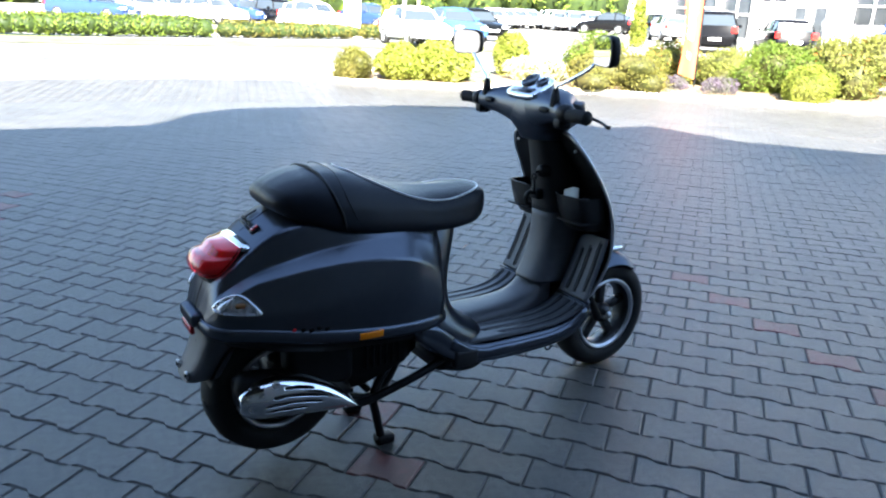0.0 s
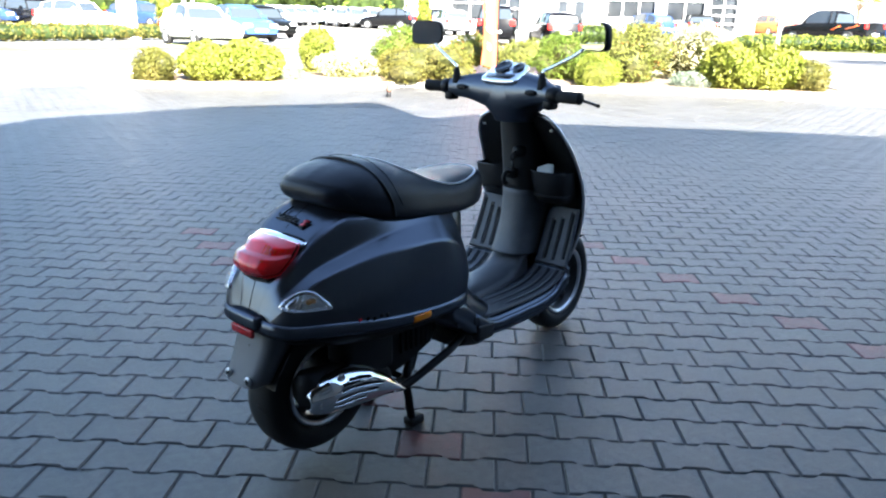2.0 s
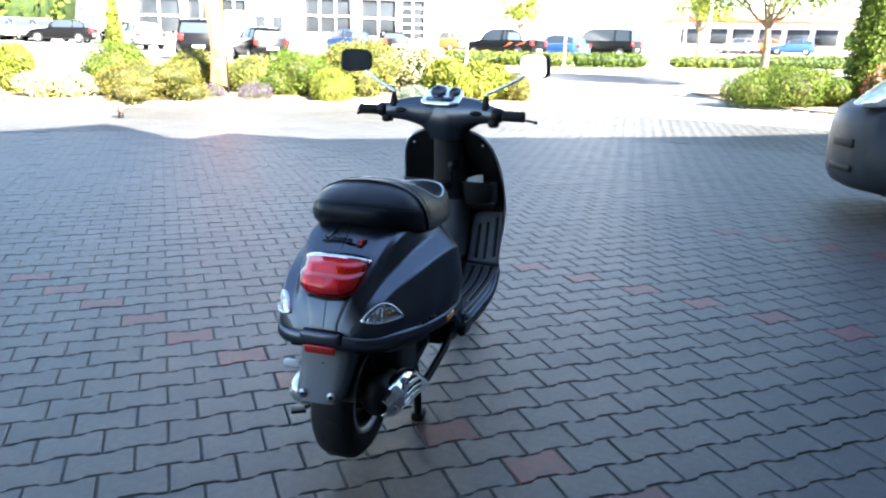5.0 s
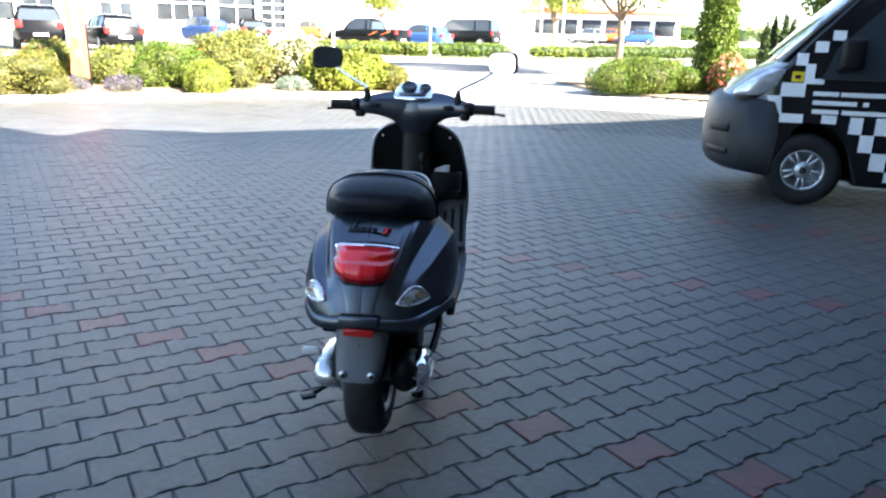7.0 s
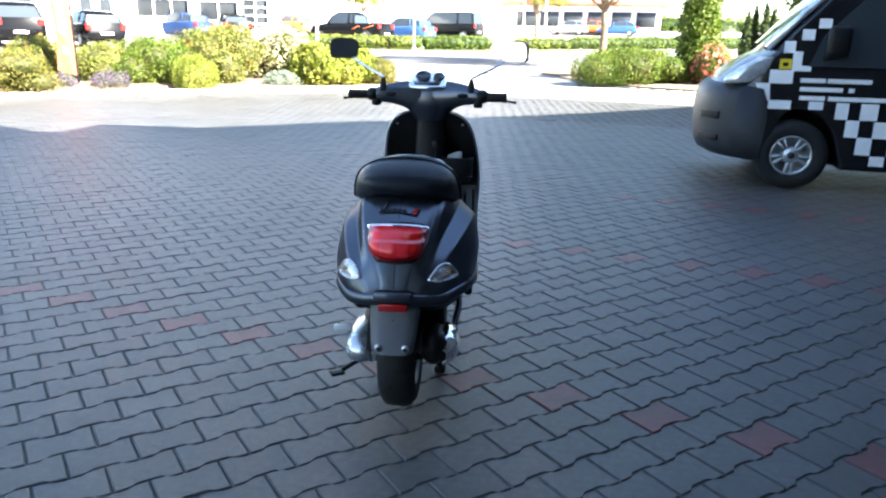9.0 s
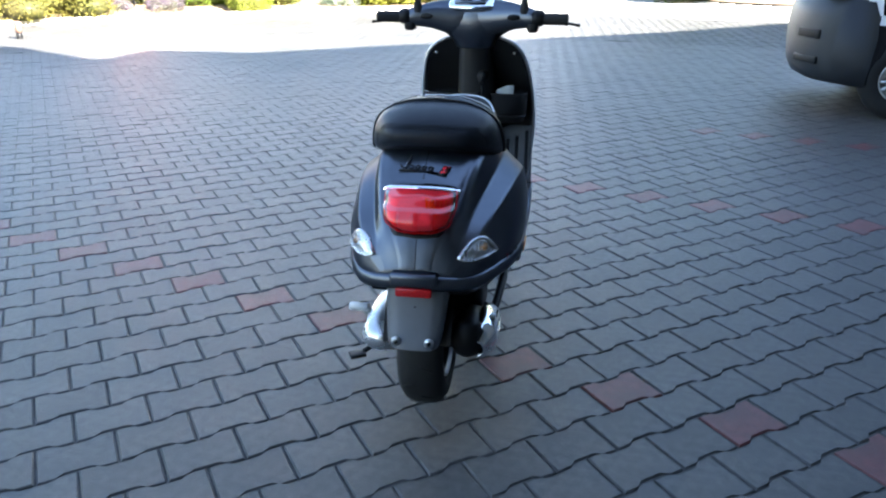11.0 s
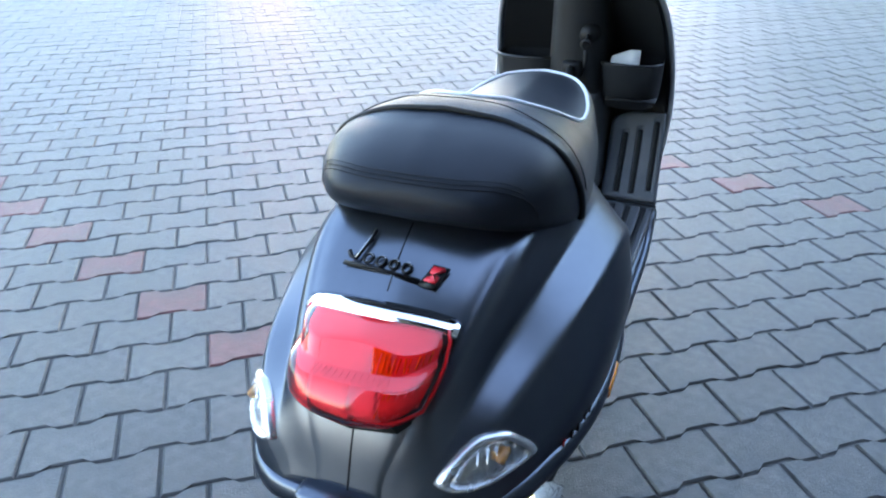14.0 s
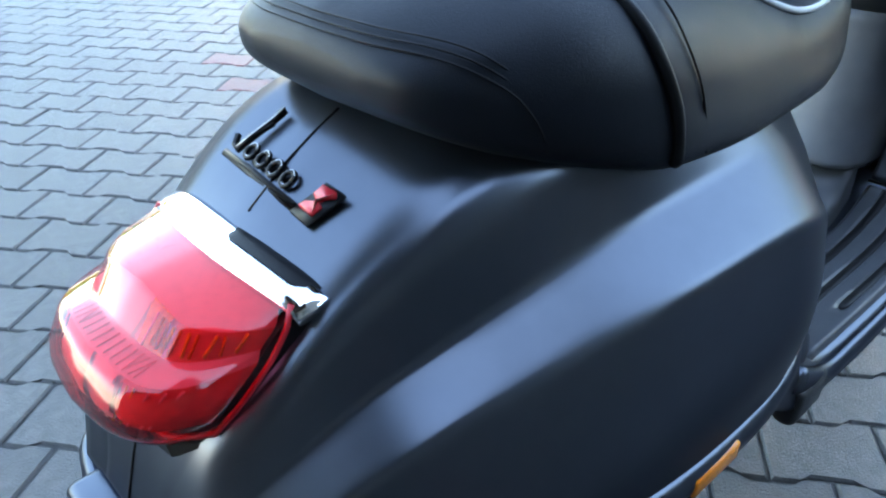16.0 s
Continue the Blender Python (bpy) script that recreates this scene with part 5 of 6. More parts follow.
def island(name, outline, label, sunk=0.0):
    o = spline(list(outline) + [outline[0]], 90)[:-1]
    c = o.mean(0)
    bed = tagged(part(name, ([(x, y, ground_z(x, y) + 0.06) for x, y in o] + [(c[0], c[1], ground_z(*c) + 0.16)], [(i, (i + 1) % len(o), len(o)) for i in range(len(o))]), "soil"), label, "flower bed", kind="structure")
    n = len(o)
    for i in range(0, n, 2):
        a, b = o[i], o[(i + 2) % n]
        m, d = (a + b) / 2, b - a
        ln = np.linalg.norm(d)
        part("kerb_stone", block((ln - .012, .09, .20), (m[0], m[1], ground_z(*m) + .005 - sunk), .012, 1, Euler((0, 0, math.atan2(d[1], d[0])))), "kerb", bed)
    return bed


island("planting_bed", [(-13.4, 4.7), (-12.2, 5.2), (-11.3, 6.2), (-10.5, 7.7), (-9.4, 9.4), (-8.2, 10.7), (-6.9, 11.6), (-5.6, 12.7), (-4.3, 13.4), (-3.1, 14.2), (-2.7, 15.1), (-3.4, 16.1), (-5.5, 17.2), (-8.0, 16.4), (-10.5, 14.4), (-12.4, 11.6), (-13.6, 8.2), (-14.1, 5.6)], "mulched planting bed with a low stone edge")
island("planting_bed", [(0.3, 20.6), (1.2, 18.4), (2.2, 16.9), (3.4, 15.9), (5.2, 15.5), (9, 15.8), (13, 17), (14, 20), (9, 22.5), (4, 23.2), (1.2, 22.6)], "mulched planting bed beside the drive", .085)


# ---- plants ----
def leaves(lumps, n, size, seed, shell=0.62, droop=0.0):
    """Many small folded leaves through ellipsoid lumps (x, y, z, rx, ry, rz)."""
    rng = np.random.default_rng(seed)
    L = np.array(lumps, float)
    wts = (L[:, 3] * L[:, 4] + L[:, 3] * L[:, 5] + L[:, 4] * L[:, 5])
    idx = rng.choice(len(L), n, p=wts / wts.sum())
    d = rng.normal(size=(n, 3))
    d /= np.linalg.norm(d, axis=1)[:, None]
    d[:, 2] = np.where(d[:, 2] < -0.85, -d[:, 2], d[:, 2])
    rad = shell + (1.06 - shell) * rng.random(n) ** 0.6
    rad *= 1 + 0.10 * np.sin(d[:, 0] * 7 + idx) * np.cos(d[:, 1] * 6 + idx * 2)
    pos = L[idx, :3] + d * L[idx, 3:] * rad[:, None]
    nrm = d + 0.9 * rng.normal(size=(n, 3))
    nrm /= np.linalg.norm(nrm, axis=1)[:, None]
    t1 = np.cross(nrm, rng.normal(size=(n, 3)))
    t1 /= np.linalg.norm(t1, axis=1)[:, None]
    t2 = np.cross(nrm, t1)
    s = size * (0.6 + 0.8 * rng.random(n))[:, None]
    v = np.stack([pos - t1 * s, pos + t2 * s * 0.45 + nrm * s * 0.12, pos + t1 * s - nrm * s * droop, pos - t2 * s * 0.45 + nrm * s * 0.12], 1).reshape(-1, 3)
    f = [(4 * i, 4 * i + 1, 4 * i + 2, 4 * i + 3) for i in range(n)]
    me = bpy.data.meshes.new("leaves")
    me.from_pydata(v.tolist(), [], f)
    return me


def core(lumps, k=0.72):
    """The inner mass of twigs; its dark colour stands for shade inside the foliage."""
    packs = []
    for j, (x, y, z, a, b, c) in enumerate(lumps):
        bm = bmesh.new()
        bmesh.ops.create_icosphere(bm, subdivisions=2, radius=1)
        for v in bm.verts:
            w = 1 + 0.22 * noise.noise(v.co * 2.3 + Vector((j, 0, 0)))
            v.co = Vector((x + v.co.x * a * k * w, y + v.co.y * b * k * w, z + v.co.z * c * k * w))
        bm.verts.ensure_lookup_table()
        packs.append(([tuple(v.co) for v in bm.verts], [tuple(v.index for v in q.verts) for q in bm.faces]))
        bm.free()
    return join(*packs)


def bush(x, y, w, h, leaf, label, seed, n=1500, size=0.05, name="bush", lumps=None, flower=None, fn=200, category="bush"):
    b = thing(name, pose(x, y, ground_z(x, y) - 0.02, 0, 0, 0), label, category)
    rng = random.Random(seed)
    if lumps is None:
        lumps = [(0, 0, h * .48, w * .40, w * .38, h * .48)]
        for i in range(7):
            a = i * 2.4 + rng.random()
            r = w * (.18 + .16 * rng.random())
            lumps.append((r * math.cos(a), r * math.sin(a), h * (.24 + .42 * rng.random()), w * (.19 + .08 * rng.random()), w * (.19 + .08 * rng.random()), h * (.25 + .12 * rng.random())))
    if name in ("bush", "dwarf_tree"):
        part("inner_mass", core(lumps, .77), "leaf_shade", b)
    part("foliage", leaves(lumps, int(n * 3.0), size * .60, seed, .72), leaf, b)
    if flower:
        part("blossom", leaves([(a, c, d + .02, e * 1.03, g * 1.03, i * 1.03) for a, c, d, e, g, i in lumps], fn, size * .9, seed + 7, .95), flower, b)
    for i in range(4):
        a = i * 1.6
        part("stem", tube([(0.05 * math.cos(a), .05 * math.sin(a), -.06), (w * .2 * math.cos(a), w * .2 * math.sin(a), h * .5)], [.02, .008], 6), "bark", b)
    return b


bush(-12.27, 5.59, 1.02, 0.74, "leaf_olive", "low olive-brown evergreen shrub at the bed's tip", 1, 3230, 0.037)
bush(-11.87, 6.49, 1.14, 0.85, "leaf_light", "light green rhododendron with long leaves", 2, 3230, 0.081)
bush(-11.5, 7.24, 1.32, 0.91, "leaf_light", "light green rhododendron with long leaves", 3, 2890, 0.081)
bush(-12.5, 9.7, 1.02, 1.11, "leaf_light", "round yellow-green dwarf tree in the bed", 4, 3230, 0.052, name="dwarf_tree", category="shrub")
bush(-11.05, 7.85, 0.58, 0.37, "leaf_grey", "grey-green ground-cover plant in the mulch", 5, 1530, 0.034, name="ground_cover", category="plant")
bush(-10.95, 9.25, 1.59, 0.67, "petal_pale", "pale cream-flowering shrub in the bed", 6, 2550, 0.052)
bush(-11.0, 10.85, 1.68, 1.20, "leaf_mid", "feathery green juniper in the bed", 7, 4080, 0.046)
bush(-9.6, 10.2, 2.32, 0.92, "leaf_olive", "low bronze-green evergreen shrub in the bed", 8, 3910, 0.040)
bush(-10.0, 12.2, 1.61, 1.06, "leaf_yellow", "yellow-green shrub with orange tips", 9, 3400, 0.048, flower="leaf_orange", fn=260)
bush(-8.75, 11.05, 0.68, 0.43, "petal_lilac", "clump of flowering lavender in the mulch", 10, 1190, 0.029, name="lavender", category="plant")
bush(-8.0, 11.5, 0.79, 0.46, "petal_lilac", "clump of flowering lavender in the mulch", 11, 1360, 0.029, name="lavender", category="plant")
bush(-8.75, 12.75, 1.61, 0.98, "leaf_yellow", "golden evergreen shrub in the bed", 12, 3400, 0.046)
bush(-7.65, 12.75, 1.72, 1.12, "leaf_mid", "dense mid-green juniper in the bed", 13, 4420, 0.044)
bush(-6.6, 12.25, 1.21, 0.72, "leaf_light", "small clipped green ball of box", 14, 3230, 0.029, lumps=[(0, 0, .34, .46, .46, .40)], category="shrub")
bush(-6.6, 13.5, 1.88, 1.38, "leaf_yellow", "tall golden shrub with bronze tips", 15, 4420, 0.048, flower="leaf_orange", fn=200)
bush(-5.9, 15.2, 2.02, 1.38, "petal_pale", "cream-flowering shrub in bloom", 16, 3230, 0.052)
bush(-5.25, 13.6, 0.93, 0.44, "leaf_grey", "pale grey-green cushion plant in the mulch", 17, 1530, 0.034, name="ground_cover", category="plant")
bush(-4.65, 13.95, 1.28, 1.03, "leaf_light", "light green rhododendron with long leaves", 18, 3230, 0.081)
bush(-4.05, 14.5, 1.24, 0.98, "leaf_light", "light green rhododendron with long leaves", 19, 2720, 0.081)
bush(-3.4, 15.0, 0.97, 0.70, "leaf_olive", "low olive-brown evergreen shrub at the bed's tip", 20, 2550, 0.037)
bush(2.30, 17.1, 1.5, .86, "leaf_mid", "broad rounded green shrub by the drive", 21, 5200, .045, lumps=[(-.45, 0, .38, .72, .7, .42), (.35, 0, .44, .85, .7, .50), (0, .3, .44, .9, .6, .48)])
bush(3.30, 17.3, 1.3, .90, "leaf_mid", "broad rounded green shrub by the drive", 22, 3600, .045)
bush(4.55, 17.0, 1.15, 1.08, "leaf_mid", "rhododendron covered in coral-pink blossom", 23, 1500, .06, flower="petal_pink", fn=700)


def conifer(x, y, w, h, leaf, label, seed, n=3500, size=.06, name="conifer", slim=.7):
    lumps = [(0, 0, h * u, w * .5 * (1 - u) ** slim * (1 if u > .15 else .85) + .05, w * .5 * (1 - u) ** slim * (1 if u > .15 else .85) + .05, h * .11) for u in np.linspace(.07, .97, 11)]
    c = thing(name, pose(x, y, ground_z(x, y), 0, 0, 0), label, "tree")
    part("trunk", tube([(0, 0, -.05), (0, 0, h * .5), (0, 0, h * .95)], [.07, .05, .01], 8), "bark", c)
    # core in dark green, standing for the shade inside the crown
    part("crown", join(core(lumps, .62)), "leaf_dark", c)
    part("foliage", leaves(lumps, n, size, seed, .6), leaf, c)
    return c


conifer(4.35, 17.9, 1.08, 4.6, "leaf_mid", "slender column-shaped thuja beside the shrubs", 31, 15000, .05, slim=.42)
for i, (x, y, h) in enumerate(((7.15, 24.55, 1.75), (7.42, 24.7, 1.95), (7.70, 24.5, 2.05), (7.98, 24.6, 1.9))):
    conifer(x, y, .42, h, "leaf_dark", "dark narrow cypress in the group beyond the drive", 32 + i, 1500, .06)
conifer(-35.2, 17.4, .9, 4.5, "leaf_light", "slender column-shaped thuja in the car park", 34, 2500, .09)
conifer(-24.9, 25.6, .75, 3.4, "leaf_light", "slender column-shaped thuja in the car park", 35, 2200, .09)


def tree(x, y, h, trunk_h, r, leaf, label, seed, n=5000, size=.10):
    t = thing("tree", pose(x, y, ground_z(x, y), 0, 0, 0), label, "tree")
    rng = random.Random(seed)
    part("trunk", tube(spline([(0, 0, -.1), (.03, .02, trunk_h * .5), (-.02, 0, trunk_h), (.05, .03, h * .75)], 14), np.linspace(.15, .05, 14), 10), "bark", t)
    lumps = []
    for i in range(11):
        a, u = i * 2.4, rng.random()
        rr_ = r * (.25 + .55 * rng.random())
        q = (rr_ * math.cos(a), rr_ * math.sin(a), trunk_h + (h - trunk_h) * (.1 + .8 * u))
        lumps.append((*q, r * .42, r * .42, r * .32))
        part("limb", tube(spline([(0, 0, trunk_h * .8 + .3 * u), (q[0] * .4, q[1] * .4, trunk_h + .2), (q[0], q[1], q[2])], 8), np.linspace(.06, .015, 8), 6), "bark", t)
    part("crown", leaves(lumps, n, size, seed, .25), leaf, t)
    return t


tree(2.4, 24.3, 6.2, 2.25, 2.8, "leaf_mid", "young street tree with a bare straight trunk", 41, 6500, .09)
tree(11.6, 30.5, 5.4, 1.5, 2.3, "leaf_mid", "leafy broad tree behind the parked van", 42, 9000, .11)
tree(14.5, 26.0, 8.5, 2.4, 3.2, "leaf_dark", "leafy broad tree behind the parked van", 43, 6500, .12)
tree(-0.2, 47.5, 6.5, 2.2, 2.0, "leaf_light", "young leafy tree beside the road", 44, 3000, .12)
tree(-15.2, 62.0, 8.0, 2.2, 2.2, "leaf_light", "young leafy tree beside the road", 45, 2500, .14)


def hedge(line, width, h, leaf, label, seed, per=260, size=.05):
    p = np.array(line, float)
    seg = np.linalg.norm(np.diff(p, axis=0), axis=1)
    u = np.concatenate([[0], np.cumsum(seg)])
    k = max(2, int(u[-1] / (width * .34)))
    q = [(np.interp(v, u, p[:, 0]), np.interp(v, u, p[:, 1])) for v in np.linspace(0, u[-1], k)]
    rng = random.Random(seed)
    lumps = [(x, y, ground_z(x, y) + h * .46, width * .52, width * .52, h * (.46 + .08 * rng.random())) for x, y in q]
    b = thing("hedge", pose(0, 0, 0), label, "hedge")
    # dark core, its colour stands for shade deep in the hedge
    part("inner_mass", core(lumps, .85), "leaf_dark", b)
    part("foliage", leaves(lumps, int(per * k * .8), size, seed, .85), leaf, b)
    return b


hedge([(-27.0, -22), (-26.6, -8), (-26.8, 0), (-27.7, 6)], .9, .78, "leaf_mid", "long clipped green hedge along the car park", 51, 230, .06)
hedge([(-28.0, 7.0), (-28.4, 11), (-29.0, 15.3)], 1.0, .66, "leaf_olive", "low loose hedge along the car park", 52, 230, .06)
hedge([(-12.3, 33.6), (-9.0, 34.8), (-6.1, 35.6)], .9, .68, "leaf_light", "clipped hedge in front of the pickup", 53, 240, .06)
hedge([(-5.4, 35.9), (-4.2, 36.2), (-2.6, 36.8)], .9, .72, "leaf_mid", "clipped hedge in front of the dark van", 54, 260, .06)
hedge([(-.9, 38.5), (.6, 39.0), (1.4, 39.4)], .9, .62, "leaf_light", "short clipped hedge by the road", 55, 260, .06)
hedge([(2.0, 40.2), (4.6, 41.3), (9.5, 43), (16, 46)], .9, .70, "leaf_mid", "clipped hedge by the road", 56, 240, .06)

# the wood behind the car parks
rng = np.random.default_rng(77)
lumps = []
for a in np.linspace(radians(138), radians(188), 33):
    r = 74 + 8 * rng.random()
    lumps.append((r * math.cos(a), r * math.sin(a), 3.5 + 2.5 * rng.random(), 3.6, 3.6, 4.5))
for a in np.linspace(radians(60), radians(83), 13):
    r = 118 + 8 * rng.random()
    lumps.append((r * math.cos(a), r * math.sin(a), 2.0 + 1.2 * rng.random(), 4.2, 4.2, 2.6))
woods = thing("woods", pose(0, 0, 0), "row of green trees far behind the car park", "trees", kind="stuff")
part("inner_mass", core(lumps, .8), "leaf_dark", woods)
part("foliage", leaves(lumps, 16000, .32, 78, .8), "leaf_mid", woods)

# ---- parked cars ----
def car_paint(name, color, metal=0.3):
    return material(name, color, 0.18, metal=metal, var=0.05, vscale=3, bump=0.0, coat=0.0, spec=0.2)


PAINTS = {"silver": car_paint("silver_car_paint", (0.45, 0.47, 0.50), .6), "white": car_paint("white_car_paint", (0.75, 0.75, 0.74), 0), "black": car_paint("black_car_paint", (0.0035, 0.0035, 0.004), 0),
          "blue": car_paint("dark_blue_car_paint", (0.03, 0.06, 0.16), .4), "mid_blue": car_paint("blue_car_paint", (0.05, 0.12, 0.30), .4), "red": car_paint("dark_red_car_paint", (0.22, 0.02, 0.025), .3),
          "pale_blue": car_paint("pale_blue_car_paint", (0.35, 0.42, 0.50), .5), "green": car_paint("dark_green_car_paint", (0.0035, 0.004, 0.004), 0), "orange": car_paint("orange_car_paint", (0.65, 0.14, 0.04), .1)}
M["car_glass"] = material("car_glass", (0.030, 0.038, 0.046), 0.08, var=0.05, vscale=1, bump=0.0, spec=0.5)
M["headlamp"] = material("headlamp", (0.7, 0.72, 0.74), 0.1, metal=0.6, var=0.2, vscale=20, bump=0.3, bscale=40)
M["car_tail"] = material("car_tail_lamp", (0.5, 0.015, 0.012), 0.15, var=0.2, vscale=20, bump=0.0)
# (share of the length from the nose, height of the lower shell, height of the roof line) by kind
SHAPES = {
    "hatchback": (4.05, 1.74, 1.48, [(0, .52, 0), (.03, .68, 0), (.12, .80, 0), (.27, .92, 0), (.42, .96, 1.36), (.52, .97, 1.48), (.72, .98, 1.46), (.88, .99, 1.32), (.965, .98, 0), (1, .60, 0)]),
    "estate": (4.6, 1.80, 1.50, [(0, .50, 0), (.03, .66, 0), (.10, .78, 0), (.25, .90, 0), (.38, .94, 1.34), (.47, .95, 1.48), (.72, .96, 1.48), (.92, .98, 1.36), (.975, .96, 0), (1, .58, 0)]),
    "suv": (4.5, 1.85, 1.72, [(0, .62, 0), (.03, .84, 0), (.08, .98, 0), (.26, 1.06, 0), (.36, 1.08, 1.54), (.45, 1.09, 1.70), (.74, 1.10, 1.71), (.92, 1.12, 1.56), (.97, 1.10, 0), (1, .70, 0)]),
    "pickup": (5.1, 1.82, 1.76, [(0, .66, 0), (.03, .90, 0), (.07, 1.00, 0), (.24, 1.08, 0), (.33, 1.10, 1.58), (.40, 1.11, 1.75), (.58, 1.12, 1.75), (.64, 1.12, 1.6), (.67, 1.12, 0), (.985, 1.12, 0), (1, .72, 0)]),
    "minibus": (4.9, 1.90, 1.95, [(0, .60, 0), (.02, .80, 0), (.06, .98, 0), (.16, 1.10, 0), (.24, 1.12, 1.74), (.32, 1.13, 1.92), (.72, 1.14, 1.95), (.95, 1.15, 1.90), (.985, 1.12, 0), (1, .64, 0)]),
}


def car(x, y, heading, kind, paint, label):
    """heading: degrees from +y, anticlockwise, in which the nose points."""
    length, width, _, prof = SHAPES[kind]
    v = thing("car", pose(x, y, ground_z(x, y), 0, 0, heading), label, "car", "parked cars")
    w = width / 2
    rings, green = [], []
    for u, belt, roof in prof:
        yy = length * (.5 - u)
        nose = 1 - .16 * max(0, (abs(u - .5) - .38) / .12) ** 2
        low = .24 if .05 < u < .95 else .32
        ring = [(w * .86 * nose, low), (w * .98 * nose, low + .16), (w * nose, (low + belt) / 2 + .05), (w * .97 * nose, belt - .06), (w * .88 * nose, belt)]
        rings.append([(a, yy, b) for a, b in ring] + [(-a, yy, b) for a, b in ring[::-1]])
        if roof:
            green.append((yy, w, belt, roof))
    body = part("body", sharp(mesh("body", *loft(rings)), 40), PAINTS[paint], v)
    cab = []
    y_f, y_b = green[0][0] + .32, green[-1][0] - (.10 if kind != "pickup" else .05)
    bf, bb = green[0][2], green[-1][2]
    cab.append([(w * .84, y_f, bf - .02), (w * .80, y_f - .02, bf), (-w * .80, y_f - .02, bf), (-w * .84, y_f, bf - .02)])
    for yy, ww, belt, roof in green:
        cab.append([(ww * .87, yy, belt - .03), (ww * .70, yy, roof - .03), (-ww * .70, yy, roof - .03), (-ww * .87, yy, belt - .03)])
    cab.append([(w * .84, y_b, bb - .02), (w * .80, y_b + .01, bb), (-w * .80, y_b + .01, bb), (-w * .84, y_b, bb - .02)])
    part("glasshouse", sharp(mesh("windows", *loft(cab)), 20), "car_glass", v)
    roof = [[(ww * .70, yy, rf - .035), (ww * .64, yy, rf), (0, yy, rf + .02), (-ww * .64, yy, rf), (-ww * .70, yy, rf - .035)] for yy, ww, belt, rf in green]
    part("roof", loft(roof), PAINTS[paint], v)
    for s in (1, -1):
        for i, (yy, ww, belt, rf) in enumerate(green):
            if i in (0, len(green) - 1) or i == len(green) // 2:
                top = (s * ww * .705, yy, rf - .02)
                foot = (s * ww * .872, (y_f if i == 0 else (y_b if i == len(green) - 1 else yy)), belt - .03)
                part("pillar", tube([foot, top], .035, 6), PAINTS[paint], v)
        part("wing_mirror", block((.16, .10, .12), (s * (w + .06), green[0][0] + .05, green[0][2] + .06), .03, 2), PAINTS[paint], v)
        part("headlight", block((.36, .14, .16), (s * w * .66, length * .485, prof[1][1] - .04), .04, 2, Euler((0, 0, radians(-18 * s)))), "headlamp", v)
        part("tail_lamp", block((.24, .10, .26), (s * w * .80, -length * .487, prof[-2][1] - .16), .03, 2), "car_tail", v)
        r = .31 if kind not in ("suv", "pickup") else .36
        for yy in (length * .32, -length * .31):
            wh = part("wheel", lathe([(s * (w - .22), r * .62), (s * (w - .22), r * .9), (s * (w - .18), r), (s * (w - .04), r), (s * (w + .005), r * .92), (s * (w + .005), r * .66)], "x", 24, (0, yy, r)), "rubber", v)
            part("wheel_rim", join(lathe([(s * (w - .06), r * .66), (s * (w + .0), r * .64), (s * (w - .01), r * .56), (s * (w - .05), r * .5)], "x", 24, (0, yy, r)), *[block((.03, .05, r * .58), (s * (w - .01), yy + math.sin(radians(72 * k)) * r * .3, r + math.cos(radians(72 * k)) * r * .3), .008, 1, Euler((-radians(72 * k), 0, 0))) for k in range(5)]), "alu", wh)
    part("lower_trim", block((width * .9, length * .93, .14), (0, 0, .27), .04, 2), "black", v)
    part("plate", block((.52, .02, .11), (0, length * .5 + .005, .45), .004, 1), "paper", v)
    part("plate", block((.52, .02, .11), (0, -length * .5 - .005, .55), .004, 1), "paper", v)
    if kind == "pickup":
        for s in (1, -1):
            for y0, y1, z0 in ((-1.25, -.75, .98), (-2.25, -1.55, 1.02)):
                part("stripe_foil", mapped(prism([(y0, z0), (y0 + .12, z0), (y1 + .12, z0 - .22), (y1, z0 - .22)], 0, .006), lambda y, z, d, s=s: (s * (w * .995 + d), y, z)), PAINTS["orange"], body)
    return v


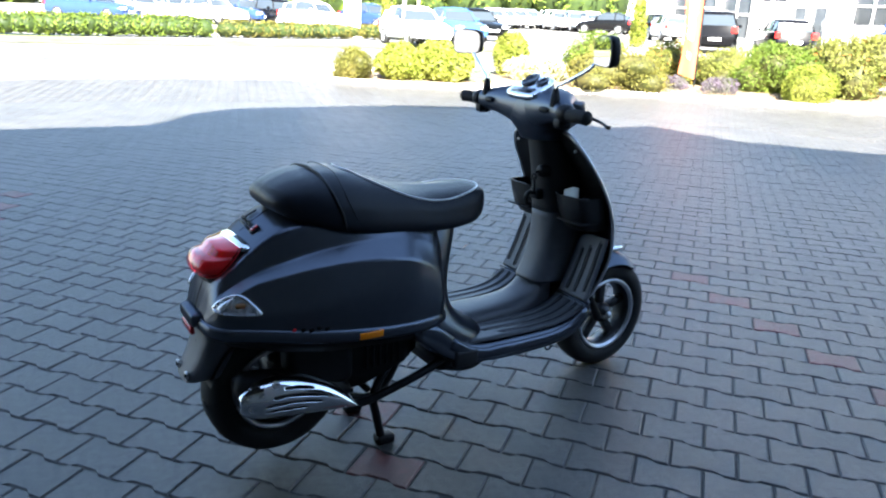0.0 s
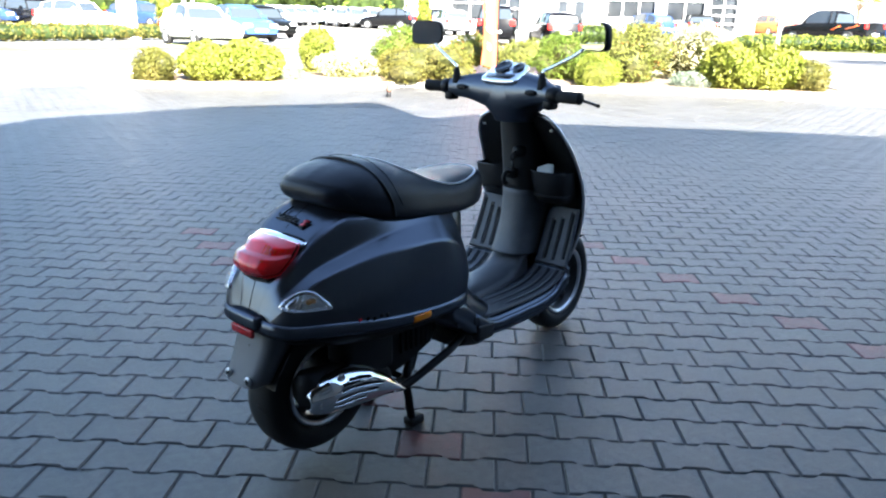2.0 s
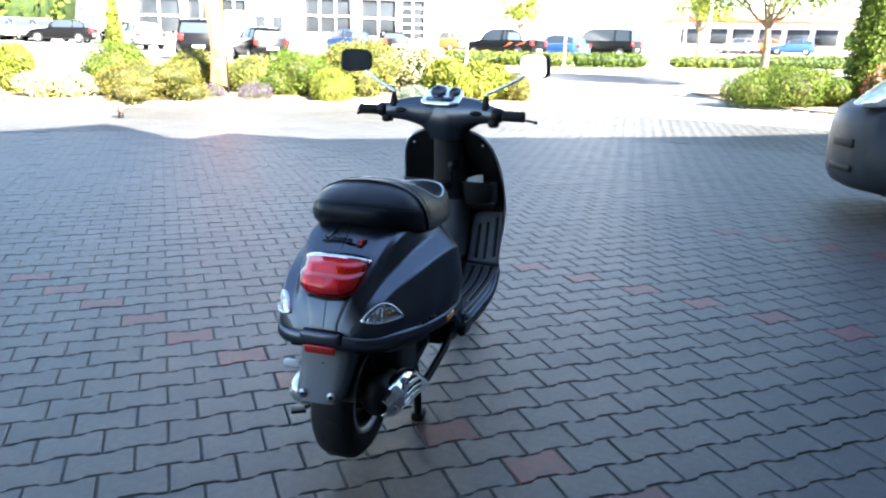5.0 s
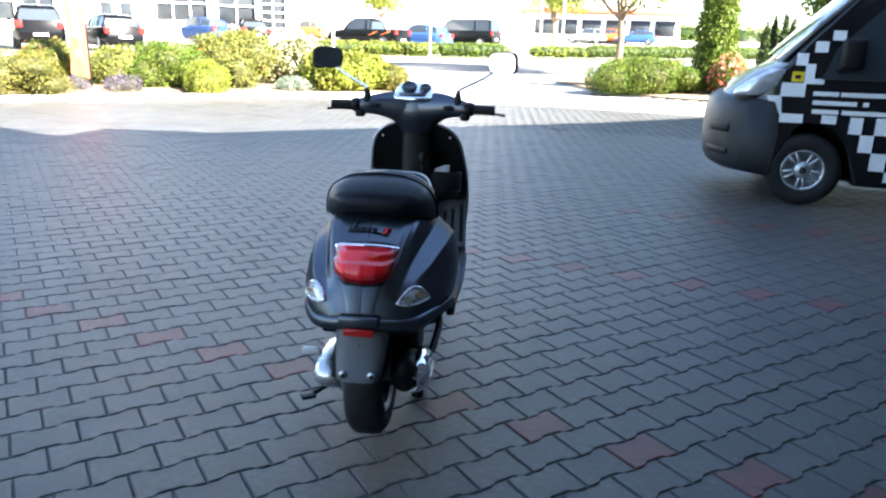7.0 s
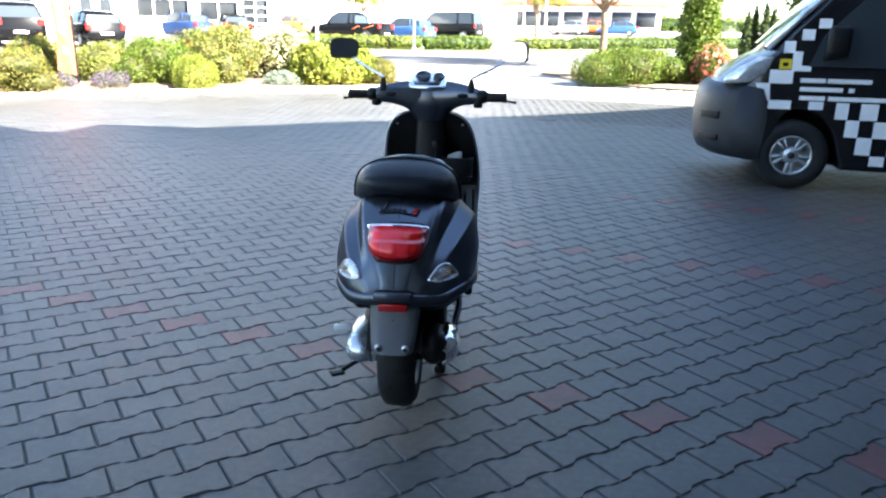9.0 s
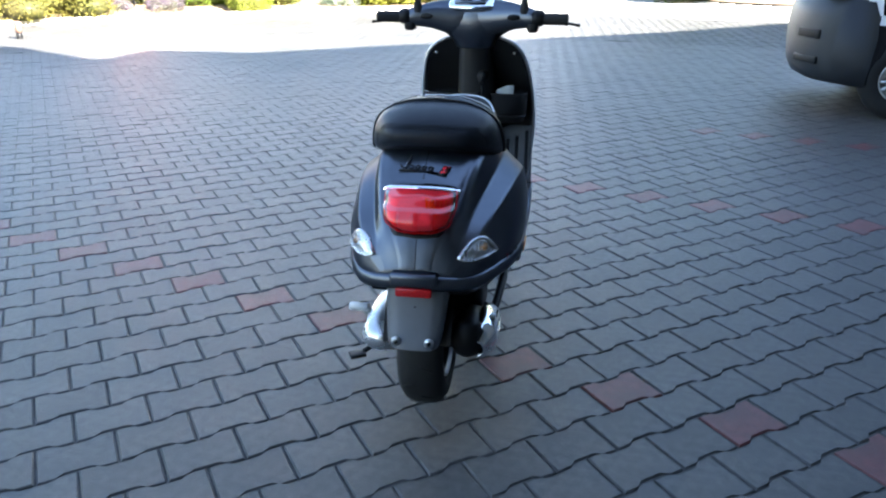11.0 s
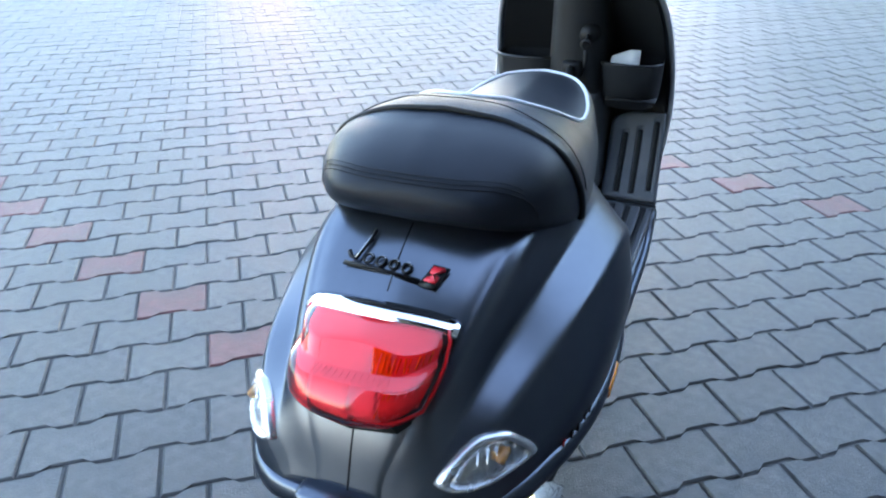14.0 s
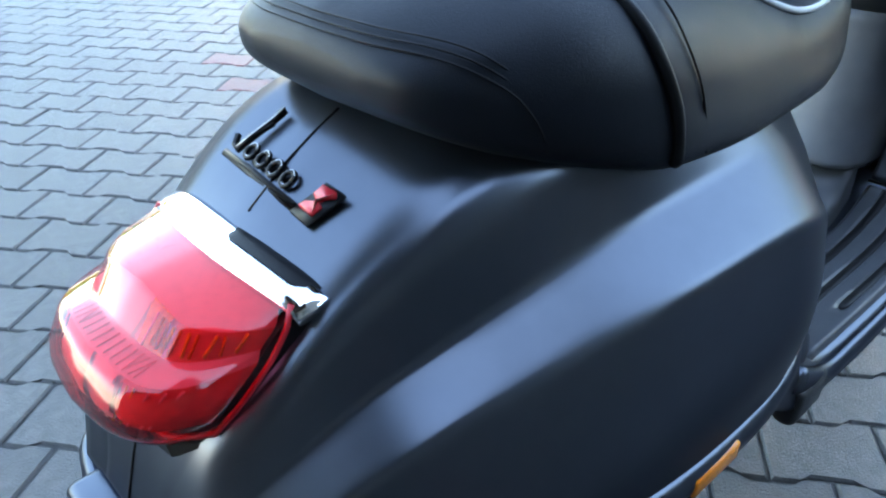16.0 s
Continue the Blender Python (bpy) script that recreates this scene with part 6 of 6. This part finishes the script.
CARS = [
    (-41.9, 3.5, 318, "estate", "blue", "dark blue-grey estate car behind the hedge"),
    (-43.6, 6.0, 305, "hatchback", "silver", "silver hatchback parked in the row"),
    (-44.3, 7.9, 302, "hatchback", "pale_blue", "pale blue hatchback parked in the row"),
    (-41.9, 9.7, 300, "hatchback", "white", "white hatchback parked behind the hedge"),
    (-42.5, 11.5, 298, "hatchback", "blue", "dark blue hatchback parked in the row"),
    (-41.0, 13.1, 285, "estate", "black", "black estate car parked in the row"),
    (-37.4, 14.1, 302, "hatchback", "white", "white coupe-like car behind the hedge"),
    (-40.9, 18.9, 292, "hatchback", "blue", "dark blue car behind the pylon"),
    (-24.7, 13.5, 265, "hatchback", "white", "white compact van-like car facing the road"),
    (-27.2, 16.8, 262, "hatchback", "mid_blue", "blue hatchback facing the road"),
    (-30.3, 19.8, 262, "estate", "green", "black estate car facing the road"),
    (-40.4, 37.4, 118, "hatchback", "black", "black hatchback crossing the car park"),
    (-36.5, 38.4, 60, "hatchback", "green", "dark hatchback behind the thuja"),
    (-30.6, 33.6, 60, "hatchback", "silver", "silver hatchback parked beside the showroom"),
    (-21.4, 26.9, 40, "suv", "black", "black off-roader seen from behind"),
    (-19.0, 28.3, 50, "hatchback", "black", "black hatchback parked nose in"),
    (-21.6, 41.6, 70, "hatchback", "blue", "dark blue car parked at the showroom"),
    (-18.9, 42.9, 35, "hatchback", "green", "small dark car parked at the showroom"),
    (-19.1, 54.7, 60, "hatchback", "orange", "orange car beyond the hedge"),
    (-11.2, 42.5, 70, "pickup", "black", "black pickup truck with orange stripes"),
    (-8.6, 45.6, 70, "hatchback", "mid_blue", "blue car behind the pickup"),
    (-6.6, 53.0, 72, "minibus", "green", "dark green minibus seen from behind"),
    (2.7, 77.9, 80, "hatchback", "silver", "silver car beyond the hedge"),
    (5.0, 79.8, 80, "hatchback", "orange", "red car beyond the hedge"),
    (7.7, 77.6, 80, "hatchback", "mid_blue", "blue car beyond the hedge"),
]
for c in CARS:
    car(*c)
FAR_ROW = [(-46.4, 31.5), (-47.6, 33.3), (-48.7, 35.3), (-49.7, 37.2), (-48.3, 38.6), (-46.6, 39.4), (-45.3, 37.0), (-44.0, 37.4), (-42.9, 38.2)]
for i, (x, y) in enumerate(FAR_ROW):
    car(x, y, 250 + 4 * (i % 3), "hatchback", ("white", "silver", "white", "pale_blue")[i % 4], "white car in the far row" if i % 2 == 0 else "pale metallic car in the far row")

# ---- showroom building across the yard ----
showroom = thing("showroom", pose(-32.35, 37.85, ground_z(-30, 38), 0, 0, 18.5), "white car showroom with large glazed front", "building")
SHOW_BAYS = [(-1.7, 1.1, .9, 3.1, 2, 2), (1.5, 3.3, .2, 3.1, 2, 2), (3.7, 5.3, 2.35, 3.1, 2, 1), (8.95, 11.95, 1.15, 3.3, 3, 2), (12.55, 14.8, 1.0, 3.3, 2, 2), (15.1, 16.6, .4, 3.3, 2, 6)]
DOORS = [(5.75, 6.55), (6.85, 7.65)]
edges = sorted({-2.0, 17.0, *[v for b in SHOW_BAYS for v in b[:2]], *[v for d in DOORS for v in d]})
for a, b in zip(edges, edges[1:]):
    mid = (a + b) / 2
    bay = [q for q in SHOW_BAYS if q[0] < mid < q[1]]
    door = [q for q in DOORS if q[0] < mid < q[1]]
    lo, hi = (bay[0][2], bay[0][3]) if bay else (0.0, 2.2) if door else (None, None)
    if lo is None:
        part("pier", block((b - a, .30, 6.4), (mid, 0, 3.0), .012, 1), "render_white", showroom)
        continue
    part("lintel", block((b - a, .30, 6.2 - hi), (mid, .003, (6.2 + hi) / 2), .012, 1), "render_white", showroom)
    if lo > .05:
        part("parapet", block((b - a, .30, lo + .2), (mid, .003, lo / 2 - .1), .012, 1), "render_white", showroom)
for x0, x1, z0, z1, nv, nh in SHOW_BAYS:
    win = part("window", block((x1 - x0, .03, z1 - z0), ((x0 + x1) / 2, .08, (z0 + z1) / 2), .004, 1), "glass_dark", showroom)
    for k in range(nv + 1):
        part("mullion", block((.09, .12, z1 - z0), (x0 + (x1 - x0) * k / nv, .03, (z0 + z1) / 2), .006, 1), "frame_white", win)
    for k in range(nh + 1):
        part("transom", block((x1 - x0, .10, .09), ((x0 + x1) / 2, .03, z0 + (z1 - z0) * k / nh), .006, 1), "frame_white", win)
for x0, x1 in DOORS:
    dr = part("door", block((x1 - x0 - .1, .05, 2.1), ((x0 + x1) / 2, .02, 1.08), .006, 1), "glass_dark", showroom)
    for x in (x0 + .04, x1 - .04):
        part("door_frame", block((.09, .10, 2.2), (x, -.02, 1.1), .006, 1), "frame_white", dr)
    part("door_frame", block((x1 - x0, .10, .09), ((x0 + x1) / 2, -.02, 2.15), .006, 1), "frame_white", dr)
    part("door_handle", tube([(x1 - .18, -.06, .8), (x1 - .18, -.06, 1.4)], .018, 6), "alu", dr)
for x in (-2.0, 17.0):
    part("side_wall", block((.3, 12.0, 6.4), (x, 6.15, 3.0), .012, 1), "render_white", showroom)
part("roof", block((19.6, 13.0, .5), (7.5, 6.0, 6.42), .05, 1), "render_white", showroom)

annex = thing("white_hall", pose(-24, 78, ground_z(-24, 78), 0, 0, 8), "plain white commercial hall in the distance", "building")
part("wall", block((22, 12, 9), (6, 0, 4.4), .03, 1), "render_white", annex)
part("grey_gate", block((5.5, .2, 4.5), (9.0, -6.1, 2.4), .02, 1), "facade_grey", annex)
M["tiles_red"] = material("red_roof", (0.42, 0.13, 0.07), 0.7, var=0.2, vscale=2, bump=0.3, bscale=10)
lowb = thing("low_shop", pose(3.5, 84, ground_z(3.5, 84), 0, 0, -4), "low flat shop with a red-edged roof beyond the road", "building")
part("wall", block((16, 8, 2.9), (1, 0, 1.4), .03, 1), "render_white", lowb)
part("roof", block((17.5, 9.4, .5), (1, 0, 3.1), .05, 1), "tiles_red", lowb)
for i in range(6):
    part("window", block((2.0, .1, 1.5), (-5 + i * 2.5, -4.05, 1.5), .01, 1), "glass_dark", lowb)

# ---- pylon, posts and banner ----
pylon = thing("sign_pylon", pose(-28.6, 12.5, ground_z(-28.6, 12.5), 0, 0, 62), "tall pale grey sign pylon by the hedge", "pylon")
part("shaft", block((.70, .28, 6.5), (0, 0, 3.2), .02, 1), "frame_white", pylon)
part("footing", block((.9, .5, .12), (0, 0, .05), .02, 1), "kerb", pylon)


def post(x, y, h, r, mat, label):
    p = thing("post", pose(x, y, ground_z(x, y)), label, "post", "posts by the road")
    part("pole", tube([(0, 0, -.05), (0, 0, h * .5), (0, 0, h)], [r, r * .85, r * .6], 12), mat, p)
    part("collar", lathe([(0, r * 1.9), (.10, r * 1.9), (.16, r * 1.1)], "z", 16), mat, p)
    return p


post(-29.4, 15.4, 7, .09, "frame_white", "white flagpole at the end of the hedge")
post(-43.5, 16.0, 7, .10, "frame_white", "white flagpole in the car park")
post(-42.5, 12.0, 7, .10, "frame_white", "white flagpole in the car park")
post(-46.0, 20.0, 7, .10, "frame_white", "white flagpole in the car park")
post(-50.0, 27.0, 7, .10, "frame_white", "white flagpole in the car park")
post(-9.9, 31.4, 4.5, .07, "frame_white", "white post in front of the hedge")
post(-5.9, 34.2, 5.5, .07, "kerb", "grey lamp post in front of the hedge")
post(.4, 43.5, 6.5, .08, "frame_white", "white flagpole by the road")
post(-1.0, 47.0, 6.5, .08, "frame_white", "white flagpole by the road")
M["marker_brown"] = material("weathered_brown_paint", (0.13, 0.075, 0.055), 0.7, var=0.3, vscale=30, bump=0.3, bscale=200)
marker = thing("marker_post", pose(-8.30, 8.05, ground_z(-8.30, 8.05) + .001, 0, 4, 0), "short brown marker post with a dark foot on the paving", "post")
part("foot", lathe([(-.008, .045), (.05, .043), (.085, .038), (.085, 0)], "z", 16), "black", marker)
part("shaft", lathe([(.086, 0), (.086, .040), (.14, .050), (.22, .056), (.245, .050), (.256, .030), (.258, 0)], "z", 16), "marker_brown", marker)
M["banner_orange"] = material("orange_banner_cloth", (0.50, 0.085, 0.03), 0.8, var=0.1, vscale=4, bump=0.2, bscale=200)
M["banner_white"] = material("white_banner_cloth", (0.72, 0.70, 0.68), 0.7, var=0.05, vscale=4, bump=0.2, bscale=200)
flag = thing("beach_flag", pose(-8.95, 11.55, ground_z(-8.95, 11.55), 0, 0, 38), "tall feather flag, orange with white, in the flower bed", "flag")
part("mast", tube(spline([(.22, 0, -.1), (.22, 0, 1.2), (.20, 0, 2.2), (.12, 0, 2.9), (-.05, 0, 3.2)], 24), np.linspace(.018, .008, 24), 8), "black", flag)
rows = []
for z in np.linspace(.30, 3.1, 24):
    r_ = .20 - (0.02 + .25 * max(0, (z - 2.3) / .8) ** 2)
    l_ = -.17 + .08 * math.sin(z * 1.7)
    rows.append([(l_ + (r_ + .02 - l_) * u, .02 * math.sin(5 * u + z * 2), z + .10 * (1 - u)) for u in np.linspace(0, 1, 8)])
cloth = part("cloth", loft(rows, closed=False, cap=False), "banner_orange", flag)
for o in (-.012, .012):
    part("white_panel", loft([[(p[0] * .62 + .005, p[1] + o, p[2]) for p in r[1:7]] for r in rows[6:23]], closed=False, cap=False), "banner_white", cloth)
    part("printed_bar", loft([[(p[0] * .38 + .01, p[1] + o * 1.4, p[2]) for p in r[2:6]] for r in rows[15:18]], closed=False, cap=False), "banner_orange", cloth)
    part("printed_bar", loft([[(p[0] * .55 + .01, p[1] + o * .8, p[2]) for p in r[2:6]] for r in rows[3:5]], closed=False, cap=False), "banner_white", cloth)

# ---- delivery van ----
M["van_black"] = material("van_black_film", (0.007, 0.007, 0.0085), 0.2, var=0.1, vscale=3, bump=0.02, bscale=20, coat=0.4)
M["van_grey"] = material("van_bumper_plastic", (0.016, 0.0180, 0.0215), 0.5, var=0.1, vscale=10, bump=0.2, bscale=200, dist=.002)
M["decal_white"] = material("white_foil", (0.82, 0.83, 0.84), 0.6, var=0.04, vscale=8, bump=0.0)
M["decal_yellow"] = material("yellow_foil", (0.75, 0.55, 0.02), 0.4, var=0.04, vscale=8, bump=0.0)
van = thing("delivery_van", pose(2.922, 5.640, 0, 0, 0, 80), "black delivery van with white chequer foil and a grey bumper", "van")
VW = .95
arch = [(.36 * math.cos(a) + .05, .30 + .42 * math.sin(a)) for a in np.linspace(0.15, math.pi - .15, 12)]
rarch = [(.36 * math.cos(a) - 3.3, .30 + .42 * math.sin(a)) for a in np.linspace(0.15, math.pi - .15, 12)]
side = [(.50, .24), (.86, .30), (.93, .40), (.95, .55), (.93, .72), (.86, .86), (.74, .98), (.58, 1.12), (.38, 1.21), (.22, 1.36), (-.16, 1.75), (-.48, 2.06), (-.62, 2.15), (-.9, 2.22), (-4.0, 2.26), (-4.3, 2.2), (-4.36, 2.0), (-4.40, .5), (-4.36, .24)]
side = [(y if y < .3 else .3 + (y - .3) * .93, z) for y, z in side]
low_line = [(-3.72, .22)] + rarch[::-1] + [(-2.92, .20), (-.36, .20)] + arch[::-1]
outline = side + low_line


def van_ring(x, k):
    cx, cz = -1.7, 1.1
    bow = .30 * (abs(x) / VW) ** 4
    out = []
    for y, z in outline:
        yy = cx + (y - cx) * (1 - k * .020)
        zz = cz + (z - cz) * (1 - k * .045)
        if yy > .1:
            yy -= bow * min(1, (yy - .1) / .7)
        tum = .10 * max(0, (z - 1.1) / 1.1)
        out.append((x * (1 - tum), yy, zz))
    return out


shell = [van_ring(x, k) for x, k in ((-VW, .6), (-VW * .985, .18), (-VW * .93, 0), (-VW * .5, 0), (0, 0), (VW * .5, 0), (VW * .93, 0), (VW * .985, .18), (VW, .6))]
part("body", sharp(mesh("van_body", *loft(shell)), 30), "van_black", van, "black van body")
bump_line = [(.50, .235), (.82, .262), (.90, .30), (.94, .37), (.955, .50), (.955, .66), (.945, .77), (.915, .865), (.83, .925), (.55, .90), (.47, .80), (.43, .62), (.46, .42)]
bump_line = [(y if y < .3 else .3 + (y - .3) * .93, z) for y, z in bump_line]
brings = []
for x in np.linspace(-1, 1, 21):
    bow = .30 * abs(x) ** 4
    k = 1.0 if abs(x) < .99 else .965
    brings.append([(x * (VW + .012), .7 + (y - .7) * k - bow * max(0, min(1, (y - .1) / .7)), .58 + (z - .58) * k) for y, z in bump_line])
bumper = part("bumper", sharp(mesh("bumper", *loft(brings)), 88), "van_grey", van, "dark grey plastic bumper")
for s in (-1, 1):
    part("air_intake", block((.27, .03, .075), (s * .772, .7695, .635), .012, 2, Euler((0, 0, radians(-33 * s)))), "black", bumper)
    part("fog_slot", block((.30, .03, .06), (s * .762, .770, .43), .012, 2, Euler((0, 0, radians(-32 * s)))), "black", bumper)
    hl = [(.74, .93), (.50, .94), (.36, 1.03), (.30, 1.16), (.42, 1.165), (.60, 1.07), (.72, .98)]
    hl = [(.3 + (y - .3) * .92, z) for y, z in hl]
    lamp = part("headlight", loft([[(s * (VW + dx), y - .05 * (abs(dx) > .1), z) for y, z in hl] for dx in (-.30, -.06, .006)] + [[(s * (VW + .012), .48 + (y - .48) * .93, 1.04 + (z - 1.04) * .93) for y, z in hl]]), "headlamp", van, "large clear headlight")
    for yy in (.05, -3.3):
        w_ = part("wheel", lathe([(s * (VW - .24), .20), (s * (VW - .24), .28), (s * (VW - .20), .312), (s * (VW - .06), .314), (s * (VW - .01), .296), (s * (VW + .004), .245), (s * (VW - .004), .19), (s * (VW - .02), .172)], "x", 40, (0, yy, .311)), "rubber", van, "black tyre on a silver wheel")
        rim_ = part("wheel_rim", lathe([(s * (VW - .10), .170), (s * (VW - .02), .180), (s * (VW - .01), .174), (s * (VW - .03), .152), (s * (VW - .09), .145), (s * (VW - .09), .06)], "x", 40, (0, yy, .311)), "alu", w_)
        for k in range(10):
            a = radians(36 + 72 * (k // 2) + (11 if k % 2 else -11))
            part("spoke", block((.03, .026, .105), (s * (VW - .032), yy + math.sin(a) * .104, .311 + math.cos(a) * .104), .008, 2, Euler((-a, 0, 0))), "alu", rim_)
        part("hub_cap", lathe([(s * (VW - .06), .075), (s * (VW - .018), .07), (s * (VW - .008), .045), (s * (VW - .006), 0)], "x", 24, (0, yy, .311)), "alu", rim_)
        part("badge_disc", lathe([(s * (VW - .006), .03), (s * (VW + .000), .026), (s * (VW + .0), 0)], "x", 16, (0, yy, .311)), "van_grey", rim_)
        part("wheel_well", mapped(lathe([(s * (VW - .42), 0), (s * (VW - .42), .40), (s * (VW - .04), .41)], "x", 40, (0, yy, .31)), lambda x, y, z: (x, y, max(z, .24))), "black", van)


def side_x(z):
    return -VW * (1 - .10 * max(0, (z - 1.1) / 1.1)) - .004


def foil(poly, mat, name="foil", label="", lift=.0):
    o = [(side_x(z) - lift, y, z) for y, z in poly]
    b_ = [(x + .003, y, z) for x, y, z in o]
    ob = part(name, loft([o, b_]), mat, van, label)
    ob.data.shade_flat()
    return ob


win = [(.02, 1.09), (-.08, 1.36), (-.36, 1.66), (-.62, 1.78), (-1.25, 1.78), (-1.25, 1.09)]
foil(win, "car_glass", "side_window", "dark side window", .004)
foil([(-1.32, .36), (-1.345, .36), (-1.345, 2.0), (-1.32, 2.0)], "black", "door_gap")
foil([(-1.15, 1.00), (-1.32, 1.00), (-1.32, .95), (-1.15, .95)], "van_grey", "door_handle", "", .02)
ws = [[(s * VW * .82, y, z) for s in (-1, -.6, 0, .6, 1)] for y, z in ((.30, 1.27), (.08, 1.51), (-.16, 1.745), (-.42, 1.995))]
ws = [[(x, y + .03 + .05 * (1 - (x / (VW * .82)) ** 2), z + .012) for x, y, z in r] for r in ws]
part("windscreen", loft(ws, closed=False, cap=False), "car_glass", van, "raked windscreen")
part("screen_edge", tube([(-VW * .90, .36, 1.235), (-VW * .885, .09, 1.54), (-VW * .87, -.16, 1.785), (-VW * .85, -.45, 2.06)], .030, 8), "headlamp", van)
mirror = part("wing_mirror", block((.10, .18, .26), (-VW - .13, -.17, 1.30), .04, 3), "black", van, "black wing mirror")
part("mirror_arm", tube([(-VW + .02, -.10, 1.16), (-VW - .10, -.15, 1.20)], .03, 8), "black", mirror)
foil([(-.17, 1.31), (-.25, 1.31), (-.25, 1.19), (-.17, 1.19)], "decal_white", "window_sticker", "", .008)
SQUARES = [(-.02, 1.41, .10, .08), (.10, 1.31, .10, .09), (.23, 1.20, .09, .10), (.15, 1.05, .075, .165), (.075, 1.05, .08, .045), (.32, .94, .19, .115), (.30, .72, .185, .075), (-.03, .725, .115, .07), (-.25, .65, .10, .14), (-.445, .65, .135, .14), (-.345, .50, .105, .145), (-.45, .35, .12, .15), (-.565, .50, .13, .14), (-.575, .26, .115, .085), (-.70, .65, .13, .14), (-.83, .50, .13, .14), (-.70, .35, .13, .15), (-.96, .65, .13, .14)]
for y, z, w_, h_ in SQUARES:
    foil([(y, z), (y - w_, z), (y - w_, z + h_), (y, z + h_)], "decal_white", "chequer_foil")
foil([(.43, .94), (.31, .94), (.29, .79), (.35, .79)], "decal_white", "chequer_foil")
foil([(.25, 1.065), (.155, 1.065), (.155, 1.15), (.25, 1.15)], "decal_yellow", "yellow_sticker", "yellow sticker")
foil([(.225, 1.09), (.18, 1.09), (.18, 1.12), (.225, 1.12)], "van_black", "sticker_bar", "", .003)
for y, z, w_ in ((.065, .955, .20), (-.15, .955, .345), (.06, .880, .34), (-.325, .880, .045), (.055, .805, .205), (-.175, .805, .56)):
    foil([(y, z), (y - w_, z), (y - w_, z + .036), (y, z + .036)], "decal_white", "lettering_bar")

# ---- the paving stones ----
rngp = random.Random(5)
stone_mesh, red_mesh = mesh("paver", P_V, P_F, False), mesh("paver_red", P_V, P_F, False)
stone_mesh.materials.append(M["paver"])
red_mesh.materials.append(M["paver_red"])
grey_v, grey_f, red_v, red_f = [], [], [], []
near = sorted(paver_places(), key=lambda q: math.hypot(q[0][0] + 0.1, q[0][1] - 0.55))
for k, ((x, y), is_red) in enumerate(near):
    dz, tx, ty = rngp.uniform(-.0012, .0012), rngp.uniform(-.5, .5), rngp.uniform(-.5, .5)
    place = pose(x, y, ground_z(x, y) + dz, tx, ty, math.degrees(PAV_A) + rngp.uniform(-.5, .5) + (180 if rngp.random() < .5 else 0))
    if k < 300:
        ob = new("paver", red_mesh if is_red else stone_mesh)
        ob.parent = pavement
        ob.matrix_local = place
        if is_red:
            tagged(ob, "weathered red concrete marker stone")
        continue
    m3 = np.array(place)
    far = min(1.0, max(0.0, (math.hypot(x + .1, y - .55) - 2.6) / 2.2))
    pv = P_V * (1, 1, 1 - .70 * far)
    v = pv @ m3[:3, :3].T + m3[:3, 3]
    tv, tf = (red_v, red_f) if is_red else (grey_v, grey_f)
    o = len(tv) * 36
    tv.append(v)
    tf.extend([tuple(i + o for i in f) for f in P_F])
for nm, tv, tf, mt in (("paver_field", grey_v, grey_f, "paver_far"), ("red_paver_field", red_v, red_f, "paver_red_far")):
    me = bpy.data.meshes.new(nm)
    me.from_pydata(np.concatenate(tv).tolist(), [], tf)
    me.materials.append(M[mt])
    me.shade_flat()
    ob = new(nm, me)
    ob.parent = pavement
    tagged(ob, "", "", "", "stuff")
